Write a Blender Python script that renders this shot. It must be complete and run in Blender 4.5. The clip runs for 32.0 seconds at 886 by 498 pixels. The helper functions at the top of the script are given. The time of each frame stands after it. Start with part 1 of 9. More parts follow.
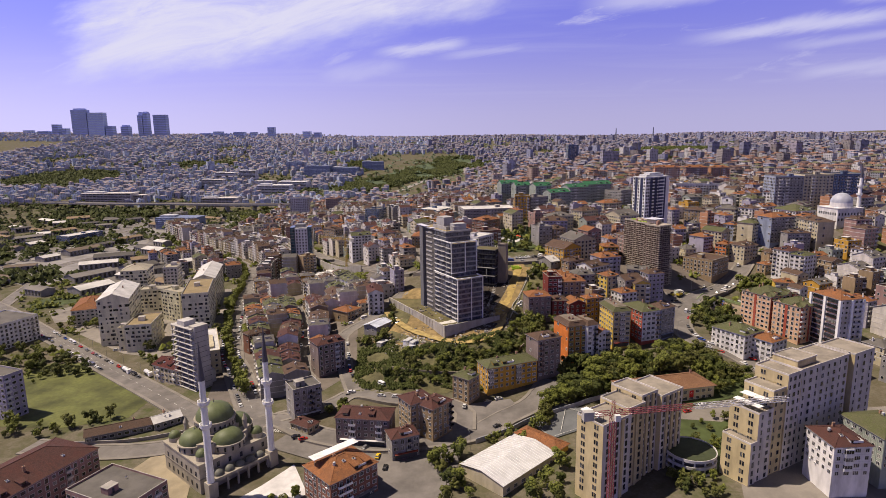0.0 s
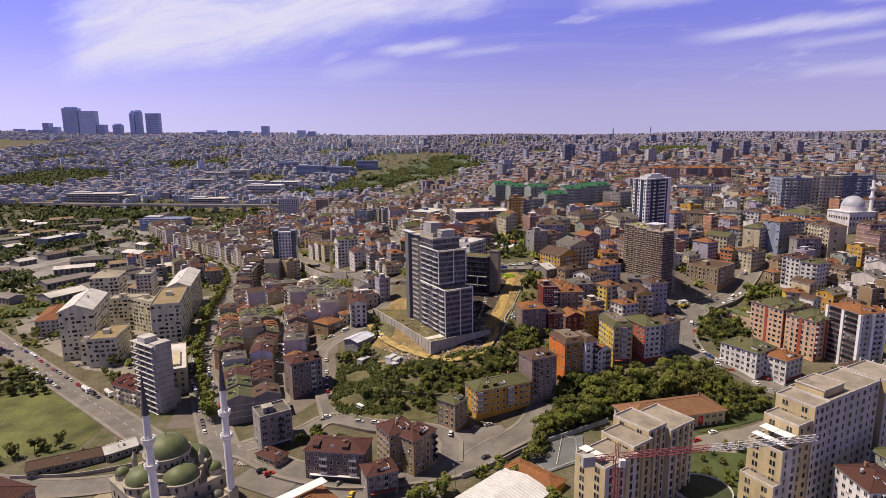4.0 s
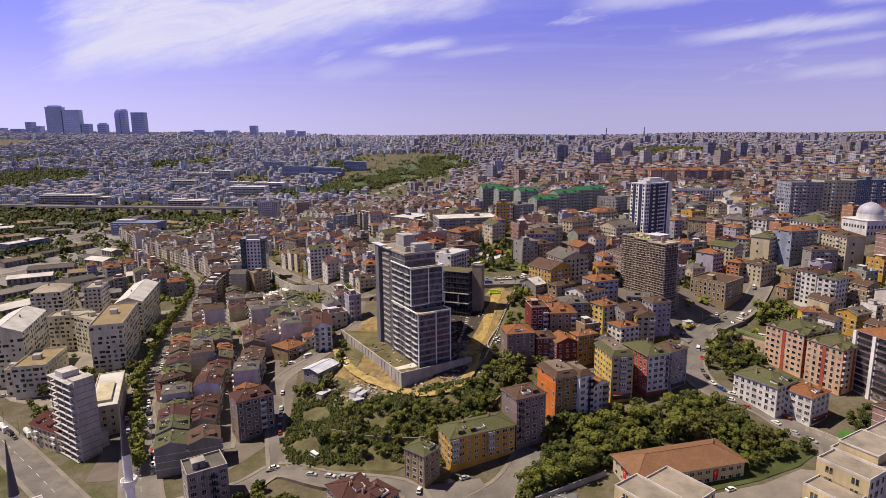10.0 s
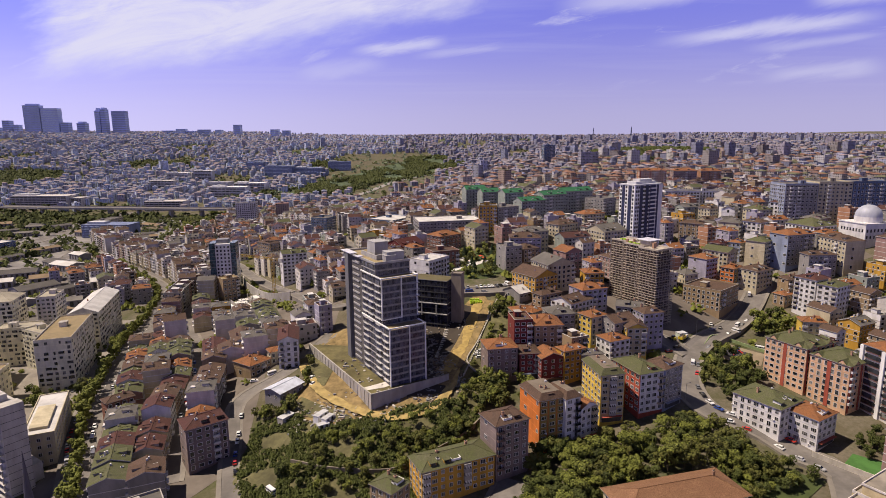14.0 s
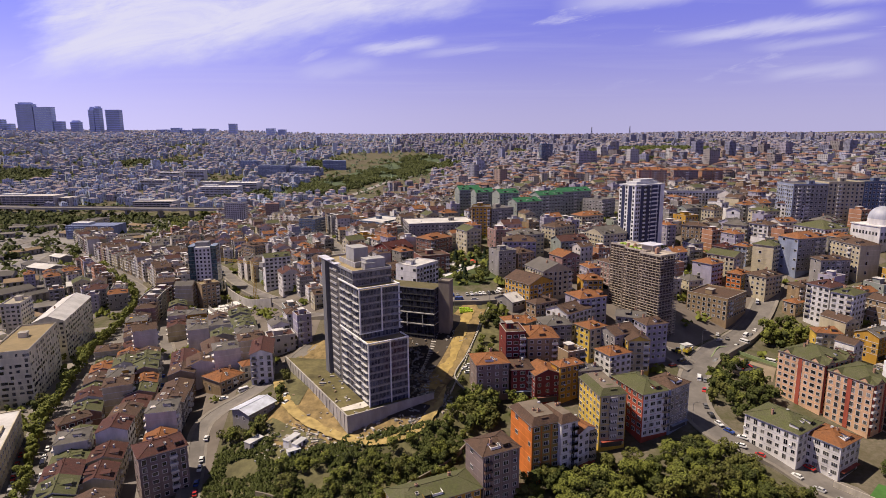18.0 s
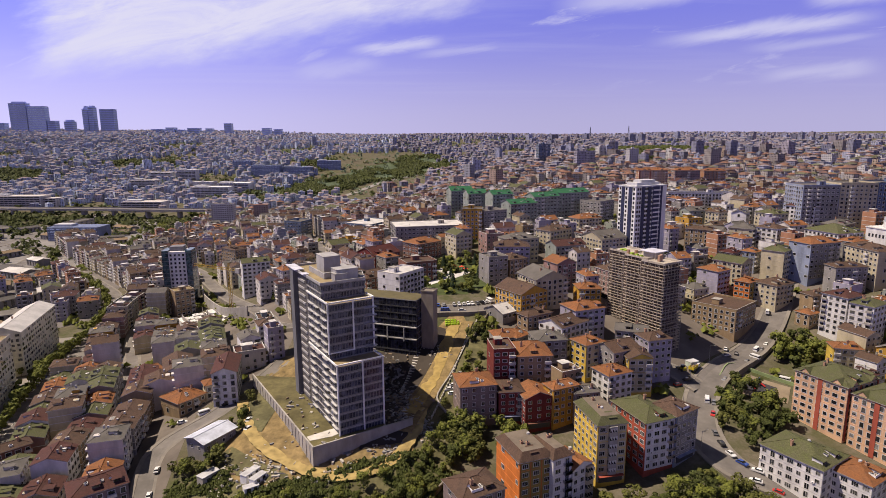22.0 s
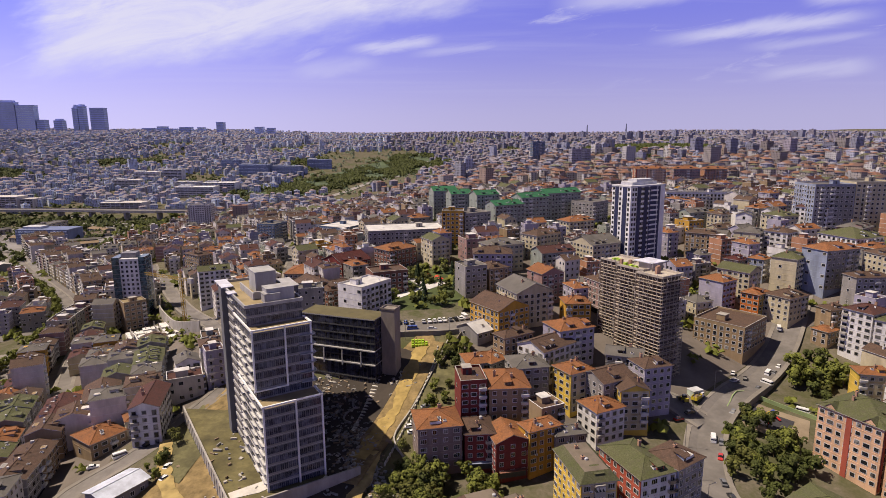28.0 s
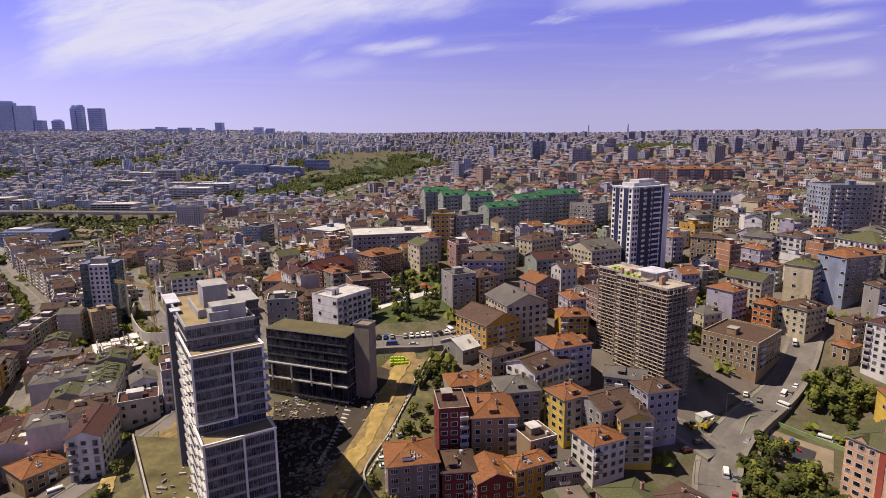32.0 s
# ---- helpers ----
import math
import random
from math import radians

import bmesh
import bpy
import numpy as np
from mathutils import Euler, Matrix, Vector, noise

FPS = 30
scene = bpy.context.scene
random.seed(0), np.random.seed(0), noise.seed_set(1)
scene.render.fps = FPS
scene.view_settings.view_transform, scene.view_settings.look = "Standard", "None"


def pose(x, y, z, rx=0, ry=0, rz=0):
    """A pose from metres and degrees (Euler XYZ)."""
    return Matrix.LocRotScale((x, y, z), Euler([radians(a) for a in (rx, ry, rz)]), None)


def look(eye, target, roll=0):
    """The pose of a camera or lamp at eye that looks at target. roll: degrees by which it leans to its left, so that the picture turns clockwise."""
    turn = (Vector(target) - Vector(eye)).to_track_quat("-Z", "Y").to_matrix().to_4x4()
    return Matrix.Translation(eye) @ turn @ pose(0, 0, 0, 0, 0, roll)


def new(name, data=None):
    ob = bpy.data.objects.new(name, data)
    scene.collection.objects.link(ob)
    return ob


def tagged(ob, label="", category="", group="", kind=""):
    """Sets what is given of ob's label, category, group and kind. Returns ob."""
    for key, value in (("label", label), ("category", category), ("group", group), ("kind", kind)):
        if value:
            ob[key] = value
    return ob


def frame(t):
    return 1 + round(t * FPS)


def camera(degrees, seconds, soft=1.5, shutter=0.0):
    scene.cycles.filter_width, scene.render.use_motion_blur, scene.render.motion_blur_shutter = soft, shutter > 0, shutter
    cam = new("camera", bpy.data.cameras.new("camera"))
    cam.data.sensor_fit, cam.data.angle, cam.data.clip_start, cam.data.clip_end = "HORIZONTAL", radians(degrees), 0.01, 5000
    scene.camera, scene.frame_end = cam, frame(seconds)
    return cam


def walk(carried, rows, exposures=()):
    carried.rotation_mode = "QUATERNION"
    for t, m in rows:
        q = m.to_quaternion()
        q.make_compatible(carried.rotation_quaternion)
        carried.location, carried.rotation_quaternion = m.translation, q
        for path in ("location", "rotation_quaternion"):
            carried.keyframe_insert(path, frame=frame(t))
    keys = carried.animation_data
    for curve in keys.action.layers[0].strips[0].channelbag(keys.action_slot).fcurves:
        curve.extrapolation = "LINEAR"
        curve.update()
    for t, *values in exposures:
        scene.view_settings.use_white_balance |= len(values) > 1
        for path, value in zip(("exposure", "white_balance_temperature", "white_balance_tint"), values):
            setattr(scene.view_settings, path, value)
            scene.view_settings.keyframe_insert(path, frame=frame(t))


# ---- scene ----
cam = camera(73.7, 32.0, soft=0.6)
# seconds, x, y, z, heading to the left, tilt upwards, roll (degrees)
PATH = [
    (0, 0.00, 0.00, 119.70, -0.000, -10.644, -0.731),
    (3, 4.45, 21.52, 119.75, -0.244, -10.732, -0.678),
    (6, 9.30, 43.96, 119.83, -0.468, -10.700, -0.626),
    (9, 14.64, 66.32, 119.77, -0.758, -10.709, -0.566),
    (11, 18.25, 80.09, 119.56, -1.296, -10.715, -0.480),
    (13, 21.72, 92.82, 119.15, -1.960, -10.738, -0.452),
    (17, 28.58, 116.30, 117.91, -2.324, -10.786, -0.409),
    (19, 32.21, 128.86, 117.16, -2.348, -10.814, -0.406),
    (21, 36.48, 142.20, 116.33, -2.433, -10.787, -0.377),
    (23, 41.66, 155.74, 115.48, -2.458, -10.798, -0.373),
    (25, 47.25, 168.96, 114.62, -2.554, -10.820, -0.412),
    (28, 55.35, 187.85, 113.24, -2.607, -10.880, -0.467),
    (30, 60.23, 200.19, 112.31, -2.609, -10.845, -0.516),
    (32, 64.64, 212.54, 111.37, -2.425, -10.810, -0.525),
]


def view(x, y, z, heading, tilt, roll):
    h, p = radians(heading), radians(tilt)
    ahead = Vector((-math.sin(h) * math.cos(p), math.cos(h) * math.cos(p), math.sin(p)))
    eye = Vector((x, y, z))
    return look(eye, eye + ahead * 100, roll)


walk(cam, [(row[0], view(*row[1:])) for row in PATH])

# ---- light ----
world = bpy.data.worlds.new("sky")
scene.world = world
world.use_nodes = True
SUN_TO = Vector((-0.67, 0.06, 1.12)).normalized()
SUN_ELEV, SUN_AZ = math.asin(SUN_TO.z), math.atan2(SUN_TO.x, SUN_TO.y)


def build_sky():
    nt = world.node_tree
    nt.nodes.clear()
    n, l = nt.nodes.new, nt.links.new
    out, bg = n("ShaderNodeOutputWorld"), n("ShaderNodeBackground")
    sky = n("ShaderNodeTexSky")
    sky.sky_type, sky.sun_disc = "NISHITA", False
    sky.sun_elevation, sky.sun_rotation = SUN_ELEV, SUN_AZ
    sky.altitude, sky.air_density, sky.dust_density, sky.ozone_density = 100, 1.0, 0.8, 4.0
    co, sep = n("ShaderNodeTexCoord"), n("ShaderNodeSeparateXYZ")
    l(co.outputs["Generated"], sep.inputs[0])
    # flat cloud sheet: direction divided by height
    up = n("ShaderNodeMath"); up.operation = "MAXIMUM"; up.inputs[1].default_value = 0.02
    l(sep.outputs["Z"], up.inputs[0])
    dv = n("ShaderNodeVectorMath"); dv.operation = "DIVIDE"
    cb = n("ShaderNodeCombineXYZ")
    for k in range(3):
        l(up.outputs[0], cb.inputs[k])
    l(co.outputs["Generated"], dv.inputs[0]); l(cb.outputs[0], dv.inputs[1])
    mp = n("ShaderNodeMapping")
    mp.inputs["Location"].default_value = SKY_SHIFT
    mp.inputs["Rotation"].default_value = (0, 0, radians(SKY_TURN))
    mp.inputs["Scale"].default_value = (0.16, 0.62, 1.0)
    l(dv.outputs[0], mp.inputs[0])
    nz = n("ShaderNodeTexNoise")
    nz.inputs["Scale"].default_value, nz.inputs["Detail"].default_value = 1.0, 9.0
    nz.inputs["Roughness"].default_value, nz.inputs["Distortion"].default_value = 0.56, 0.5
    l(mp.outputs[0], nz.inputs["Vector"])
    rp = n("ShaderNodeValToRGB")
    rp.color_ramp.elements[0].position, rp.color_ramp.elements[1].position = 0.5, 0.68
    l(nz.outputs["Fac"], rp.inputs[0])
    fade = n("ShaderNodeMapRange")
    fade.inputs["From Min"].default_value, fade.inputs["From Max"].default_value = 0.03, 0.16
    l(sep.outputs["Z"], fade.inputs["Value"])
    amt = n("ShaderNodeMath"); amt.operation = "MULTIPLY"
    l(rp.outputs[0], amt.inputs[0]); l(fade.outputs[0], amt.inputs[1])
    am2 = n("ShaderNodeMath"); am2.operation = "MULTIPLY"; am2.inputs[1].default_value = 0.15
    l(amt.outputs[0], am2.inputs[0])

    def m(op, a, b=None, c=None):
        k = n("ShaderNodeMath"); k.operation = op
        for i, v in enumerate((a, b, c)):
            if v is None:
                continue
            if isinstance(v, (int, float)):
                k.inputs[i].default_value = v
            else:
                l(v, k.inputs[i])
        return k.outputs[0]

    def smooth(v, a, b):
        k = n("ShaderNodeMapRange"); k.interpolation_type = "SMOOTHSTEP"
        k.inputs["From Min"].default_value, k.inputs["From Max"].default_value = a, b
        l(v, k.inputs["Value"])
        return k.outputs[0]

    # one broad cirrus sheet to the north-west
    fwd = m("MAXIMUM", sep.outputs["Y"], 0.05)
    u, v = m("DIVIDE", sep.outputs["X"], fwd), m("DIVIDE", sep.outputs["Z"], fwd)
    nz2 = n("ShaderNodeTexNoise")
    nz2.inputs["Scale"].default_value, nz2.inputs["Detail"].default_value, nz2.inputs["Roughness"].default_value = 5.0, 8.0, 0.6
    cb2 = n("ShaderNodeCombineXYZ")
    l(m("MULTIPLY", u, 0.55), cb2.inputs[0]); l(m("MULTIPLY_ADD", v, 1.6, m("MULTIPLY", u, -0.35)), cb2.inputs[1])
    l(cb2.outputs[0], nz2.inputs["Vector"])
    wob = m("SUBTRACT", nz2.outputs["Fac"], 0.5)
    base = m("MULTIPLY_ADD", m("MAXIMUM", m("ADD", u, 0.36), 0.0), 0.25, 0.098)
    d1 = m("ADD", m("SUBTRACT", v, base), m("MULTIPLY", wob, 0.16))
    d2 = m("ADD", m("ADD", u, 0.655), m("ADD", m("MULTIPLY", wob, 0.5), m("MULTIPLY", m("SUBTRACT", v, 0.13), -1.1)))
    sheet = m("MULTIPLY", smooth(d1, -0.02, 0.05), smooth(d2, -0.03, 0.09))
    nz3 = n("ShaderNodeTexNoise")
    nz3.inputs["Scale"].default_value, nz3.inputs["Detail"].default_value, nz3.inputs["Roughness"].default_value, nz3.inputs["Distortion"].default_value = 3.4, 10.0, 0.66, 0.8
    cb3 = n("ShaderNodeCombineXYZ")
    l(m("MULTIPLY", u, 1.5), cb3.inputs[0]); l(m("MULTIPLY_ADD", v, 7.0, m("MULTIPLY", u, -1.6)), cb3.inputs[1])
    l(cb3.outputs[0], nz3.inputs["Vector"])
    veil = m("MULTIPLY_ADD", smooth(nz3.outputs["Fac"], 0.28, 0.62), 0.42, 0.52)
    sheet = m("MULTIPLY", sheet, m("MULTIPLY", smooth(sep.outputs["Y"], 0.2, 0.6), veil))
    # long thin streaks
    thin = m("MULTIPLY", smooth(nz3.outputs["Fac"], 0.56, 0.74), m("MULTIPLY", smooth(v, 0.06, 0.14), 0.5))
    sheet = m("MAXIMUM", sheet, m("MULTIPLY", thin, smooth(sep.outputs["Y"], 0.2, 0.6)))
    # single wisps: start, end, width, strength in the same tangent plane
    for u0, v0, u1, v1, half, k in ((0.36, 0.146, 0.80, 0.196, 0.009, 0.62), (0.55, 0.095, 0.80, 0.112, 0.010, 0.36), (0.20, 0.205, 0.50, 0.232, 0.012, 0.5), (-0.12, 0.133, 0.06, 0.153, 0.007, 0.6),
                                    (-0.02, 0.128, 0.16, 0.146, 0.005, 0.3), (-0.22, 0.100, -0.04, 0.118, 0.010, 0.26), (0.52, 0.135, 0.80, 0.165, 0.006, 0.3), (0.62, 0.215, 0.80, 0.228, 0.010, 0.5)):
        ln = math.hypot(u1 - u0, v1 - v0)
        du, dv_ = (u1 - u0) / ln, (v1 - v0) / ln
        t = m("ADD", m("MULTIPLY", m("SUBTRACT", u, u0), du), m("MULTIPLY", m("SUBTRACT", v, v0), dv_))
        o = m("ADD", m("MULTIPLY", m("SUBTRACT", u, u0), -dv_), m("MULTIPLY", m("SUBTRACT", v, v0), du))
        o = m("ABSOLUTE", m("ADD", o, m("MULTIPLY", m("SUBTRACT", nz3.outputs["Fac"], 0.5), 0.03)))
        wisp = m("MULTIPLY", m("SUBTRACT", 1.0, smooth(o, 0.0, half * 2)), m("MULTIPLY", smooth(t, 0.0, ln * 0.35), m("SUBTRACT", 1.0, smooth(t, ln * 0.7, ln))))
        sheet = m("MAXIMUM", sheet, m("MULTIPLY", m("MULTIPLY", wisp, smooth(sep.outputs["Y"], 0.2, 0.5)), k))
    am3 = m("MAXIMUM", am2.outputs[0], sheet)
    tint = n("ShaderNodeMix"); tint.data_type, tint.blend_type = "RGBA", "MULTIPLY"
    tint.inputs["Factor"].default_value = 1.0
    tint.inputs["B"].default_value = (0.15, 0.14, 0.155, 1)
    l(sky.outputs[0], tint.inputs["A"])
    mix = n("ShaderNodeMix"); mix.data_type = "RGBA"
    mix.inputs["B"].default_value = (7.4, 7.2, 8.8, 1)
    # pale lilac haze low down, clear blue above it
    g1 = n("ShaderNodeMapRange"); g1.interpolation_type = "SMOOTHSTEP"
    g1.inputs["From Min"].default_value, g1.inputs["From Max"].default_value = 0.0, 0.2
    l(sep.outputs["Z"], g1.inputs["Value"])
    haze = n("ShaderNodeMix"); haze.data_type = "RGBA"
    haze.inputs["A"].default_value, haze.inputs["B"].default_value = (5.0, 4.65, 7.4, 1), (2.3, 2.45, 8.1, 1)
    l(g1.outputs[0], haze.inputs["Factor"])
    g2 = n("ShaderNodeMapRange"); g2.interpolation_type = "SMOOTHSTEP"
    g2.inputs["From Min"].default_value, g2.inputs["From Max"].default_value = 0.2, 0.6
    l(sep.outputs["Z"], g2.inputs["Value"])
    low = n("ShaderNodeMix"); low.data_type = "RGBA"
    l(g2.outputs[0], low.inputs["Factor"]); l(haze.outputs["Result"], low.inputs["A"]); l(tint.outputs["Result"], low.inputs["B"])
    l(am3, mix.inputs["Factor"])
    # brighter towards the sun's side
    west = n("ShaderNodeMix"); west.data_type, west.blend_type = "RGBA", "MULTIPLY"
    west.inputs["Factor"].default_value = 1.0
    gain = m("MULTIPLY_ADD", smooth(m("MULTIPLY", sep.outputs["X"], -1.0), -0.3, 0.9), 0.5, 0.92)
    cbg = n("ShaderNodeCombineXYZ")
    for k in range(3):
        l(gain, cbg.inputs[k])
    l(low.outputs["Result"], west.inputs["A"]); l(cbg.outputs[0], west.inputs["B"])
    l(west.outputs["Result"], mix.inputs["A"])
    l(mix.outputs["Result"], bg.inputs["Color"])
    bg.inputs["Strength"].default_value = 0.086
    l(bg.outputs[0], out.inputs["Surface"])


SKY_SHIFT, SKY_TURN = (3.1, 1.7, 0.0), 12
build_sky()
sun = new("sun", bpy.data.lights.new("sun", "SUN"))
sun.data.energy, sun.data.angle, sun.data.color = 5.15, radians(0.5), (1.0, 0.85, 0.70)
sun.matrix_world = look(SUN_TO * 500, (0, 0, 0))
scene.view_settings.exposure = 0.25

# ---- materials ----
MATS = {}


def nodes_of(name):
    m = bpy.data.materials.new(name)
    m.use_nodes = True
    nt = m.node_tree
    return m, nt, nt.nodes["Principled BSDF"]


def mixed(nt, a, b, fac):
    mx = nt.nodes.new("ShaderNodeMix")
    mx.data_type = "RGBA"
    for sock, val in (("A", a), ("B", b)):
        if isinstance(val, tuple):
            mx.inputs[sock].default_value = (*val[:3], 1)
        else:
            nt.links.new(val, mx.inputs[sock])
    if isinstance(fac, float):
        mx.inputs["Factor"].default_value = fac
    else:
        nt.links.new(fac, mx.inputs["Factor"])
    return mx.outputs["Result"]


def noise_of(nt, scale, detail=4.0, lo=0.35, hi=0.65, squash=(1, 1, 1), space="Object", rough=0.6):
    co = nt.nodes.new("ShaderNodeTexCoord") if space == "Object" else nt.nodes.new("ShaderNodeNewGeometry")
    mp = nt.nodes.new("ShaderNodeMapping")
    mp.inputs["Scale"].default_value = squash
    nt.links.new(co.outputs["Object" if space == "Object" else "Position"], mp.inputs[0])
    nz = nt.nodes.new("ShaderNodeTexNoise")
    nz.inputs["Scale"].default_value, nz.inputs["Detail"].default_value, nz.inputs["Roughness"].default_value = scale, detail, rough
    nt.links.new(mp.outputs[0], nz.inputs["Vector"])
    mr = nt.nodes.new("ShaderNodeMapRange")
    mr.inputs["From Min"].default_value, mr.inputs["From Max"].default_value = lo, hi
    nt.links.new(nz.outputs["Fac"], mr.inputs["Value"])
    return mr.outputs[0]


def bumped(nt, bsdf, height, strength, dist=0.05):
    b = nt.nodes.new("ShaderNodeBump")
    b.inputs["Strength"].default_value, b.inputs["Distance"].default_value = strength, dist
    nt.links.new(height, b.inputs["Height"])
    nt.links.new(b.outputs[0], bsdf.inputs["Normal"])


def shade(c, k):
    return tuple(min(1, v * k) for v in c)


def surface(name, c, rough=0.85, grain=3.0, stain=0.25, metal=0.0, dark=0.72, light=1.12, squash=(1, 1, 0.35), bump=0.15, space="World", spec=0.3):
    """Plaster, concrete, paint: a grain, and broad stains that run down."""
    if name in MATS:
        return MATS[name]
    m, nt, b = nodes_of(name)
    fine = noise_of(nt, grain, 5, 0.3, 0.7, (1, 1, 1), space)
    broad = noise_of(nt, stain, 4, 0.38, 0.7, squash, space)
    rnd = nt.nodes.new("ShaderNodeObjectInfo").outputs["Random"]
    base = mixed(nt, shade(c, 0.94), shade(c, 1.08), rnd)
    col = mixed(nt, base, shade(c, light), fine)
    col = mixed(nt, col, shade(c, dark), broad)
    nt.links.new(col, b.inputs["Base Color"])
    b.inputs["Roughness"].default_value, b.inputs["Metallic"].default_value = rough, metal
    b.inputs["Specular IOR Level"].default_value = spec
    if bump:
        bumped(nt, b, fine, bump, 0.04)
    MATS[name] = m
    return m


def tiles(name, c, c2, pitch=0.32):
    """Roof tiles in courses, with weathered patches."""
    if name in MATS:
        return MATS[name]
    m, nt, b = nodes_of(name)
    co = nt.nodes.new("ShaderNodeTexCoord")
    wv = nt.nodes.new("ShaderNodeTexWave")
    wv.bands_direction = "Z"
    wv.inputs["Scale"].default_value, wv.inputs["Distortion"].default_value = 3.2, 0.6
    nt.links.new(co.outputs["Object"], wv.inputs["Vector"])
    broad = noise_of(nt, 0.22, 5, 0.4, 0.66, (1, 1, 1), "World")
    fine = noise_of(nt, 2.2, 4, 0.3, 0.7, (1, 1, 1), "World")
    rnd = nt.nodes.new("ShaderNodeObjectInfo").outputs["Random"]
    col = mixed(nt, mixed(nt, shade(c, 0.8), shade(c, 1.15), rnd), c2, broad)
    col = mixed(nt, col, shade(c, 0.5), fine)
    course = nt.nodes.new("ShaderNodeMapRange")
    course.inputs["To Min"].default_value, course.inputs["To Max"].default_value = 0.0, 0.35
    nt.links.new(wv.outputs["Fac"], course.inputs["Value"])
    col = mixed(nt, col, shade(c, 0.45), course.outputs[0])
    grime = noise_of(nt, 0.9, 5, 0.5, 0.72, (1, 1, 0.4), "World")
    col = mixed(nt, col, shade(c2, 0.55), grime)
    nt.links.new(col, b.inputs["Base Color"])
    b.inputs["Roughness"].default_value = 0.85
    b.inputs["Specular IOR Level"].default_value = 0.25
    bumped(nt, b, wv.outputs["Fac"], 0.5, 0.05)
    MATS[name] = m
    return m


def glass(name, c=(0.017, 0.019, 0.024), rough=0.12, vary=0.5):
    if name in MATS:
        return MATS[name]
    m, nt, b = nodes_of(name)
    add = nt.nodes.new("ShaderNodeMath")
    add.operation = "ADD"
    nt.links.new(nt.nodes.new("ShaderNodeObjectInfo").outputs["Random"], add.inputs[0])
    nt.links.new(nt.nodes.new("ShaderNodeNewGeometry").outputs["Random Per Island"], add.inputs[1])
    fract = nt.nodes.new("ShaderNodeMath")
    fract.operation = "FRACT"
    nt.links.new(add.outputs[0], fract.inputs[0])
    rnd = fract.outputs[0]
    pat = noise_of(nt, 0.5, 2, 0.4, 0.65, (1, 1, 1), "World")
    drawn = nt.nodes.new("ShaderNodeValToRGB")
    drawn.color_ramp.interpolation = "CONSTANT"
    for pos, tone in ((0.0, c), (0.34, shade(c, 2.4)), (0.64, (0.10, 0.098, 0.095)), (0.86, (0.24, 0.235, 0.225))):
        e = drawn.color_ramp.elements[0] if pos == 0.0 else drawn.color_ramp.elements.new(pos)
        e.color = (*tone, 1)
    nt.links.new(rnd, drawn.inputs[0])
    col = drawn.outputs[0] if name == "window glass" else mixed(nt, c, shade(c, 3.2), rnd)
    col = mixed(nt, col, (0.16, 0.15, 0.14), 0.25) if vary > 0.6 else mixed(nt, col, shade(c, 0.5), pat)
    nt.links.new(col, b.inputs["Base Color"])
    b.inputs["Roughness"].default_value = rough
    b.inputs["Specular IOR Level"].default_value = 0.6
    MATS[name] = m
    return m


WALL = {
    "ochre": (0.47, 0.265, 0.042), "tan": (0.279, 0.201, 0.119), "mauve": (0.201, 0.156, 0.143), "orange": (0.54, 0.165, 0.036),
    "white": (0.64, 0.62, 0.61), "yellow": (0.56, 0.39, 0.07), "red": (0.34, 0.08, 0.05), "blue": (0.246, 0.279, 0.369),
    "ivory": (0.64, 0.60, 0.45), "mustard": (0.25, 0.19, 0.06), "pearl": (0.54, 0.50, 0.46), "peach": (0.58, 0.37, 0.235), "salmon": (0.377, 0.193, 0.115), "cream": (0.47, 0.41, 0.28), "darkred": (0.164, 0.0328, 0.0287), "grey": (0.254, 0.238, 0.226),
    "lilac": (0.328, 0.303, 0.377), "rose": (0.295, 0.184, 0.168), "brick": (0.201, 0.0943, 0.0656), "green": (0.262, 0.287, 0.254),
    "glass": (0.205, 0.217, 0.246), "bluegl": (0.0984, 0.135, 0.213), "tealgl": (0.156, 0.193, 0.205), "beige": (0.50, 0.41, 0.235),
}
ROOF = {
    "terra": ((0.33, 0.135, 0.052), (0.22, 0.105, 0.055)), "brown": ((0.135, 0.082, 0.058), (0.10, 0.068, 0.052)),
    "maroon": ((0.115, 0.046, 0.038), (0.088, 0.047, 0.041)), "olive": ((0.115, 0.125, 0.05), (0.145, 0.137, 0.083)),
    "grey": ((0.115, 0.105, 0.095), (0.085, 0.075, 0.068)), "red": ((0.197, 0.041, 0.0312), (0.139, 0.0451, 0.0344)),
    "tanroof": ((0.24, 0.185, 0.10), (0.18, 0.14, 0.08)), "white": ((0.508, 0.492, 0.476), (0.369, 0.353, 0.336)), "green": ((0.0328, 0.156, 0.0697), (0.0492, 0.189, 0.0943)),
    "cream": ((0.328, 0.295, 0.23), (0.246, 0.221, 0.18)), "darkred": ((0.107, 0.0246, 0.0213), (0.0738, 0.0287, 0.0246)),
}


def wall_mat(k):
    return surface("wall " + k, WALL[k])


def roof_mat(k):
    return tiles("roof " + k, *ROOF[k]) if k not in ("white", "grey", "cream", "tanroof") else surface("roof " + k, ROOF[k][0], stain=0.15, grain=1.2)


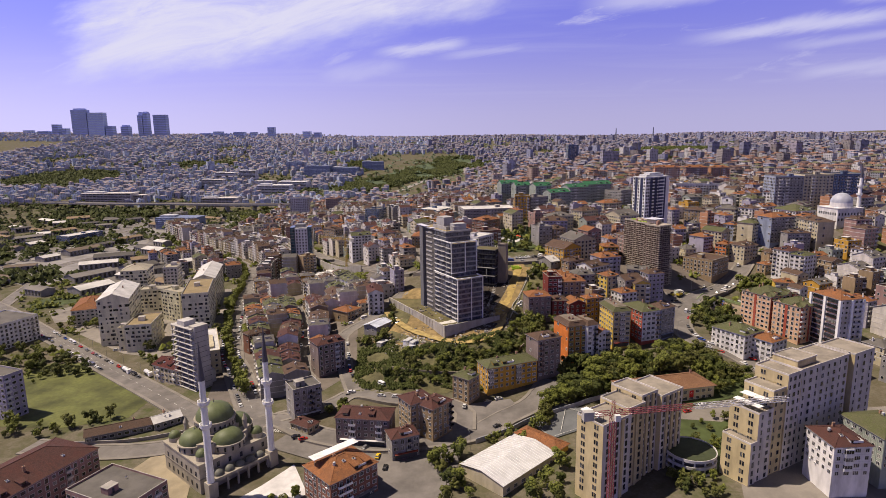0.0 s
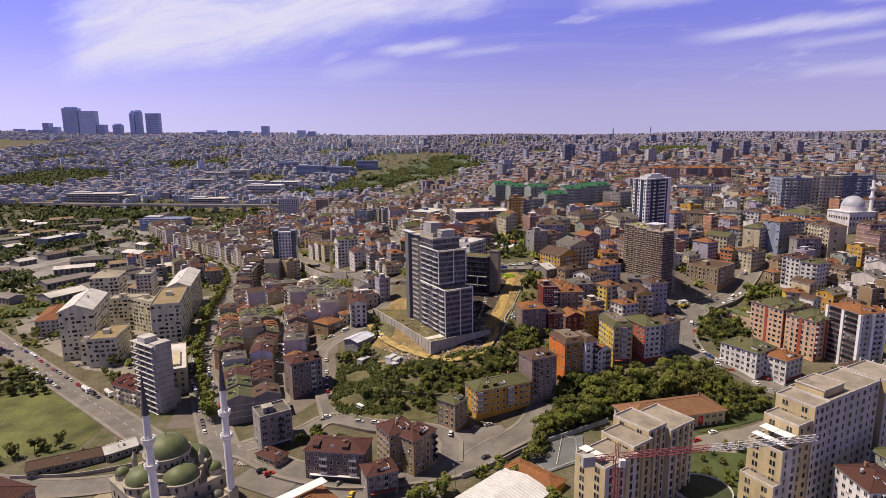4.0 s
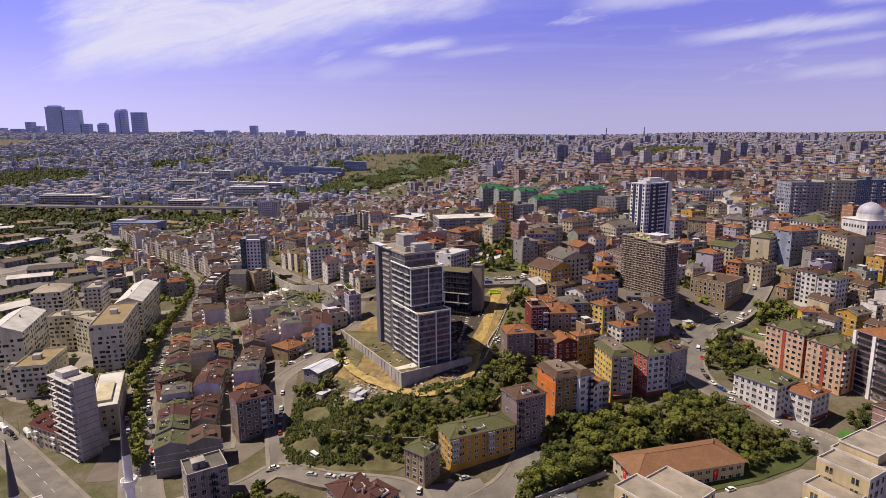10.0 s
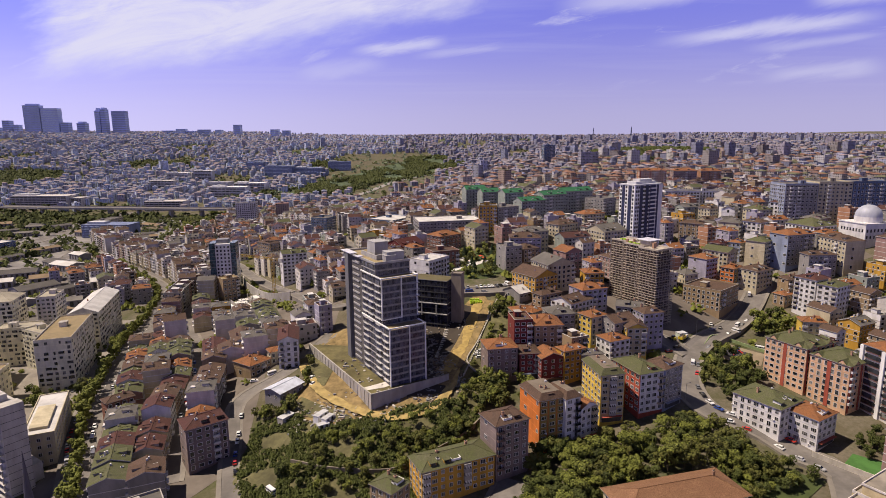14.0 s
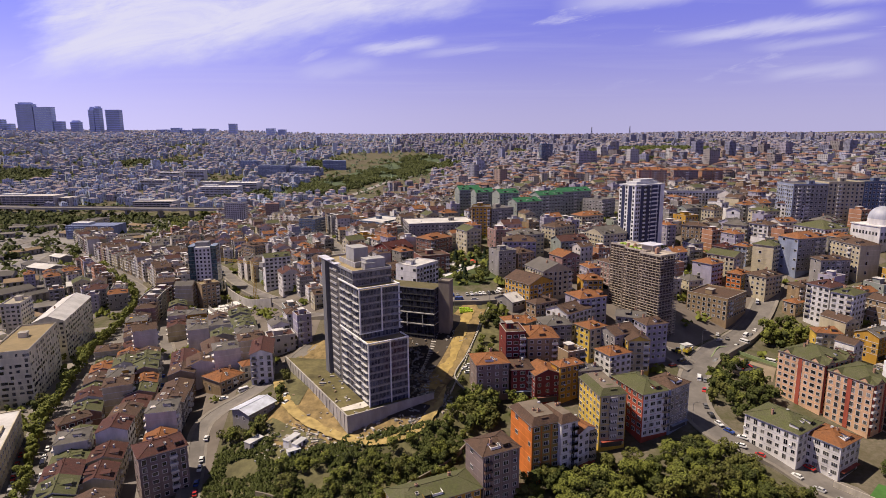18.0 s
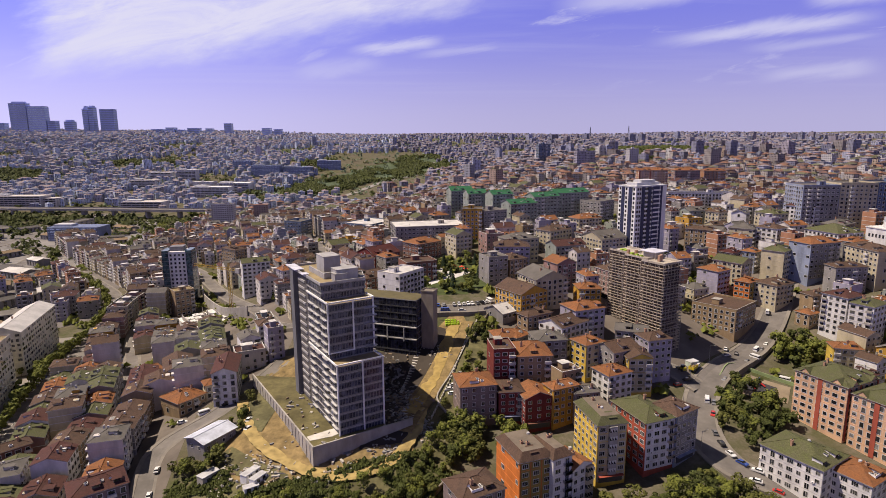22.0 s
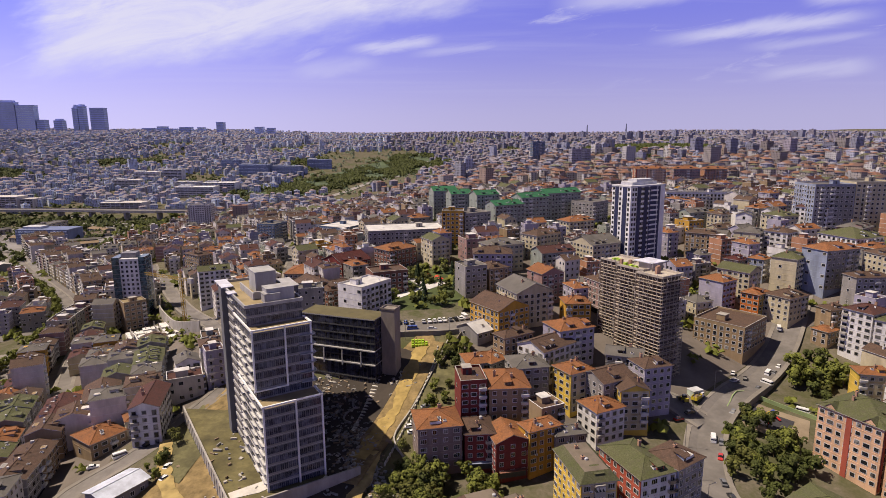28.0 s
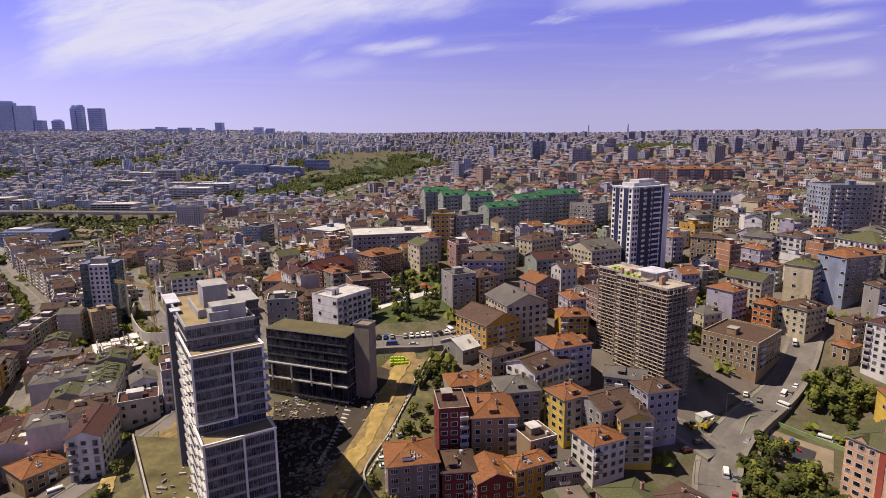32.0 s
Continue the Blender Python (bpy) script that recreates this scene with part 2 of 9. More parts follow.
CONCRETE = surface("concrete", (0.34, 0.315, 0.285))
PALE = surface("pale frame", (0.56, 0.54, 0.52), rough=0.6)
DARK = surface("dark metal", (0.06, 0.06, 0.065), rough=0.5)
GLASS = glass("window glass")
PANE_T = glass("tower glass", (0.05, 0.052, 0.068), 0.08)
PANE_T.node_tree.nodes["Principled BSDF"].inputs["Specular IOR Level"].default_value = 0.3
WHITE = surface("white paint", (0.78, 0.77, 0.75), rough=0.6)
STEEL = surface("steel", (0.33, 0.33, 0.34), rough=0.45, metal=0.7)
TRUNK = surface("bark", (0.13, 0.095, 0.06))


def ground_mat():
    m, nt, b = nodes_of("ground earth and grass")
    big = noise_of(nt, 0.012, 6, 0.42, 0.6, (1, 1, 1), "World", 0.65)
    mid = noise_of(nt, 0.09, 5, 0.4, 0.62, (1, 1, 1), "World", 0.65)
    fine = noise_of(nt, 0.7, 4, 0.3, 0.7, (1, 1, 1), "World")
    col = mixed(nt, (0.115, 0.095, 0.066), (0.075, 0.085, 0.032), big)
    col = mixed(nt, col, (0.16, 0.135, 0.105), mid)
    col = mixed(nt, col, (0.05, 0.058, 0.022), mixed(nt, (0, 0, 0), (0.5, 0.5, 0.5), fine))
    nt.links.new(col, b.inputs["Base Color"])
    b.inputs["Roughness"].default_value = 0.95
    b.inputs["Specular IOR Level"].default_value = 0.1
    return m


GROUND = ground_mat()
ASPHALT = surface("asphalt", (0.165, 0.15, 0.138), stain=0.09, grain=0.5, dark=0.66, light=1.2, squash=(1, 1, 1))
PAVING = surface("paving", (0.215, 0.193, 0.168), stain=0.1, grain=0.9, squash=(1, 1, 1))
DIRT = surface("dirt", (0.245, 0.175, 0.075), stain=0.2, grain=0.9, dark=0.42, light=1.3, squash=(1, 1, 1), bump=0.6)
LAWN = surface("lawn", (0.055, 0.072, 0.022), stain=0.1, grain=0.8, dark=0.6, light=1.4, squash=(1, 1, 1), bump=0.5)


def leaf_mat(name, c):
    m, nt, b = nodes_of(name)
    isl = nt.nodes.new("ShaderNodeNewGeometry").outputs["Random Per Island"]
    rnd = nt.nodes.new("ShaderNodeObjectInfo").outputs["Random"]
    col = mixed(nt, shade(c, 0.45), shade(c, 1.6), isl)
    col = mixed(nt, col, (c[0] * 1.2, c[1] * 1.2, c[2] * 0.9), mixed(nt, (0, 0, 0), (0.6, 0.6, 0.6), rnd))
    nt.links.new(col, b.inputs["Base Color"])
    b.inputs["Roughness"].default_value = 0.75
    b.inputs["Specular IOR Level"].default_value = 0.2
    return m


LEAF = [leaf_mat("leaves dark", (0.050, 0.060, 0.015)), leaf_mat("leaves fresh", (0.108, 0.120, 0.024)), leaf_mat("leaves olive", (0.080, 0.083, 0.021))]
# far foliage, its colour lifted and blued to carry the haze
HAZED_LEAF = leaf_mat("hazed leaves of the far woods", (0.118, 0.155, 0.09))
CONIFER = leaf_mat("needles", (0.025, 0.042, 0.02))


# ---- mesh helpers ----
class Shape:
    """Collects faces with material slots."""

    def __init__(self):
        self.v, self.f, self.m = [], [], []

    def poly(self, pts, mat=0):
        k = len(self.v)
        self.v.extend(pts)
        self.f.append(tuple(range(k, k + len(pts))))
        self.m.append(mat)
        return self

    def box(self, x0, x1, y0, y1, z0, z1, mat=0, top=None, bottom=True):
        k = len(self.v)
        self.v.extend([(x0, y0, z0), (x1, y0, z0), (x1, y1, z0), (x0, y1, z0), (x0, y0, z1), (x1, y0, z1), (x1, y1, z1), (x0, y1, z1)])
        fs = [(0, 1, 5, 4), (1, 2, 6, 5), (2, 3, 7, 6), (3, 0, 4, 7), (4, 5, 6, 7)] + ([(3, 2, 1, 0)] if bottom else [])
        self.f.extend(tuple(k + i for i in f) for f in fs)
        self.m.extend([mat, mat, mat, mat, mat if top is None else top] + ([mat] if bottom else []))
        return self

    def prism(self, ring, z0, z1, mat=0, top=None):
        n = len(ring)
        lo, hi = [(x, y, z0) for x, y in ring], [(x, y, z1) for x, y in ring]
        k = len(self.v)
        self.v.extend(lo + hi)
        for i in range(n):
            j = (i + 1) % n
            self.f.append((k + i, k + j, k + n + j, k + n + i)); self.m.append(mat)
        self.f.append(tuple(k + n + i for i in range(n))); self.m.append(mat if top is None else top)
        self.f.append(tuple(k + i for i in reversed(range(n)))); self.m.append(mat)
        return self

    def lathe(self, prof, n=16, mat=0, cx=0.0, cy=0.0):
        """prof: (radius, z) from the bottom up."""
        k = len(self.v)
        for r, z in prof:
            for i in range(n):
                a = 2 * math.pi * i / n
                self.v.append((cx + r * math.cos(a), cy + r * math.sin(a), z))
        for j in range(len(prof) - 1):
            for i in range(n):
                i2 = (i + 1) % n
                self.f.append((k + j * n + i, k + j * n + i2, k + (j + 1) * n + i2, k + (j + 1) * n + i)); self.m.append(mat)
        return self

    def stack(self, rings, mat=0, cap=True):
        """rings: (half width, half depth, z, slot of the band above) from the bottom up: one closed skin."""
        k = len(self.v)
        for hx, hy, z, _ in rings:
            self.v.extend([(-hx, -hy, z), (hx, -hy, z), (hx, hy, z), (-hx, hy, z)])
        for j in range(len(rings) - 1):
            for i in range(4):
                i2 = (i + 1) % 4
                self.f.append((k + 4 * j + i, k + 4 * j + i2, k + 4 * j + 4 + i2, k + 4 * j + 4 + i)); self.m.append(rings[j][3])
        if cap:
            e = k + 4 * (len(rings) - 1)
            self.f.append((e, e + 1, e + 2, e + 3)); self.m.append(rings[-1][3])
        return self

    def beam(self, a, b, r, mat=0):
        a, b = Vector(a), Vector(b)
        d = (b - a).normalized()
        s = d.cross((0, 0, 1) if abs(d.z) < 0.9 else (1, 0, 0)).normalized() * r
        u = d.cross(s).normalized() * r
        k = len(self.v)
        for p in (a, b):
            self.v.extend([tuple(p + s + u), tuple(p - s + u), tuple(p - s - u), tuple(p + s - u)])
        for i in range(4):
            j = (i + 1) % 4
            self.f.append((k + i, k + j, k + 4 + j, k + 4 + i)); self.m.append(mat)
        self.f.extend([(k + 3, k + 2, k + 1, k), (k + 4, k + 5, k + 6, k + 7)]); self.m.extend([mat, mat])
        return self

    def mesh(self, name, mats, smooth=False):
        me = bpy.data.meshes.new(name)
        seen, idx, vv = {}, [], []
        for p in self.v:
            q = (round(p[0], 3), round(p[1], 3), round(p[2], 3))
            if q not in seen:
                seen[q] = len(vv)
                vv.append(q)
            idx.append(seen[q])
        fs, ms = [], []
        for f, m in zip(self.f, self.m):
            g = []
            for i in f:
                if idx[i] not in g:
                    g.append(idx[i])
            if len(g) > 2:
                fs.append(g)
                ms.append(m)
        self.f, self.m = fs, ms
        me.from_pydata(vv, [], fs)
        for mt in mats:
            me.materials.append(mt)
        me.polygons.foreach_set("material_index", np.array(self.m, np.int32))
        if smooth:
            me.polygons.foreach_set("use_smooth", np.ones(len(self.f), bool))
        me.update()
        return me


def part(name, mesh, parent, at=(0, 0, 0), turn=0.0, label="", size=None):
    ob = new(name, mesh)
    ob.parent = parent
    ob.location, ob.rotation_euler = at, (0, 0, turn)
    if size:
        ob.scale = size
    if label:
        tagged(ob, label)
    return ob


def thing(name, x, y, z, rot=0.0, label="", category="", group="", kind=""):
    ob = new(name)
    ob.location, ob.rotation_euler = (x, y, z), (0, 0, radians(rot))
    return tagged(ob, label, category, group, kind)


# ---- land ----
# heights of the land: x, y, z
LAND_NEAR = [
    (25, 265, -18), (-34, 301, -12), (-69, 292, -16), (-124, 308, -20), (-100, 200, -22),
    (-195, 345, -23), (-58, 324, -15), (0, 150, -22), (18, 300, -12), (70, 318, -9),
    (93, 347, -4), (160, 378, 1), (150, 340, -3), (165, 315, -9), (215, 433, 4),
    (100, 190, -14), (200, 250, -13), (300, 300, -2), (-30, 372, 1), (50, 372, 2),
    (0, 335, -3), (62, 400, 10), (66, 456, 24), (20, 445, 20), (-25, 430, 5), (22, 408, 4), (34, 398, 5), (35, 367, 3.8), (42, 384, 5.5),
]
LAND_MIDDLE = [
    (170, 430, 13), (196, 551, 30), (73, 561, 34), (77, 734, 40), (343, 503, 44),
    (300, 400, 12), (-115, 429, -14), (-110, 536, -12), (-174, 632, -17), (-50, 620, 12),
    (-300, 300, -25), (-400, 500, -28), (-350, 900, -30), (-120, 900, 0), (200, 1000, 42),
    (437, 904, 44), (800, 1000, 50), (600, 300, 20), (-200, 100, -24), (200, 80, -16),
]
LAND_FAR = [
    (-700, 1000, -30), (-600, 1350, -32), (-50, 1250, -12), (100, 1900, 10), (-350, 2200, 45),
    (-1300, 2600, 95), (-1600, 3400, 136), (-2400, 3400, 168), (-600, 3400, 118), (100, 3400, 108), (0, 4700, 118),
    (1800, 4700, 118), (-3500, 4700, 170), (1500, 2500, 88), (600, 2300, 80), (-1500, 1500, 0),
    (-1200, 700, -20), (305, 1400, 56), (520, 1750, 70), (1200, 0, 20), (-1200, -300, -20), (3500, 2500, 90),
]
LAND = np.array(LAND_NEAR + LAND_MIDDLE + LAND_FAR, float)


def _swell(dx, dy):
    return np.sqrt(dx * dx + dy * dy + 18.0 ** 2)


_k = _swell(LAND[:, None, 0] - LAND[None, :, 0], LAND[:, None, 1] - LAND[None, :, 1])
LAND_W = np.linalg.solve(_k - 0.6 * np.eye(len(LAND)), LAND[:, 2] - 0.0)


def land(x, y):
    """Height of the ground."""
    x, y = np.asarray(x, float), np.asarray(y, float)
    return (_swell(x[..., None] - LAND[:, 0], y[..., None] - LAND[:, 1]) * LAND_W).sum(-1)


def strip_axis(lo, fine_lo, fine_hi, hi, step):
    a = list(np.arange(fine_lo, fine_hi + 0.1, step))
    s, p = step, fine_hi
    while p < hi:
        s *= 1.16
        p = min(hi, p + s)
        a.append(p)
    s, p = step, fine_lo
    while p > lo:
        s *= 1.16
        p = max(lo, p - s)
        a.insert(0, p)
    return np.array(a)


GX, GY = strip_axis(-6000, -330, 330, 6000, 7.0), strip_axis(-1500, 130, 640, 4850, 7.0)
GZ = land(*np.meshgrid(GX, GY))
GZ += np.where((np.meshgrid(GX, GY)[1] > 2900), 6.0 * np.sin(np.meshgrid(GX, GY)[0] / 260.0), 0.0)


def floor_z(x, y):
    """Height of the ground sheet itself."""
    i = int(np.clip(np.searchsorted(GX, x) - 1, 0, len(GX) - 2))
    j = int(np.clip(np.searchsorted(GY, y) - 1, 0, len(GY) - 2))
    a, b = (x - GX[i]) / (GX[i + 1] - GX[i]), (y - GY[j]) / (GY[j + 1] - GY[j])
    return float((GZ[j, i] * (1 - a) + GZ[j, i + 1] * a) * (1 - b) + (GZ[j + 1, i] * (1 - a) + GZ[j + 1, i + 1] * a) * b)


def build_ground():
    nx, ny = len(GX), len(GY)
    xx, yy = np.meshgrid(GX, GY)
    v = np.stack([xx.ravel(), yy.ravel(), GZ.ravel()], 1)
    k = (np.arange(ny - 1)[:, None] * nx + np.arange(nx - 1)[None]).ravel()
    f = np.stack([k, k + 1, k + 1 + nx, k + nx], 1)
    me = bpy.data.meshes.new("ground")
    me.from_pydata(v.tolist(), [], f.tolist())
    me.materials.append(GROUND)
    me.polygons.foreach_set("use_smooth", np.ones(len(f), bool))
    tagged(new("ground", me), "hilly ground of dry earth and patchy grass", "ground", kind="structure")


build_ground()
TAKEN = []      # x, y, radius of what stands
ROADS = []      # points along the roads, with half width


def taken(x, y, r):
    return any((x - a) ** 2 + (y - b) ** 2 < (r + c) ** 2 for a, b, c in TAKEN) or any((x - a) ** 2 + (y - b) ** 2 < (r + c) ** 2 for a, b, c in ROADS)


def along(pts, step=5.0):
    out = []
    p = [Vector((a, b)) for a, b in pts]
    q = [p[0] * 2 - p[1]] + p + [p[-1] * 2 - p[-2]]
    for i in range(1, len(q) - 2):
        n = max(2, int((q[i + 1] - q[i]).length / step))
        for k in range(n):
            t = k / n
            a, b, c, d = q[i - 1], q[i], q[i + 1], q[i + 2]
            out.append(0.5 * ((2 * b) + (c - a) * t + (2 * a - 5 * b + 4 * c - d) * t * t + (3 * b - a - 3 * c + d) * t ** 3))
    return out + [p[-1]]


def road(name, pts, width, mat, label, lift=0.25, kerb=True, keep=True):
    line = along(pts)
    rows = []
    for i, p in enumerate(line):
        d = (line[min(i + 1, len(line) - 1)] - line[max(i - 1, 0)]).normalized()
        s = Vector((-d.y, d.x))
        if keep:
            ROADS.append((p.x, p.y, width / 2 + 0.6))
        row = []
        cross = [-0.5, -0.25, 0, 0.25, 0.5]
        zs = [floor_z(*(p + s * width * c)) for c in cross]
        z = max(zs[1:4])
        for c, zz in zip(cross, zs):
            q = p + s * width * c
            row.append((q.x, q.y, max(z, zz) + lift))
        rows.append((p, s, row, z + lift))
    sh = Shape()
    for i in range(len(rows) - 1):
        for k in range(4):
            sh.poly([rows[i][2][k + 1], rows[i][2][k], rows[i + 1][2][k], rows[i + 1][2][k + 1]], 0)
        for side, k in ((-1, 0), (1, 4)):
            a, b = Vector(rows[i][2][k]), Vector(rows[i + 1][2][k])
            s1, s2 = rows[i][1] * side * 1.8, rows[i + 1][1] * side * 1.8
            a2, b2 = a + Vector((s1.x, s1.y, 0)), b + Vector((s2.x, s2.y, 0))
            up = Vector((0, 0, 0.15 if kerb else 0.0))
            low = Vector((0, 0, -3.0))
            quads = [(a, b, b + up, a + up), (a + up, b + up, b2 + up, a2 + up), (a2 + up, b2 + up, b2 + low, a2 + low)]
            for q in quads:
                sh.poly([tuple(w) for w in (q if side > 0 else q[::-1])], 1 if kerb else 0)
    return tagged(new(name, sh.mesh(name, [mat, PAVING])), label, name.split("_")[0], kind="structure")


road("road_avenue", [(-86, 262), (-101, 289), (-124, 336), (-144, 379), (-176, 492), (-186, 560), (-204, 618), (-236, 672), (-300, 751), (-395, 868), (-480, 980)], 13, ASPHALT, "grey asphalt avenue lined with trees and parked cars")
road("road_west", [(-520, 610), (-407, 524), (-312, 443), (-233, 375), (-173, 324), (-134, 290), (-118, 276)], 12, ASPHALT, "wide grey asphalt road with parked cars")
road("road_south", [(-200, 262), (-161, 254), (-128, 256), (-100, 268), (-85, 275), (-60, 258), (-30, 250), (9, 257), (28, 271), (46, 284), (58, 304)], 11, ASPHALT, "worn asphalt street between apartment houses")
road("road_rise", [(9, 262), (7, 281), (-26, 287), (-48, 296), (-60, 286), (-85, 277)], 8, ASPHALT, "pale asphalt street curving round a slope")
road("road_lane", [(-48, 296), (-57, 326), (-60, 340), (-66, 372), (-49, 392), (-40, 413), (-30, 435)], 6, ASPHALT, "narrow lane climbing between houses")
road("road_narrow", [(-78, 318), (-90, 362), (-99, 406), (-121, 466), (-160, 554), (-166, 624)], 6, ASPHALT, "narrow street between dense rows of houses")
road("road_east", [(170, 270), (185, 300), (177, 312), (169, 327), (153, 340), (151, 361), (167, 393), (203, 427), (234, 456), (270, 500)], 11, ASPHALT, "wide pale asphalt road curving uphill")
road("road_spur", [(165, 393), (152, 408), (139, 404)], 9, ASPHALT, "short asphalt yard beside the road")
road("road_upper", [(-21, 470), (22, 448), (44, 455), (69, 456), (92, 464), (106, 477), (112, 500)], 11, ASPHALT, "upper street with parked cars")
road("road_bend", [(-215, 790), (-190, 740), (-162, 696), (-139, 651), (-107, 595), (-73, 544), (-58, 515), (-45, 488), (-24, 471)], 8, ASPHALT, "pale street bending along a tall retaining wall")
road("road_back", [(-10, 470), (-21, 533), (-36, 608), (-51, 689), (-104, 864), (-180, 1000)], 8, ASPHALT, "street between old apartment houses")

# ---- houses ----
def window_mesh(w, h, frame=PALE, bars=1, sill=True, pane=None):
    """A frame with its panes set back, as one skin."""
    s, t, o, r = Shape(), 0.12, -0.10, -0.03
    xs = [-w / 2 - t, -w / 2]
    for k in range(bars):
        x = -w / 2 + w * (k + 1) / (bars + 1)
        xs += [x - 0.035, x + 0.035]
    xs += [w / 2, w / 2 + t]
    zs = [-t, 0.0, h, h + t]
    for i in range(len(xs) - 1):
        for j in range(3):
            a, b, c, d = xs[i], xs[i + 1], zs[j], zs[j + 1]
            if i % 2 == 1 and j == 1:
                s.poly([(a, r, c), (b, r, c), (b, r, d), (a, r, d)], 1)
                for p, q in (((a, c), (b, c)), ((b, c), (b, d)), ((b, d), (a, d)), ((a, d), (a, c))):
                    s.poly([(p[0], o, p[1]), (q[0], o, q[1]), (q[0], r, q[1]), (p[0], r, p[1])], 0)
            else:
                s.poly([(a, o, c), (b, o, c), (b, o, d), (a, o, d)], 0)
    x0, x1, z0, z1 = xs[0], xs[-1], zs[0], zs[-1]
    for p, q in (((x0, z0), (x1, z0)), ((x1, z0), (x1, z1)), ((x1, z1), (x0, z1)), ((x0, z1), (x0, z0))):
        s.poly([(p[0], 0.02, p[1]), (q[0], 0.02, q[1]), (q[0], o, q[1]), (p[0], o, p[1])], 0)
    return s.mesh("window", [frame, pane or GLASS])


WIN = [window_mesh(1.3, 1.4), window_mesh(1.95, 1.45, bars=2), window_mesh(0.8, 1.2, bars=0), window_mesh(1.4, 2.0)]
WIN_DARK = [window_mesh(1.2, 1.5, DARK, 0, False), window_mesh(1.0, 1.9, DARK, 1, False), window_mesh(1.9, 1.9, DARK, 1, False), window_mesh(0.55, 1.6, DARK, 0, False)]
_b = Shape()
for _x in (-1.5, 1.4):
    _b.poly([(_x, -1.15, -0.16), (_x, 0, -0.16), (_x, 0, 0.85), (_x, -1.15, 0.85)]).poly([(_x + 0.1, -1.15, -0.16), (_x + 0.1, 0, -0.16), (_x + 0.1, 0, 0.85), (_x + 0.1, -1.15, 0.85)])
_b.poly([(-1.5, -1.15, -0.16), (1.5, -1.15, -0.16), (1.5, -1.15, 0.85), (-1.5, -1.15, 0.85)])
_b.poly([(-1.5, -1.15, 0.85), (1.5, -1.15, 0.85), (1.4, -1.05, 0.85), (-1.4, -1.05, 0.85)], 1)
_b.poly([(-1.4, -1.05, 0.85), (1.4, -1.05, 0.85), (1.4, -1.05, 0.0), (-1.4, -1.05, 0.0)])
_b.poly([(-1.4, -1.05, 0.0), (1.4, -1.05, 0.0), (1.4, 0, 0.0), (-1.4, 0, 0.0)])
_b.poly([(-1.5, -1.15, -0.16), (-1.5, 0, -0.16), (1.5, 0, -0.16), (1.5, -1.15, -0.16)])
BALCONY = [_b.mesh("balcony", [m, DARK]) for m in (WHITE, CONCRETE, surface("balcony cream", (0.42, 0.35, 0.24)), surface("balcony brown", (0.16, 0.10, 0.075)))]
_b = Shape()
_b.box(-1.5, 1.5, -1.0, 0, -0.25, 0.75, 0).box(-1.42, 1.42, -0.92, 0, 0.75, 2.2, 1).box(-1.5, 1.5, -1.0, 0, 2.2, 2.75, 0)
for _x in (-1.5, -0.55, 0.45, 1.4):
    _b.box(_x, _x + 0.1, -1.0, -0.9, 0.75, 2.2, 2)
BAY = [_b.mesh("glazed_bay", [m, GLASS, PALE]) for m in (WHITE, CONCRETE, surface("balcony cream", (0.42, 0.35, 0.24)))]
_b = Shape()
_b.box(-0.42, 0.42, -0.38, -0.04, 0, 0.6, 0).box(-0.3, 0.14, -0.4, -0.38, 0.08, 0.52, 1)
AC = _b.mesh("air_conditioner", [WHITE, DARK])
_b = Shape()
_b.box(-0.55, 0.55, -0.7, 0.7, -0.9, 0.30, 0).box(-0.43, 0.43, -0.58, 0.58, 0.30, 0.33, 1)
SKYLIGHT = _b.mesh("skylight", [PALE, GLASS])
_d = Shape()
_d.box(-1.2, 1.2, -0.2, 3.2, -0.4, 1.5, 0)
_d.poly([(-1.5, -0.6, 1.45), (1.5, -0.6, 1.45), (1.5, 3.4, 2.0), (-1.5, 3.4, 2.0)], 1)
_d.poly([(-1.5, -0.6, 1.6), (1.5, -0.6, 1.6), (1.5, 3.4, 2.15), (-1.5, 3.4, 2.15)], 1)
_d.box(-0.9, 0.9, -0.26, -0.2, 0.2, 1.2, 2)
DORMER = {}
_c = Shape()
_c.box(-0.45, 0.45, -0.35, 0.35, -1.5, 1.5, 0).box(-0.55, 0.55, -0.45, 0.45, 1.5, 1.65, 0).box(-0.2, 0.2, -0.2, 0.2, 1.65, 1.95, 1)
CHIMNEY = _c.mesh("chimney", [surface("chimney brick", (0.36, 0.22, 0.15)), DARK])
_k = Shape()
_k.lathe([(0.05, 0), (0.05, 0.7)], 6, 1)
for _a in range(8):
    _t0, _t1 = 2 * math.pi * _a / 8, 2 * math.pi * (_a + 1) / 8
    _k.poly([(0, -0.12, 0.9), (0.45 * math.cos(_t0), -0.25, 0.9 + 0.45 * math.sin(_t0)), (0.45 * math.cos(_t1), -0.25, 0.9 + 0.45 * math.sin(_t1))], 0)
DISH = _k.mesh("satellite_dish", [WHITE, DARK])


_t = Shape()
_t.stack([(1.9, 1.5, -0.6, 0), (1.9, 1.5, 1.0, 0), (1.75, 1.35, 1.0, 0), (1.75, 1.35, 0.3, 1)])
TERRACE = _t.mesh("roof_terrace", [WHITE, surface("terrace floor", (0.30, 0.16, 0.09))])
_t = Shape()
_t.lathe([(0.02, 0), (0.55, 0), (0.58, 0.1), (0.58, 1.1), (0.4, 1.25), (0.02, 1.27)], 12)
TANK = _t.mesh("water_tank", [surface("tank grey", (0.42, 0.42, 0.43), rough=0.5)])


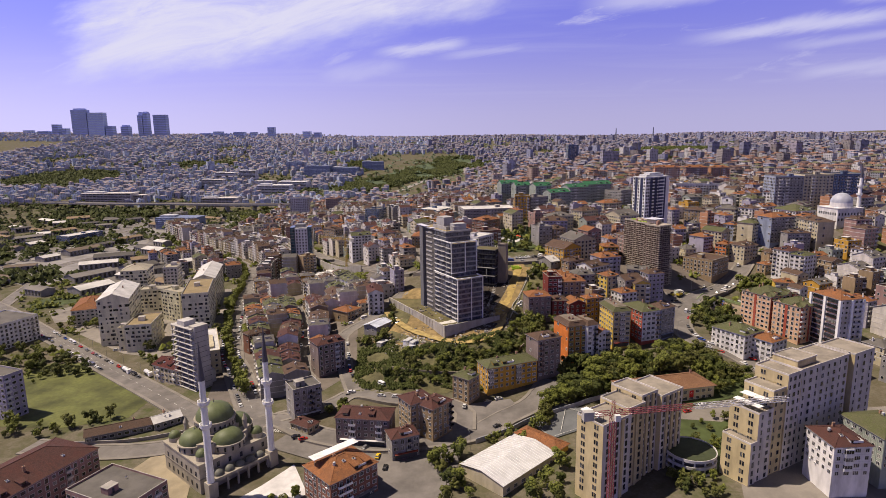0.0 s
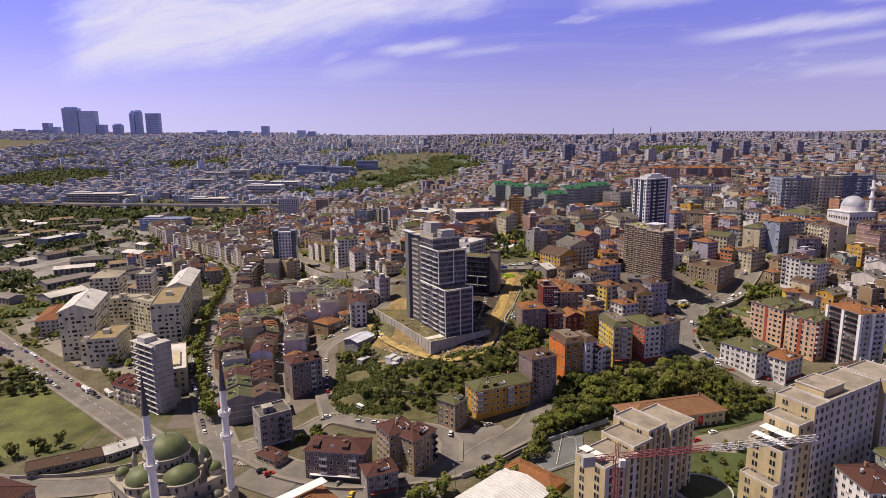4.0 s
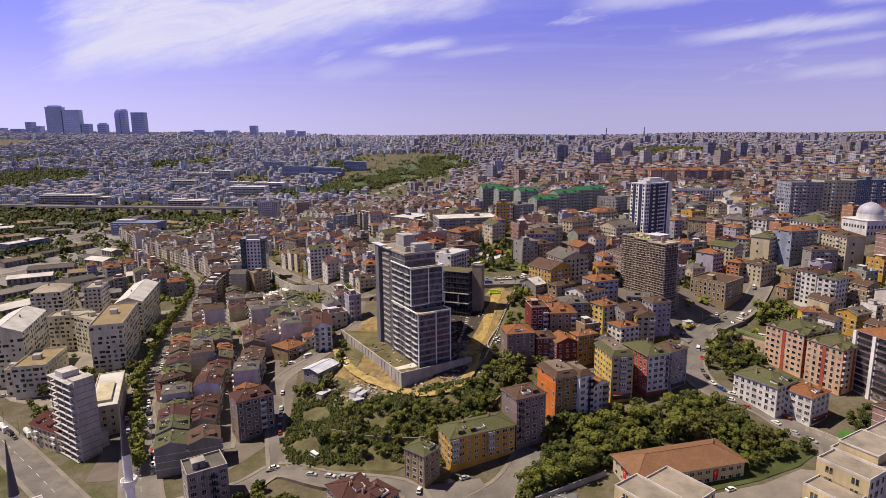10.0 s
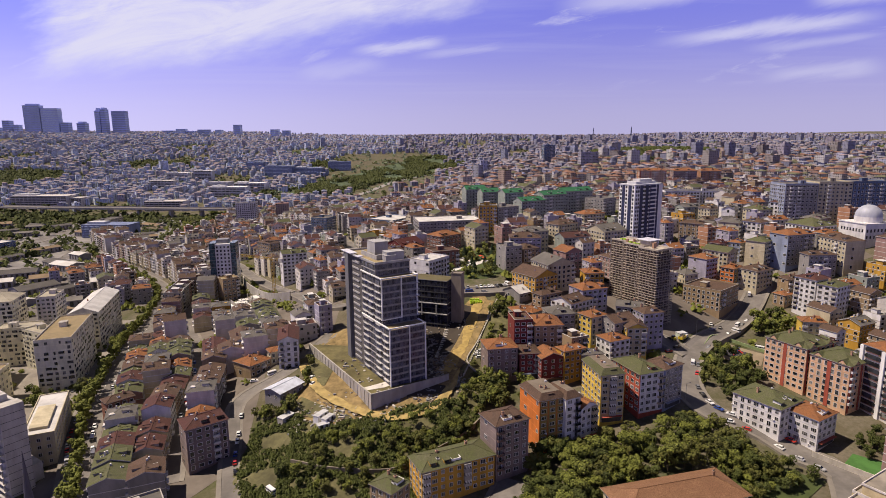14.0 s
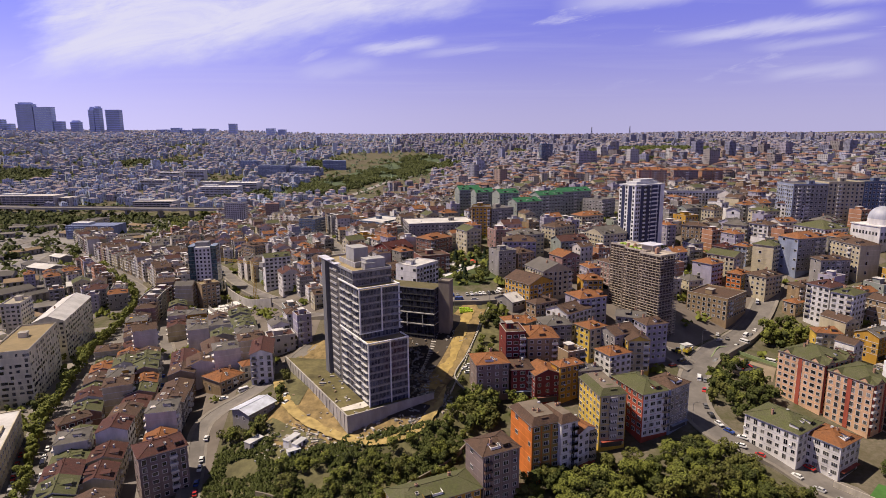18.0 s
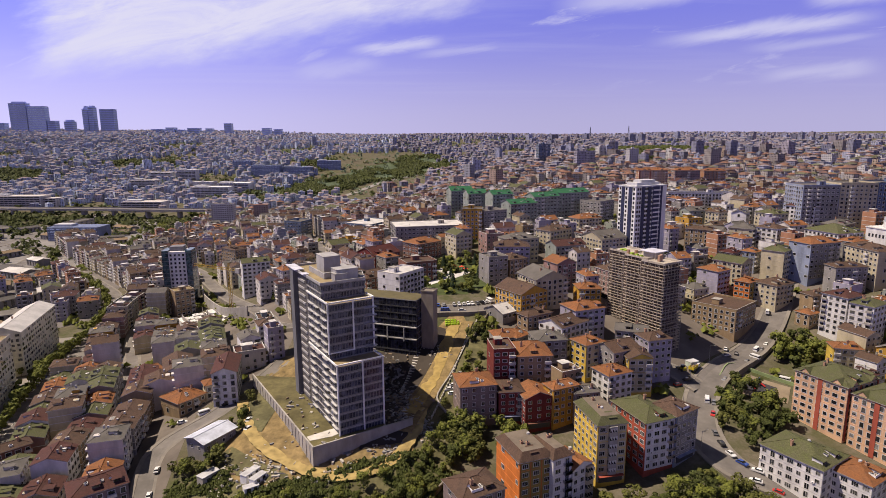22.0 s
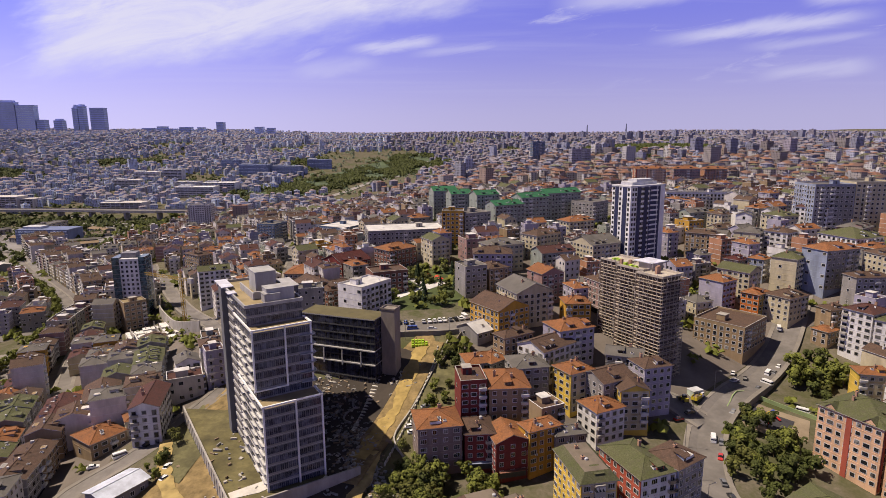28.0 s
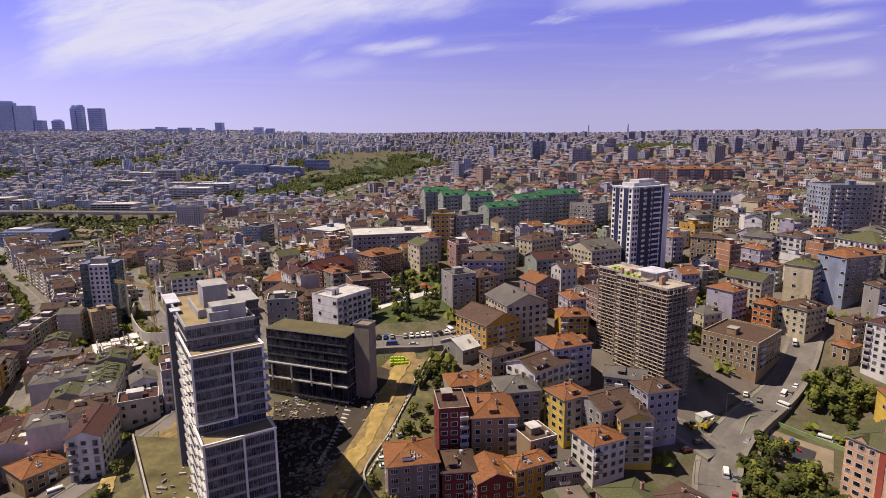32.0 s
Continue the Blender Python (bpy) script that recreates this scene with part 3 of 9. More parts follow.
def roof_shape(kind, w, d, e=0.55, rise=0.30, turned=None):
    """Returns a roof on the eaves plane z = 0; slot 0 tiles, slot 1 wall."""
    s = Shape()
    hx, hy = w / 2 + e, d / 2 + e
    t = 0.22
    if kind == "hip":
        r = min(hx, hy)
        h = r * 2 * rise * 0.8
        a, b = (max(hx - r, 0.01), 0.0) if hx >= hy else (0.0, max(hy - r, 0.01))
        base = [(-hx, -hy, 0), (hx, -hy, 0), (hx, hy, 0), (-hx, hy, 0)]
        for z in (0.0,):
            lo = base
            hi = [(x, y, t) for x, y, _ in base]
            for i in range(4):
                j = (i + 1) % 4
                s.poly([lo[i], lo[j], hi[j], hi[i]], 2)
        s.poly([(x, y, 0) for x, y, _ in reversed(base)], 2)
        p, q = (-a, -b, h + t), (a, b, h + t)
        for i, top in enumerate((p, q, q, p) if hx >= hy else (p, p, q, q)):
            s.beam(hi[i], top, 0.11)
        s.beam(p, q, 0.13)
        if hx >= hy:
            s.poly([hi[0], hi[1], q, p]); s.poly([hi[1], hi[2], q]); s.poly([hi[2], hi[3], p, q]); s.poly([hi[3], hi[0], p])
        else:
            s.poly([hi[0], hi[1], p]); s.poly([hi[1], hi[2], q, p]); s.poly([hi[2], hi[3], q]); s.poly([hi[3], hi[0], p, q])
        return s, h
    if kind == "gable":
        flip = d > w if turned is None else turned
        lx, ly = (hy, hx) if flip else (hx, hy)
        h = ly * 2 * rise * 0.85

        def P(x, y, z):
            return (y, x, z) if flip else (x, y, z)
        for y0, sg in ((-ly, 1), (ly, -1)):
            top = [P(-lx, y0, t), P(lx, y0, t), P(lx, 0, h + t), P(-lx, 0, h + t)]
            bot = [(x, y, z - t) for x, y, z in top]
            s.poly(top if (sg > 0) != flip else top[::-1], 0)
            if sg > 0:
                s.beam(top[2], top[3], 0.14)
            s.poly(bot[::-1], 2)
            s.poly([bot[0], bot[1], top[1], top[0]], 2)
            s.poly([bot[1], bot[2], top[2], top[1]], 2); s.poly([bot[3], bot[0], top[0], top[3]], 2)
        ex, ey = (d / 2, w / 2) if flip else (w / 2, d / 2)
        hh = h * ey / ly
        for x in (-ex, ex):
            s.poly([P(x, -ey, 0), P(x, ey, 0), P(x, 0, hh)], 1)
        return s, h
    if kind == "mans":
        h, inn = 2.6, 2.4
        lo = [(-hx, -hy), (hx, -hy), (hx, hy), (-hx, hy)]
        hi = [(-hx + inn, -hy + inn), (hx - inn, -hy + inn), (hx - inn, hy - inn), (-hx + inn, hy - inn)]
        s.prism(lo, 0, t, 2)
        for i in range(4):
            j = (i + 1) % 4
            s.poly([(*lo[i], t), (*lo[j], t), (*hi[j], h), (*hi[i], h)], 0)
        s.poly([(*p, h) for p in hi], 3)
        return s, h
    # flat roof with a parapet
    p, q = w / 2, d / 2
    s.stack([(p, q, 0, 1), (p, q, 0.8, 2), (p + 0.07, q + 0.07, 0.8, 2), (p + 0.07, q + 0.07, 0.92, 2), (p - 0.28, q - 0.28, 0.92, 1), (p - 0.28, q - 0.28, 0.1, 0)])
    return s, 0.0


SAY = {"ivory": "pale ivory", "mustard": "mustard", "pearl": "off-white", "ochre": "ochre yellow", "tan": "tan", "mauve": "brownish grey", "orange": "bright orange", "white": "white", "yellow": "yellow", "red": "brick red",
       "blue": "pale blue", "peach": "pale peach", "salmon": "salmon pink", "cream": "cream", "darkred": "dark red", "grey": "grey", "lilac": "lilac", "rose": "dusty pink", "brick": "red brick",
       "green": "greyish green", "glass": "grey glazed", "bluegl": "blue glazed", "tealgl": "grey green", "beige": "beige"}
SAYROOF = {"tanroof": "tan", "terra": "terracotta", "brown": "brown", "maroon": "maroon", "olive": "mossy green", "grey": "grey", "red": "red", "white": "white", "green": "bright green", "cream": "pale", "darkred": "dark red"}
rng = random.Random(7)


def house(x, y, rot, w, d, floors, roof, wall, tint, storey=3.0, sides=None, base=None, name="apartment_house", plain=False):
    """A house with its walls, storey bands, roof, windows, balconies, chimneys and dormers."""
    a = radians(rot)
    c, s = math.cos(a), math.sin(a)
    corner = [floor_z(x + c * px * w / 2 - s * py * d / 2, y + s * px * w / 2 + c * py * d / 2) for px in (-1, 1) for py in (-1, 1)]
    z0 = float(land(x, y)) if base is None else base
    low = min(corner) - 1.0 - z0
    H = floors * storey + 0.6
    word = {"hip": "hipped", "gable": "gabled", "mans": "mansard", "flat": "flat"}[roof]
    ob = thing(name, x, y, z0, rot, "%s %d-storey apartment house with a %s %s roof" % (SAY[wall], floors, SAYROOF[tint], word), "house")
    TAKEN.append((x, y, 0.46 * math.hypot(w, d)))
    sh, p, q = Shape(), w / 2, d / 2
    rings = [(p, q, low, 0)]
    for f in range(1, floors):
        z = f * storey + 0.45
        rings += [(p, q, z, 1), (p + 0.07, q + 0.07, z, 1), (p + 0.07, q + 0.07, z + 0.16, 1), (p, q, z + 0.16, 0)]
    sh.stack(rings + [(p, q, H, 0)])
    near = math.hypot(x - 60, y - 200) < 178
    rs, rh = roof_shape(roof, w, d, 0.55, 0.24)
    part("roof", rs.mesh("roof", [roof_mat(tint), wall_mat(wall), CONCRETE, surface("roof felt", (0.16, 0.13, 0.10))]), ob, (0, 0, H))
    # windows
    second = {"orange": "mustard", "yellow": "cream", "red": "white", "blue": "grey", "ochre": "ochre"}.get(wall)
    look_b, look_y = rng.choice(BALCONY), rng.choice(BAY)
    if second:
        fp = Shape()
        fp.box(-p + 0.3, p - 0.3, -q - 0.07, -q + 0.02, 0.4, H - 0.1)
        part("facade", fp.mesh("facade", [wall_mat(second)]), ob)
    slats = wall != "ivory" and not plain and rng.random() < 0.5
    for nx, ny, width, depth in ((0, -1, w, d), (-1, 0, d, w), (1, 0, d, w)):
        wy, wx = s * nx + c * ny, c * nx - s * ny
        fx, fy = x + wx * depth / 2, y + wy * depth / 2
        if max(wx * (ex - fx) + wy * (ey - fy) for ex, ey in ((0, 40), (62, 190))) < 8:
            continue        # a side that looks away from the valley
        blank = sides is None and ny == 0 and wall not in ("ivory", "peach", "pearl", "glass", "bluegl", "tealgl") and width < 17 and not (wall == "white" and floors == 4) and rng.random() < 0.5
        n = max(1, int(width / (3.0 if wall != "ivory" else 3.4)))
        step = width / n
        turn = math.atan2(nx, -ny)
        cols = [rng.choice([0, 0, 1, 1, 3]) for _ in range(n)]
        if n > 2:
            cols = cols[:(n + 1) // 2] + cols[:n // 2][::-1]
        bals = {}
        if ny == -1 and not plain and wall != "ivory":
            for _ in range(1 if n < 5 else 2):
                if rng.random() < 0.75:
                    bals[rng.randrange(n)] = rng.choice(["open", "open", "bay"])
        if slats and not blank and near:
            for k in range(n + 1):
                sl = Shape()
                sl.box(-0.2, 0.2, -0.13, 0.02, 0.3, H - 0.1)
                u = -width / 2 + min(max(step * k, 0.2), width - 0.2)
                px, py = (u, -depth / 2) if ny == -1 else ((-depth / 2, -u) if nx == -1 else (depth / 2, u))
                part("pilaster", sl.mesh("pilaster", [surface("pilaster " + wall, shade(WALL[wall], 1.3 if max(WALL[wall]) < 0.4 else 0.75))]), ob, (px, py, 0), turn)
        for f in range(floors):
            for k in range(n):
                if blank and (k % 3 != 1 or f % 2):
                    continue
                if wall == "ivory" and rng.random() < (0.3 if ny == 0 else 0.15):
                    continue
                u = -width / 2 + step * (k + 0.5)
                off = depth / 2 + (0.05 if second and ny == -1 else 0.0)
                px, py = (u, -off) if ny == -1 else ((-off, -u) if nx == -1 else (off, u))
                z = f * storey + 1.35
                if not near:
                    hw, zz = (0.95 if cols[k] == 1 else 0.68), (z - (0.6 if cols[k] == 3 else 0), z + 1.3)
                    if wall == "ivory":
                        hw, zz = rng.choice([0.5, 0.75, 0.75, 1.1, 1.5]), (z - rng.choice([0, 0.2, 0.4]), z + rng.choice([1.1, 1.4, 1.5]))
                        u += rng.uniform(-0.45, 0.45)
                        px, py = (u, -off) if ny == -1 else ((-off, -u) if nx == -1 else (off, u))
                    tx, ty = (1, 0) if ny == -1 else ((0, -1) if nx == -1 else (0, 1))
                    deep = 1.0 if bals.get(k) and f > 0 else 0.0
                    if deep:
                        e0, e1 = px - 1.4, px + 1.4
                        sh.box(e0, e1, py - 1.0, py, z - 0.9, z + 0.1, 2)
                    for e, g, m in ((0.10, 0.2, 2), (0.14, 0.0, 3)):
                        if wall == "ivory" and m == 2:
                            continue
                        cx, cy = px + nx * e, py + ny * e
                        sh.poly([(cx - tx * (hw + g), cy - ty * (hw + g), zz[0] - g), (cx + tx * (hw + g), cy + ty * (hw + g), zz[0] - g), (cx + tx * (hw + g), cy + ty * (hw + g), zz[1] + g), (cx - tx * (hw + g), cy - ty * (hw + g), zz[1] + g)], m)
                elif k in bals and f > 0:
                    if bals[k] == "bay":
                        part("glazed_bay", look_y, ob, (px, py, z - 0.9), turn)
                    else:
                        part("balcony", look_b, ob, (px, py, z - 0.75), turn)
                        part("window", WIN[3], ob, (px, py, z - 0.55), turn)
                else:
                    part("window", WIN[cols[k]], ob, (px, py, z - (0.55 if cols[k] == 3 else 0)), turn)
                    if rng.random() < 0.05:
                        part("air_conditioner", AC, ob, (px + (1.1 if ny == -1 else 0), py + (0 if ny == -1 else 1.1), z - 0.5), turn)
    if near and not plain and rng.random() < 0.5 and w > 7:
        sf = Shape()
        sf.box(-w * 0.4, w * 0.4, -q - 0.18, -q + 0.02, 0.1, 2.6, 0).box(-w * 0.42, w * 0.42, -q - 1.5, -q, 2.75, 2.9, 1)
        part("shop_front", sf.mesh("shop_front", [DARK, wall_mat(rng.choice(["red", "blue", "white", "grey", "brick"]))]), ob, (0, 0, -0.1), label="dark shop front under a coloured awning")
    part("wall", sh.mesh("wall", [wall_mat(wall), surface("band " + wall, shade(WALL[wall], 1.18 if wall != "white" else 0.8)), PALE if wall != "white" else CONCRETE, GLASS]), ob)
    if roof in ("hip", "gable", "mans"):
        for _ in range(rng.choice([1, 1, 2])):
            part("chimney", CHIMNEY, ob, (rng.uniform(-0.3, 0.3) * w, rng.uniform(-0.25, 0.25) * d, H + rh * 0.62 + 0.3))
        rr = min(w, d) / 2 + 0.55
        if (roof == "hip" or (roof == "gable" and w >= d)) and wall != "ivory":
            for _ in range(rng.choice([1, 2, 2, 3])):
                fr = rng.uniform(0.35, 0.7)
                part("skylight", SKYLIGHT, ob, (rng.uniform(-0.5, 0.5) * max(w - rr * 1.4, 1.0), -(d / 2 + 0.55) + fr * rr if w >= d else -(d / 2 + 0.55) + fr * rr, H + 0.22 + rh * fr))
        if wall != "ivory" and (roof != "gable" or w >= d) and floors > 2 and min(w, d) > 8:
            key = (wall, tint)
            if key not in DORMER:
                DORMER[key] = _d.mesh("dormer", [wall_mat(wall), roof_mat(tint), GLASS])
            part("dormer", DORMER[key], ob, (rng.uniform(-0.2, 0.2) * w, -d / 2 + 1.4, H + 0.55))
            if w > 16:
                part("dormer", DORMER[key], ob, (rng.choice([-0.33, 0.33]) * w, -d / 2 + 1.4, H + 0.55))
    else:
        s2 = Shape()
        bw, bd = min(4.5, w * 0.35), min(4.0, d * 0.4)
        s2.box(-bw / 2, bw / 2, -bd / 2, bd / 2, 0.1, 2.7, 0).box(-bw / 2 - 0.2, bw / 2 + 0.2, -bd / 2 - 0.2, bd / 2 + 0.2, 2.7, 2.9, 1)
        s2.box(-0.45, 0.45, -bd / 2 - 0.04, -bd / 2, 0.15, 2.1, 2)
        part("stair_head", s2.mesh("stair_head", [wall_mat(wall), CONCRETE, DARK]), ob, (rng.uniform(-0.2, 0.2) * w, rng.uniform(-0.1, 0.2) * d, H))
    if near and roof == "hip" and min(w, d) > 9 and rng.random() < 0.6:
        part("roof_terrace", TERRACE, ob, (rng.uniform(-0.15, 0.25) * w, -d / 2 + 2.6, H + 0.75))
    if wall == "peach":
        for px in (-w / 2 + 1.0, -w * 0.1, w / 2 - 1.0):
            st = Shape()
            st.box(-0.55, 0.55, -0.25, 0.02, low + 2, H - 0.1)
            part("red_pier", st.mesh("red_pier", [wall_mat("red")]), ob, (px, -d / 2, 0))
        st = Shape()
        st.box(-0.25, 0.02, -0.9, 0.9, low + 2, H - 0.1)
        part("red_pier", st.mesh("red_pier", [wall_mat("red")]), ob, (-w / 2, 0, 0))
        st = Shape()        # small gable over the eaves
        st.poly([(-2.2, 0, 0), (2.2, 0, 0), (0, 0, 1.9)]).poly([(2.4, -0.25, -0.1), (0, 4.4, 2.0), (0, -0.25, 2.0)], 1).poly([(-2.4, -0.25, -0.1), (0, -0.25, 2.0), (0, 4.4, 2.0)], 1)
        st.poly([(2.4, -0.25, -0.1), (2.4, 0.6, -0.1), (0, 4.4, 2.0)], 1).poly([(-2.4, -0.25, -0.1), (0, 4.4, 2.0), (-2.4, 0.6, -0.1)], 1)
        gab = st.mesh("gablet", [wall_mat(wall), roof_mat(tint)])
        for gx in (-0.3, 0.3):
            part("gablet", gab, ob, (gx * w, -d / 2 - 0.3, H + 0.25))
            part("gablet", gab, ob, (-w / 2 - 0.3, gx * d, H + 0.25), -math.pi / 2)
    if near and rng.random() < 0.5:
        part("water_tank", TANK, ob, (rng.uniform(-0.3, 0.3) * w, rng.uniform(-0.2, 0.2) * d, H + (rh * 0.75 if rh else 0.1)))
    if rng.random() < 0.25:
        part("satellite_dish", DISH, ob, (rng.uniform(-0.3, 0.3) * w, rng.uniform(-0.3, 0.1) * d, H + (rh * 0.5 if rh else 0.1)))
    return ob



# ---- large buildings ----
def wpart(name, sh, mats, parent, at=(0, 0, 0), label="", smooth=False, turn=0.0):
    return part(name, sh.mesh(name, mats, smooth), parent, at, turn, label)


SLAB = surface("slab edge", (0.37, 0.36, 0.355), rough=0.7)
FRAME = surface("grey window frame", (0.20, 0.195, 0.20), rough=0.5)
TOWER_PANE = window_mesh(1.62, 2.3, FRAME, 1, False, PANE_T)
ROOFDUST = surface("dusty roof", (0.30, 0.235, 0.13), stain=0.2, grain=0.8, squash=(1, 1, 1))
# dark grey for solid cores that stand in for dark interiors
INNER = surface("dark interior", (0.12, 0.11, 0.105))


def glazed_side(ob, x0, y0, x1, y1, z, n, pane=TOWER_PANE, width=1.8):
    """A row of panes from one corner to another; outward is to the right of that way."""
    dx, dy = (x1 - x0) / n, (y1 - y0) / n
    turn = math.atan2(dy, dx)
    k = math.hypot(dx, dy) / width
    for i in range(n):
        part("pane", pane, ob, (x0 + dx * (i + 0.5), y0 + dy * (i + 0.5), z), turn, size=(k, 1, 1))


def main_tower():
    st = 3.1
    ob = thing("unfinished_tower", 8.8, 354.6, 5.2, 29, "unfinished tower with dark glazing and pale concrete slab edges", "tower")
    TAKEN.append((-3, 382, 30))
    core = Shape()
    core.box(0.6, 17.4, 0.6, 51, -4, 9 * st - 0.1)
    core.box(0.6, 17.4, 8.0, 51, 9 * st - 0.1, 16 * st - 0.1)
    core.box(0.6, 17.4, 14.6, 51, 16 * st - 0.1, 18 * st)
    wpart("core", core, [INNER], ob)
    for f in range(0, 19):
        y0 = 0.0 if f <= 9 else (7.4 if f <= 16 else 14.0)
        if f == 9:
            y0 = 0.0
        s = Shape()
        z = f * st
        ring = [(-0.2, y0 - 0.2), (18.2, y0 - 0.2), (18.2, 52), (1.6, 52), (1.6, 30), (-0.2, 30)]
        s.prism(ring, z - 0.12, z + 0.12, 0, 1 if f in (9, 16, 18) else 0)
        wpart("floor_slab", s, [SLAB, ROOFDUST], ob)
        if f < 18:
            y0 = 0.0 if f < 9 else (7.4 if f < 16 else 14.0)
            glazed_side(ob, 0.1, y0 + 0.1, 17.9, y0 + 0.1, z + 0.3, 14, width=1.62 * 1.12)
            b = Shape()
            b.box(0.12, 17.88, y0 - 0.16, y0 + 0.02, z + 0.14, z + 0.62)
            wpart("spandrel", b, [surface("spandrel grey", (0.27, 0.255, 0.245), rough=0.6)], ob)
            glazed_side(ob, 0.1, 29.8, 0.1, y0 + 0.1, z + 0.3, 10 if f < 9 else 7)
            if 0 < f < 16:
                # narrow balconies along the side and at the corner
                for yy in (y0 + 3.5, y0 + 11.5, 25.0):
                    b = Shape()
                    b.box(-0.95, -0.2, yy - 2.4, yy + 2.4, z - 0.14, z + 0.05).box(-0.95, -0.88, yy - 2.4, yy + 2.4, z + 0.05, z + 0.42)
                    wpart("side_balcony", b, [surface("balcony edge", (0.55, 0.54, 0.53))], ob)
                b = Shape()
                if f >= 10:
                    b.prism([(14.2, y0 - 0.2), (14.2, y0 - 1.2), (18.4, y0 - 1.6), (19.6, y0 - 0.6), (19.6, y0 + 3), (18.2, y0 + 3), (18.2, y0 - 0.2)], z - 0.2, z + 0.02)
                    wpart("corner_balcony", b, [SLAB], ob)
            b = Shape()
            b.box(0.2, 1.6, 34, 42, z - 0.15, z + 0.75)
            wpart("recess_balcony", b, [SLAB], ob)
    fr = Shape()
    for y0, z0, z1 in ((0.0, -0.5, 9 * st + 0.5), (7.4, 10 * st, 16 * st + 0.5)):
        for x in (-0.45, 9.6, 17.9):
            f1 = Shape()
            f1.box(x, x + 0.55, y0 - 0.55, y0 - 0.1, z0, z1)
            wpart("white_mullion", f1, [WHITE], ob)
        f1 = Shape()
        f1.box(-0.6, 18.6, y0 - 0.6, y0 - 0.05, z1, z1 + 0.55).box(-0.6, -0.05, y0 - 0.05, 30, z1, z1 + 0.55).box(18.05, 18.6, y0 - 0.05, y0 + 7, z1, z1 + 0.55)
        wpart("white_cornice", f1, [WHITE], ob)
        if z0 > 5:
            f1 = Shape()
            f1.box(-0.6, 10.2, y0 - 0.6, y0 - 0.05, z0 - 0.3, z0 + 0.1)
            wpart("white_cornice", f1, [WHITE], ob)
    s = Shape()
    s.box(-1.2, 1.7, 44, 48.5, -4, 18 * st + 1.0)
    wpart("end_wall", s, [surface("dark render", (0.15, 0.15, 0.16))], ob, label="dark grey rendered end wall")
    s = Shape()
    s.box(-0.3, 18.3, 13.7, 14.1, 18 * st, 18 * st + 1.0).box(-0.3, 0.2, 14.1, 52, 18 * st, 18 * st + 1.0).box(17.9, 18.3, 14.1, 52, 18 * st, 18 * st + 1.0).box(0.2, 17.9, 51.5, 52, 18 * st, 18 * st + 1.0)
    wpart("parapet", s, [SLAB], ob)
    s = Shape()
    s.box(-1.6, 2.4, 40, 52.5, 18 * st + 1.0, 18 * st + 1.3).box(-1.6, 1.2, 30, 34, 18 * st + 1.0, 18 * st + 1.3)
    wpart("roof_canopy", s, [surface("lilac sheet", (0.55, 0.55, 0.63))], ob)
    z = 18 * st + 0.16
    for x0, x1, y0, y1, h in ((7.5, 16.5, 16.5, 22, 4.2), (6.5, 11.5, 15.6, 19.5, 2.8), (4.5, 5.0, 22, 40, 2.2), (5.0, 16, 22.5, 23.0, 2.2), (7.5, 14.5, 30, 39, 7.0), (9.5, 16, 39, 44, 5.0)):
        s = Shape()
        s.box(x0, x1, y0, y1, 0, h)
        if x1 - x0 > 2:
            s.box(x0 - 0.15, x1 + 0.15, y0 - 0.15, y1 + 0.15, h, h + 0.25)
        wpart("roof_housing", s, [SLAB], ob, (0, 0, z))
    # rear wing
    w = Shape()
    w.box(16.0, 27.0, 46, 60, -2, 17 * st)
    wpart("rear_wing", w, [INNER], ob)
    for f in range(7, 18):
        s = Shape()
        s.prism([(15.6, 45.6), (27.4, 45.6), (28.0, 60), (15.6, 60)], f * st - 0.2, f * st + 0.2)
        wpart("floor_slab", s, [SLAB], ob)
        if f < 17:
            glazed_side(ob, 17.5, 45.9, 27, 45.9, f * st + 0.3, 5)
    return ob


main_tower()


def podium():
    ob = thing("podium", 0.5, 345.6, 6.4, 30, "concrete podium with a long retaining wall and a weedy top", "podium", kind="structure")
    s = Shape()
    s.prism([(0, 0), (30, 0), (30, 22), (24, 60), (0, 79), (-0.5, 79)], -9.5, -0.25, 0, 1)
    wpart("podium_deck", s, [CONCRETE, surface("weedy deck", (0.13, 0.112, 0.048), stain=0.12, grain=0.7, dark=0.5, light=1.35, squash=(1, 1, 1), bump=0.5)], ob)
    s = Shape()
    s.box(-0.6, -0.02, -0.6, 79, -9.5, 0.75)
    wpart("long_wall", s, [surface("wall concrete", (0.37, 0.345, 0.31))], ob)
    s = Shape()
    s.box(0.02, 40.5, -0.6, -0.02, -9.5, 0.75)
    wpart("front_wall", s, [surface("wall concrete", (0.37, 0.345, 0.31))], ob)
    for i in range(19):
        s = Shape()
        s.box(-0.78, -0.6, 0, 0.35, -9.5, 0.6)
        wpart("wall_rib", s, [CONCRETE], ob, (0, 2 + i * 4, 0))
    s = Shape()
    s.prism([(0.8, 9.5), (0.8, 6.0), (9, 4.6), (16, 6.0), (20, 9.2), (14, 10.2)], -0.2, -0.1)
    wpart("concrete_apron", s, [surface("fresh concrete", (0.55, 0.52, 0.47), stain=0.2, squash=(1, 1, 1))], ob)
    TAKEN.append((2, 362, 18))


podium()


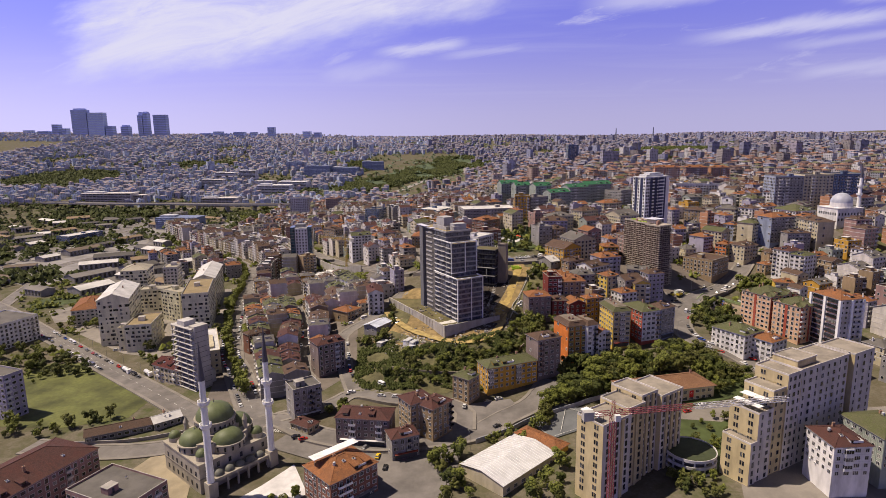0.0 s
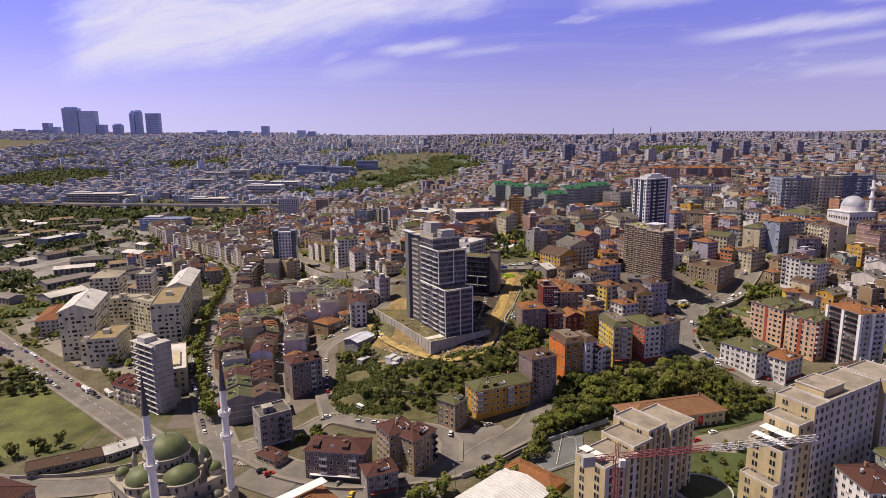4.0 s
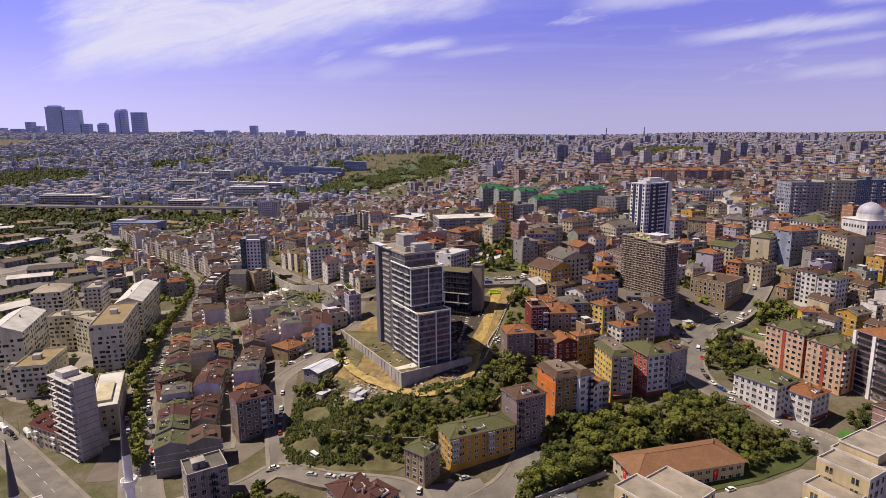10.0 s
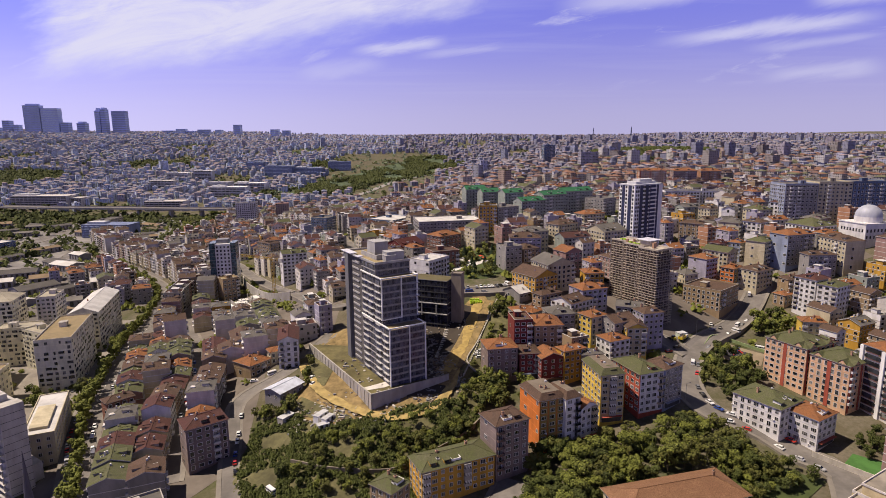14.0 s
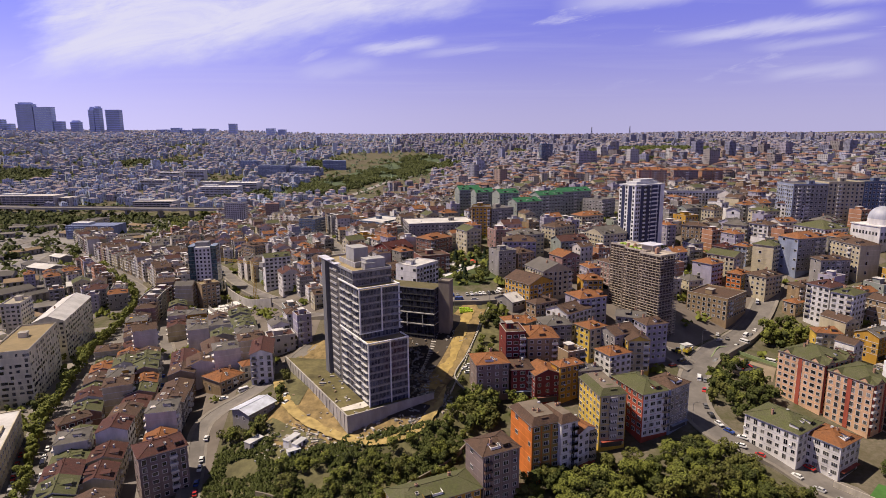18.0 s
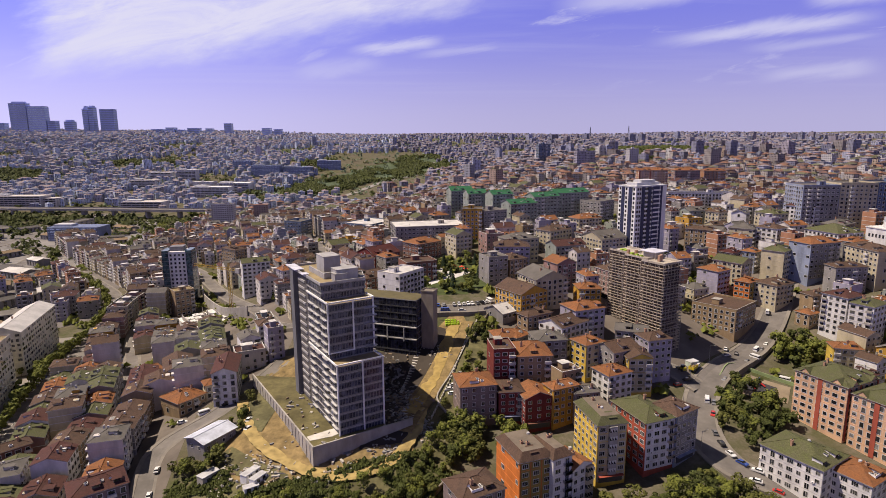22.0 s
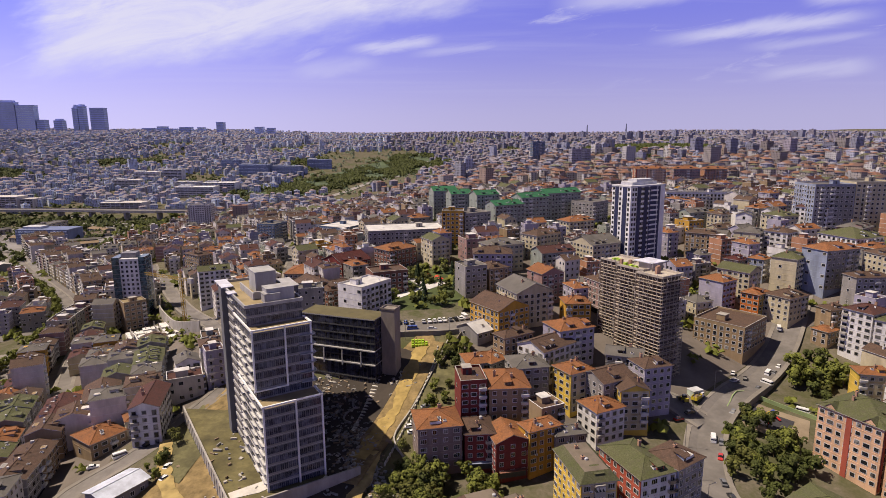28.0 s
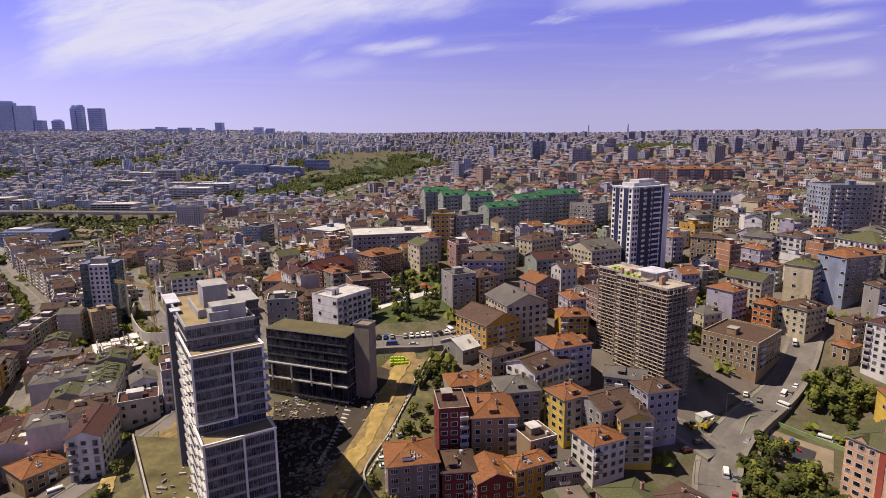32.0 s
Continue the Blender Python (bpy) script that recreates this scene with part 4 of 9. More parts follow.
def glass_block():
    a = math.degrees(math.atan2(419.8 - 433.5, 37.7 - 5.4))
    ob = thing("glazed_office_block", 5.4, 433.5, 4.5, a, "dark glazed low office block with white slab edges, unfinished", "office building")
    TAKEN.append((25, 436, 20))
    L, D, H = 35.0, 12.0, 35.0
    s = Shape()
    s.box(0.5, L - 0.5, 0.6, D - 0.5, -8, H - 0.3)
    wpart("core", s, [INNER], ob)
    levels = [0.0, 4.5, 9.4, 15.6, 18.6, 21.6, 24.7, 28.0, 31.4, 35.0]
    for i, z in enumerate(levels):
        s = Shape()
        e = 0.9 if i in (3, 5) else 0.15
        s.prism([(-0.1, -e), (L + 0.1, -e), (L + 0.1, D), (-0.1, D)], z - 0.3, z + 0.15, 0, 1 if i == 9 else 0)
        wpart("floor_slab", s, [SLAB if i in (3, 5, 9) else DARK, surface("weedy roof", (0.115, 0.098, 0.045), stain=0.2, squash=(1, 1, 1))], ob)
        if i < 9:
            h = levels[i + 1] - z - 0.5
            pane = PANE_H[round(h, 1)] if round(h, 1) in PANE_H else PANE_H.setdefault(round(h, 1), window_mesh(1.72, h - 0.1, DARK, 0, False, PANE_B))
            glazed_side(ob, 0.1, 0.1, L - 0.1, 0.1, z + 0.3, 18, pane)
            glazed_side(ob, L, 0.3, L, 9.5, z + 0.3, 5, pane)
    for i in range(8):
        s = Shape()
        s.box(-0.25, 0.25, -0.6, -0.1, *((-2, 4.3) if i % 2 else (14.3, 20.8)))
        wpart("column", s, [SLAB], ob, (2.2 + i * 4.4, -0.35, 0))
    s = Shape()
    s.box(L + 0.3, L + 6.5, 5.5, 11.0, -8, H + 3.2).box(L + 0.1, L + 6.7, 5.3, 5.6, H + 3.2, H + 3.8).box(L + 0.1, L + 6.7, 10.9, 11.2, H + 3.2, H + 3.8).box(L + 0.1, L + 0.4, 5.6, 10.9, H + 3.2, H + 3.8).box(L + 6.4, L + 6.7, 5.6, 10.9, H + 3.2, H + 3.8)
    wpart("stair_tower", s, [surface("brown render", (0.25, 0.215, 0.185))], ob, label="plain brown-grey stair tower")
    return ob


PANE_H = {}
PANE_B = glass("black glass", (0.022, 0.023, 0.034), 0.06)
glass_block()


def scaffold_tower():
    """Concrete frame in three stepped bays, wrapped in scaffolding."""
    ob = thing("scaffolded_tower", 154.5, 415.6, 11.0, 28.7, "concrete tower block wrapped in timber and steel scaffolding", "tower")
    TAKEN.append((152, 438, 24))
    W, n, st = 14.0, 15, 2.95
    bays = [(0.0, 0.0, 13.4), (4.4, 13.4, 28.0), (8.8, 28.0, 42.0)]      # offset, from, to
    end = bays[-1][0] + W
    plank = surface("scaffold boards", (0.40, 0.33, 0.26), stain=0.5)
    pole = surface("scaffold tube", (0.36, 0.32, 0.28), rough=0.5)
    slabc = surface("slab concrete", (0.42, 0.37, 0.31))
    # core colour darkened to hold the shade behind the scaffold decks
    shaded_core = surface("shaded render", (0.07, 0.052, 0.045))
    q = random.Random(14)
    braces = Shape()
    for x0, y0, y1 in bays:
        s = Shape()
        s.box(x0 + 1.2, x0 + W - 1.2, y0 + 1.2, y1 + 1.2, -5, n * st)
        wpart("frame_core", s, [shaded_core], ob)
        for f in range(n + 1):
            z = f * st
            s = Shape()
            s.box(x0 + 0.9, x0 + W - 0.9, y0 + 0.9, y1 + 0.86, z - 0.14, z + 0.14)
            wpart("floor_slab", s, [slabc], ob)
            if f == n:
                continue
            for off in (0.1, 1.5):
                runs = [(x0 - 0.5, x0 + 0.35, y0 + 0.4, y1 - 0.5), (x0 + W - 0.35, x0 + W + 0.5, y0 + 0.4, y1 - 0.2), (x0 - 0.5, x0 + W + 0.5 if y0 == 0 else x0 + 0.35, y0 - 0.5, y0 + 0.35)]
                for a, b, c, d in runs:
                    s = Shape()
                    s.box(a, b, c, d, z + off, z + off + 0.1)
                    wpart("scaffold_deck", s, [plank], ob)
            # braces and loose boards behind the tubes
            s = braces
            for k in range(3):
                yb = y0 + (y1 - y0) * (k + q.random()) / 3.2
                s.beam((x0 - 0.45, yb, z + 0.15), (x0 - 0.45, yb + 2.4, z + st), 0.05)
            if y0 == 0:
                for k in range(3):
                    xb = x0 + W * (k + q.random()) / 3.2
                    s.beam((xb, -0.45, z + 0.15), (xb + 2.2, -0.45, z + st), 0.05)
        m = 6
        for k in range(m + 1):
            y = y0 + (y1 - y0) * k / m
            s = Shape()
            s.beam((x0 - 0.5, y, -4), (x0 - 0.5, y, n * st + 1.0 + q.uniform(0, 0.7)), 0.06)
            wpart("scaffold_pole", s, [pole], ob)
        s = Shape()
        s.box(x0 + 0.3, x0 + 0.75, y0 + 0.3, y1 + 0.3, 0, 0.9).box(x0 + W - 0.75, x0 + W - 0.3, y0 + 0.3, y1 + 0.3, 0, 0.9).box(x0 + 0.75, x0 + W - 0.75, y0 + 0.3, y0 + 0.75, 0, 0.9)
        wpart("parapet", s, [slabc], ob, (0, 0, n * st + 0.14))
    for k in range(7):
        s = Shape()
        s.beam((k * W / 6, -0.5, -4), (k * W / 6, -0.5, n * st + 1.0 + q.uniform(0, 0.7)), 0.06)
        wpart("scaffold_pole", s, [pole], ob)
    tagged(wpart("scaffold_bracing", braces, [pole], ob), kind="stuff")
    z = n * st + 0.14
    s = Shape()
    s.box(9, 16, 13, 20, 0, 3.2).box(7.6, 17.4, 11.5, 21.5, 3.2, 3.55, 1)
    wpart("lift_head", s, [slabc, surface("lilac sheet", (0.55, 0.55, 0.63))], ob, (0, 0, z))
    for k in range(4):
        s = Shape()
        s.beam((7.9 + (k % 2) * 9.2, 11.8 + (k // 2) * 9.4, 0), (7.9 + (k % 2) * 9.2, 11.8 + (k // 2) * 9.4, 3.2), 0.12)
        wpart("roof_post", s, [slabc], ob, (0, 0, z))
    for x, y, h in ((9.4, 25, 2.6), (8.2, 29, 2.4), (6.2, 8.0, 3.0), (7.8, 8.4, 3.2)):
        s = Shape()
        s.box(-0.6, 0.6, -0.6, 0.6, 0, h)
        wpart("chimney_stack", s, [surface("chimney brick", (0.36, 0.22, 0.15))], ob, (x, y, z))
    for x, y in ((10.5, 33), (12, 33.5), (11, 36), (7.5, 26), (6.6, 22), (6.2, 19), (12.5, 35.6)):
        s = Shape()
        s.box(-0.9, 0.9, -0.8, 0.8, 0, 0.9).box(-0.8, 0.75, -0.6, 0.7, 0.9, 1.4)
        wpart("pallet_stack", s, [surface("lime blocks", (0.36, 0.50, 0.06))], ob, (x, y, z))


scaffold_tower()


def striped_tower():
    ob = thing("striped_tower", 183.0, 533.0, 28.0, 27, "white high-rise with dark blue vertical stripes and small balconies", "tower")
    TAKEN.append((190, 548, 24))
    W, D, n, st = 29.5, 15.0, 18, 3.0
    navy = surface("navy cladding", (0.035, 0.04, 0.085), rough=0.5)
    s = Shape()
    s.box(0, W, 0, D, -6, n * st)
    wpart("wall", s, [WHITE], ob)
    for x0, x1 in ((5.5, 8.5), (11.5, 14.5), (23.2, 25.2)):
        s = Shape()
        s.box(x0, x1, -0.25, 0, -2, n * st + 0.6)
        wpart("dark_stripe", s, [navy], ob)
    for y0, y1 in ((3.0, 6.2), (9.6, 12.4)):
        s = Shape()
        s.box(-0.25, 0, y0, y1, -2, n * st + 0.6)
        wpart("dark_stripe", s, [navy], ob)
    s = Shape()
    s.box(16, 22.5, -0.1, 0.4, 0, n * st)
    wpart("balcony_bay", s, [navy], ob)
    for f in range(n):
        s = Shape()
        s.box(16, 22.5, -1.1, -0.1, f * st, f * st + 0.2).box(16, 22.5, -1.1, -1.0, f * st + 0.2, f * st + 1.0)
        wpart("balcony", s, [WHITE], ob)
        for x in (2.0, 4.2, 9.2, 10.8, 15.0):
            part("window", WIN_DARK[0], ob, (x, 0, f * st + 0.9))
        for y in (1.6, 8.2, 13.6):
            part("window", WIN_DARK[0], ob, (0, y, f * st + 0.9), -math.pi / 2)
    s = Shape()
    s.box(-0.3, W + 0.3, -0.3, D + 0.3, 0, 0.8).box(4, 25, 3, 12, 0.8, 2.6).box(9, 22, 4, 11, 2.6, 4.2)
    wpart("roof", s, [surface("tower roof", (0.5, 0.5, 0.52))], ob, (0, 0, n * st))


striped_tower()


def slab_tower():
    """Narrow bare tower with open floors on one side."""
    ob = thing("bare_tower", -140.1, 316.6, -20.5, 55, "narrow unfinished concrete tower with open floors", "tower")
    TAKEN.append((-146, 326, 14))
    n, st = 12, 3.05
    s = Shape()
    s.box(0.5, 9, 0, 5.5, -4, n * st + 1.2)
    wpart("blank_wall", s, [surface("block wall", (0.40, 0.375, 0.345))], ob, label="pale blank wall with dark joints")
    s = Shape()
    s.box(1.0, 9, 5.5, 20, -4, n * st - 0.2)
    wpart("inner_wall", s, [surface("raw block", (0.19, 0.175, 0.16))], ob)
    for f in range(n + 1):
        s = Shape()
        s.prism([(-1.6, 0.3), (9.2, 5.5), (9.2, 21), (-1.6, 21)], f * st - 0.12, f * st + 0.16)
        wpart("open_floor", s, [surface("pale slab", (0.46, 0.44, 0.42))], ob)
        if f < n:
            s = Shape()
            s.box(0.4, 9.1, -0.08, 0.0, f * st + 0.9, f * st + 1.05)
            wpart("joint", s, [DARK], ob)
            for k in range(4):
                s = Shape()
                s.box(-1.2, -0.8, 0, 0.5, f * st + 0.16, f * st + st - 0.12)
                wpart("column", s, [CONCRETE], ob, (0, 1.5 + k * 6, 0))
    s = Shape()
    s.box(0, 7, 9, 16, 0.2, 3)
    wpart("roof_housing", s, [surface("pale slab", (0.46, 0.44, 0.42))], ob, (0, 0, n * st))
    s = Shape()
    s.box(9.2, 14, 4, 22, -4, 8)
    wpart("low_annex", s, [surface("pale slab", (0.46, 0.44, 0.42))], ob)


slab_tower()


def block(name, x, y, z0, rot, boxes, label, wallk, pale=None, cat="apartment block"):
    """boxes: x0, x1, y0, y1, height, windows across, storeys, wall key."""
    ob = thing(name, x, y, z0, rot, label, cat)
    for x0, x1, y0, y1, h, n, fl, k in boxes:
        s = Shape()
        s.box(x0, x1, y0, y1, -12, h)
        wpart("wall", s, [wall_mat(k)], ob)
        s = Shape()
        cx, cy, p, q = (x0 + x1) / 2, (y0 + y1) / 2, (x1 - x0) / 2, (y1 - y0) / 2
        s.stack([(p + 0.1, q + 0.1, 0, 0), (p + 0.1, q + 0.1, 0.7, 0), (p - 0.12, q - 0.12, 0.7, 0), (p - 0.12, q - 0.12, 0.1, 1)])
        wpart("parapet", s, [wall_mat("pearl"), surface("pale roof", (0.27, 0.235, 0.19), stain=0.15, grain=0.8, dark=0.55, squash=(1, 1, 1))], ob, (cx, cy, h))
        a = radians(rot)
        TAKEN.append((x + math.cos(a) * cx - math.sin(a) * cy, y + math.sin(a) * cx + math.cos(a) * cy, 0.42 * math.hypot(x1 - x0, y1 - y0)))
        st = h / fl
        fins = pale is True and n > 1
        if fins:
            for i in range(1, n):
                e = Shape()
                e.box(-0.7, 0.7, -0.55, -0.02, -8, h - 0.2)
                wpart("beige_fin", e, [wall_mat("beige")], ob, (x0 + (x1 - x0) * i / n, y0, 0))
        e = Shape()
        e.box(-0.12, -0.02, y0 - 0.1, y1 + 0.1, -10, h - 0.05)
        wpart("end_wall", e, [wall_mat("beige")], ob, (x0, 0, 0))
        for f in range(fl):
            for i in range(n):
                if pale == "plain" and n > 1:
                    part("window", WIN_DARK[0 if i % 2 else 3], ob, (x0 + (x1 - x0) * (i + 0.5) / n, y0, f * st + 0.8))
                    continue
                part("window", WIN_DARK[1], ob, (x0 + (x1 - x0) * (i + 0.5) / n, y0, f * st + 0.6))
            m = max(1, int((y1 - y0) / 6))
            for i in range(m):
                for g in (-0.55, 0.55):
                    part("window", WIN_DARK[3], ob, (x0 - 0.1, y0 + (y1 - y0) * (i + 0.5) / m + g, f * st + 0.8), -math.pi / 2)
    return ob


def flat_awning(ob, x, y, z, w, d):
    s = Shape()
    s.box(x, x + w, y, y + d, z + 2.3, z + 2.45)
    wpart("awning", s, [WHITE], ob)
    for px in (x + 0.1, x + w - 0.2):
        s = Shape()
        s.box(px, px + 0.1, y + 0.05, y + 0.15, z, z + 2.3)
        wpart("awning_post", s, [DARK], ob)


_b1 = block("beige_tower", 57.6, 199.4, -15.0, 34.6, [(0, 16, 0, 12.5, 30.5, 3, 10, "pearl"), (16, 26, 1.5, 15, 32.0, 2, 10, "beige"), (26, 36, 3, 18, 34.0, 3, 11, "pearl"), (36, 50, 1.0, 17, 32.0, 4, 10, "pearl")],
            "tall beige apartment tower with narrow paired windows", "beige", True)
flat_awning(_b1, 0.2, 3, 30.6, 3.5, 4); flat_awning(_b1, 0.2, 8, 30.6, 3.5, 3.5)
_b2 = block("beige_tower", 116.0, 206.5, -13.8, 29, [(0, 4, 0, 12, 17.3, 1, 5, "pearl"), (4, 13, 0.3, 12.5, 28.6, 2, 9, "pearl"), (13, 21, 0.8, 13, 35.5, 2, 10, "beige"), (21, 30, 0.3, 14, 40.6, 3, 12, "pearl"), (30, 64, 0.32, 15, 40.8, 8, 12, "pearl"), (64, 67, 1.6, 15.5, 40.6, 1, 12, "beige"), (67, 83, -0.6, 14.5, 40.4, 3, 12, "pearl")],
            "long beige and white apartment tower with stepped roofs", "beige", "plain")
flat_awning(_b2, 4.3, 0.8, 28.7, 3, 3.6); flat_awning(_b2, 4.3, 4.6, 28.7, 3, 3.4); flat_awning(_b2, 4.3, 8.2, 28.7, 3, 3.6)
flat_awning(_b2, 8.2, 1.0, 30.2, 4, 5.2); flat_awning(_b2, 8.2, 6.4, 30.2, 4, 5.2)
_s = Shape()
_s.box(-6.5, 6.5, -5.2, 5.2, 0, 2.6)
wpart("penthouse", _s, [wall_mat("beige")], _b2, (37.5, 8.2, 40.9))
_s = Shape()
_s.stack([(6.7, 5.4, 0, 0), (6.7, 5.4, 0.5, 0), (6.45, 5.15, 0.5, 0), (6.45, 5.15, 0.1, 1)])
wpart("penthouse_parapet", _s, [wall_mat("pearl"), surface("pale roof", (0.27, 0.235, 0.19), stain=0.15, grain=0.8, dark=0.55, squash=(1, 1, 1))], _b2, (37.5, 8.2, 43.5))


def dome(ob, name, x, y, z, r, mat, half=None, h=None, label=""):
    s = Shape()
    h = h or r
    prof = [(r * math.cos(t), h * math.sin(t)) for t in [i * math.pi / 2 / 8 for i in range(8)]] + [(0.02, h)]
    s.lathe(prof, 24)
    p = wpart(name, s, [mat], ob, (x, y, z), label, True)
    if r > 5:
        s = Shape()
        s.lathe([(0.05, h - 0.1), (0.28, h + 0.2), (0.1, h + 0.6), (0.22, h + 0.9), (0.06, h + 1.2), (0.02, h + 2.2)], 8)
        wpart("finial", s, [STEEL], p)
    return p


def minaret(ob, x, y, H, base):
    m = WHITE
    s = Shape()
    s.box(x - 1.9, x + 1.9, y - 1.9, y + 1.9, -4, base)
    wpart("minaret_base", s, [STONE], ob)
    s = Shape()
    s.lathe([(1.45, base), (1.35, H * 0.47), (1.25, H * 0.62), (1.15, H * 0.76)], 14, 0, x, y)
    wpart("minaret_shaft", s, [m], ob)
    for z in (H * 0.475, H * 0.62):
        s = Shape()
        s.lathe([(1.4, z - 1.6), (2.3, z - 0.4), (2.35, z + 0.9), (2.15, z + 0.9), (2.1, z - 0.2), (1.2, z - 0.2)], 14, 0, x, y)
        wpart("minaret_balcony", s, [m], ob)
    s = Shape()
    s.lathe([(1.3, H * 0.76), (1.15, H * 0.78), (0.05, H)], 14, 0, x, y)
    wpart("minaret_cone", s, [surface("lead cone", (0.085, 0.08, 0.10), rough=0.5)], ob)


STONE = surface("pale stone", (0.33, 0.295, 0.24))
COPPER = surface("green dome", (0.115, 0.135, 0.06), rough=0.55, stain=0.3)


def mosque_large():
    ob = thing("mosque", -93.4, 215.0, -21.5, 49, "stone mosque with dull green domes and two white minarets", "mosque")
    TAKEN.extend([(-98, 242, 21), (-85, 228, 12), (-105, 232, 12)])
    s = Shape()
    s.box(-2, 30, 6, 37, -4, 12.5).box(-2.4, 30.4, 5.6, 37.4, 12.5, 13.2)
    wpart("prayer_hall", s, [STONE], ob)
    s = Shape()
    s.prism([(6, 10), (22, 10), (26, 14), (26, 28), (22, 32), (6, 32), (2, 28), (2, 14)], 13.2, 17.5)
    wpart("upper_tier", s, [STONE], ob)
    s = Shape()
    s.lathe([(9.6, 17.5), (9.6, 19.2), (8.3, 19.4), (8.3, 23.2), (8.7, 23.4), (8.7, 23.9), (7.8, 23.9)], 24, 0, 14, 21)
    wpart("drum", s, [STONE], ob)
    dome(ob, "main_dome", 14, 21, 23.8, 7.9, COPPER, h=6.4)
    for i in range(24):
        a = 2 * math.pi * i / 24
        part("drum_window", WIN_DARK[3], ob, (14 + 8.32 * math.cos(a), 21 + 8.32 * math.sin(a), 20.6), a + math.pi / 2)
    for x, y in ((14, 11.5), (4.5, 21), (23.5, 21)):
        s = Shape()
        s.lathe([(6.9, 13.2), (6.9, 16.0), (7.3, 16.1), (7.3, 16.6), (6.4, 16.6)], 24, 0, x, y)
        wpart("half_drum", s, [STONE], ob)
        dome(ob, "half_dome", x, y, 16.5, 6.5, COPPER, h=5.0)
        for i in range(14):
            a = 2 * math.pi * i / 14
            if math.hypot(x + 6.9 * math.cos(a) - 14, y + 6.9 * math.sin(a) - 21) > 9.6:
                part("drum_window", WIN_DARK[3], ob, (x + 6.92 * math.cos(a), y + 6.92 * math.sin(a), 14.0), a + math.pi / 2)
    for x, y in ((1.5, 9.5), (26.5, 9.5), (1.5, 33.5), (26.5, 33.5)):
        s = Shape()
        s.lathe([(2.6, 13.2), (2.6, 15.2)], 12, 0, x, y)
        wpart("corner_drum", s, [STONE], ob)
        dome(ob, "corner_dome", x, y, 15.2, 2.6, COPPER)
    for x, y in ((5, 12.5), (23, 12.5), (5, 29.5), (23, 29.5)):
        s = Shape()
        s.lathe([(1.0, 17), (1.0, 21.5), (1.2, 21.5), (0.05, 24.5)], 10, 0, x, y)
        wpart("turret", s, [STONE], ob)
    s = Shape()
    s.box(2, 26.5, 0.4, 6, 6.2, 7.4)
    wpart("portico_roof", s, [STONE], ob)
    s = Shape()
    s.box(-2.25, 30.25, 5.78, 37.2, 6.4, 6.75)
    wpart("stone_band", s, [surface("dark stone", (0.22, 0.195, 0.16))], ob)
    for i in range(5):
        dome(ob, "portico_dome", 4.7 + i * 4.7, 3.2, 7.4, 2.1, surface("grey dome", (0.13, 0.13, 0.11), rough=0.6))
    for i in range(6):
        s = Shape()
        s.box(-0.35, 0.35, -0.35, 0.35, -3, 6.2)
        wpart("portico_pillar", s, [STONE], ob, (2.4 + i * 4.7, 0.9, 0))
    for i in range(7):
        for z in (2.0, 7.2):
            part("arched_window", WIN_DARK[1], ob, (-2, 9 + i * 4.1, z), -math.pi / 2)
    for i in range(6):
        part("arched_window", WIN_DARK[1], ob, (1 + i * 5.2, 6, 9.2))
    minaret(ob, 0, 1, 66, 7)
    minaret(ob, 28, 1, 65, 9)


mosque_large()


def mosque_small():
    ob = thing("mosque", 341, 503, 45, 10, "white hilltop mosque with a grey dome and one minaret", "mosque")
    TAKEN.append((341, 503, 18))
    s = Shape()
    s.box(-12, 12, -10, 12, -6, 12).box(-12.4, 12.4, -10.4, 12.4, 12, 12.6)
    wpart("prayer_hall", s, [wall_mat("white")], ob)
    s = Shape()
    s.lathe([(8.4, 12.6), (8.4, 16.4)], 24)
    wpart("drum", s, [wall_mat("white")], ob)
    dome(ob, "main_dome", 0, 0, 16.2, 8.4, surface("lead dome", (0.36, 0.37, 0.42), rough=0.5))
    for i in range(8):
        part("window", WIN_DARK[1], ob, (-10.5 + i * 3, -10, 6.5))
        part("window", WIN_DARK[1], ob, (-10.5 + i * 3, -10, 2.0))
        part("window", WIN_DARK[1], ob, (-12, -7.5 + i * 2.4, 6.5), -math.pi / 2)
    minaret(ob, 13, -4, 49, 12)


mosque_small()


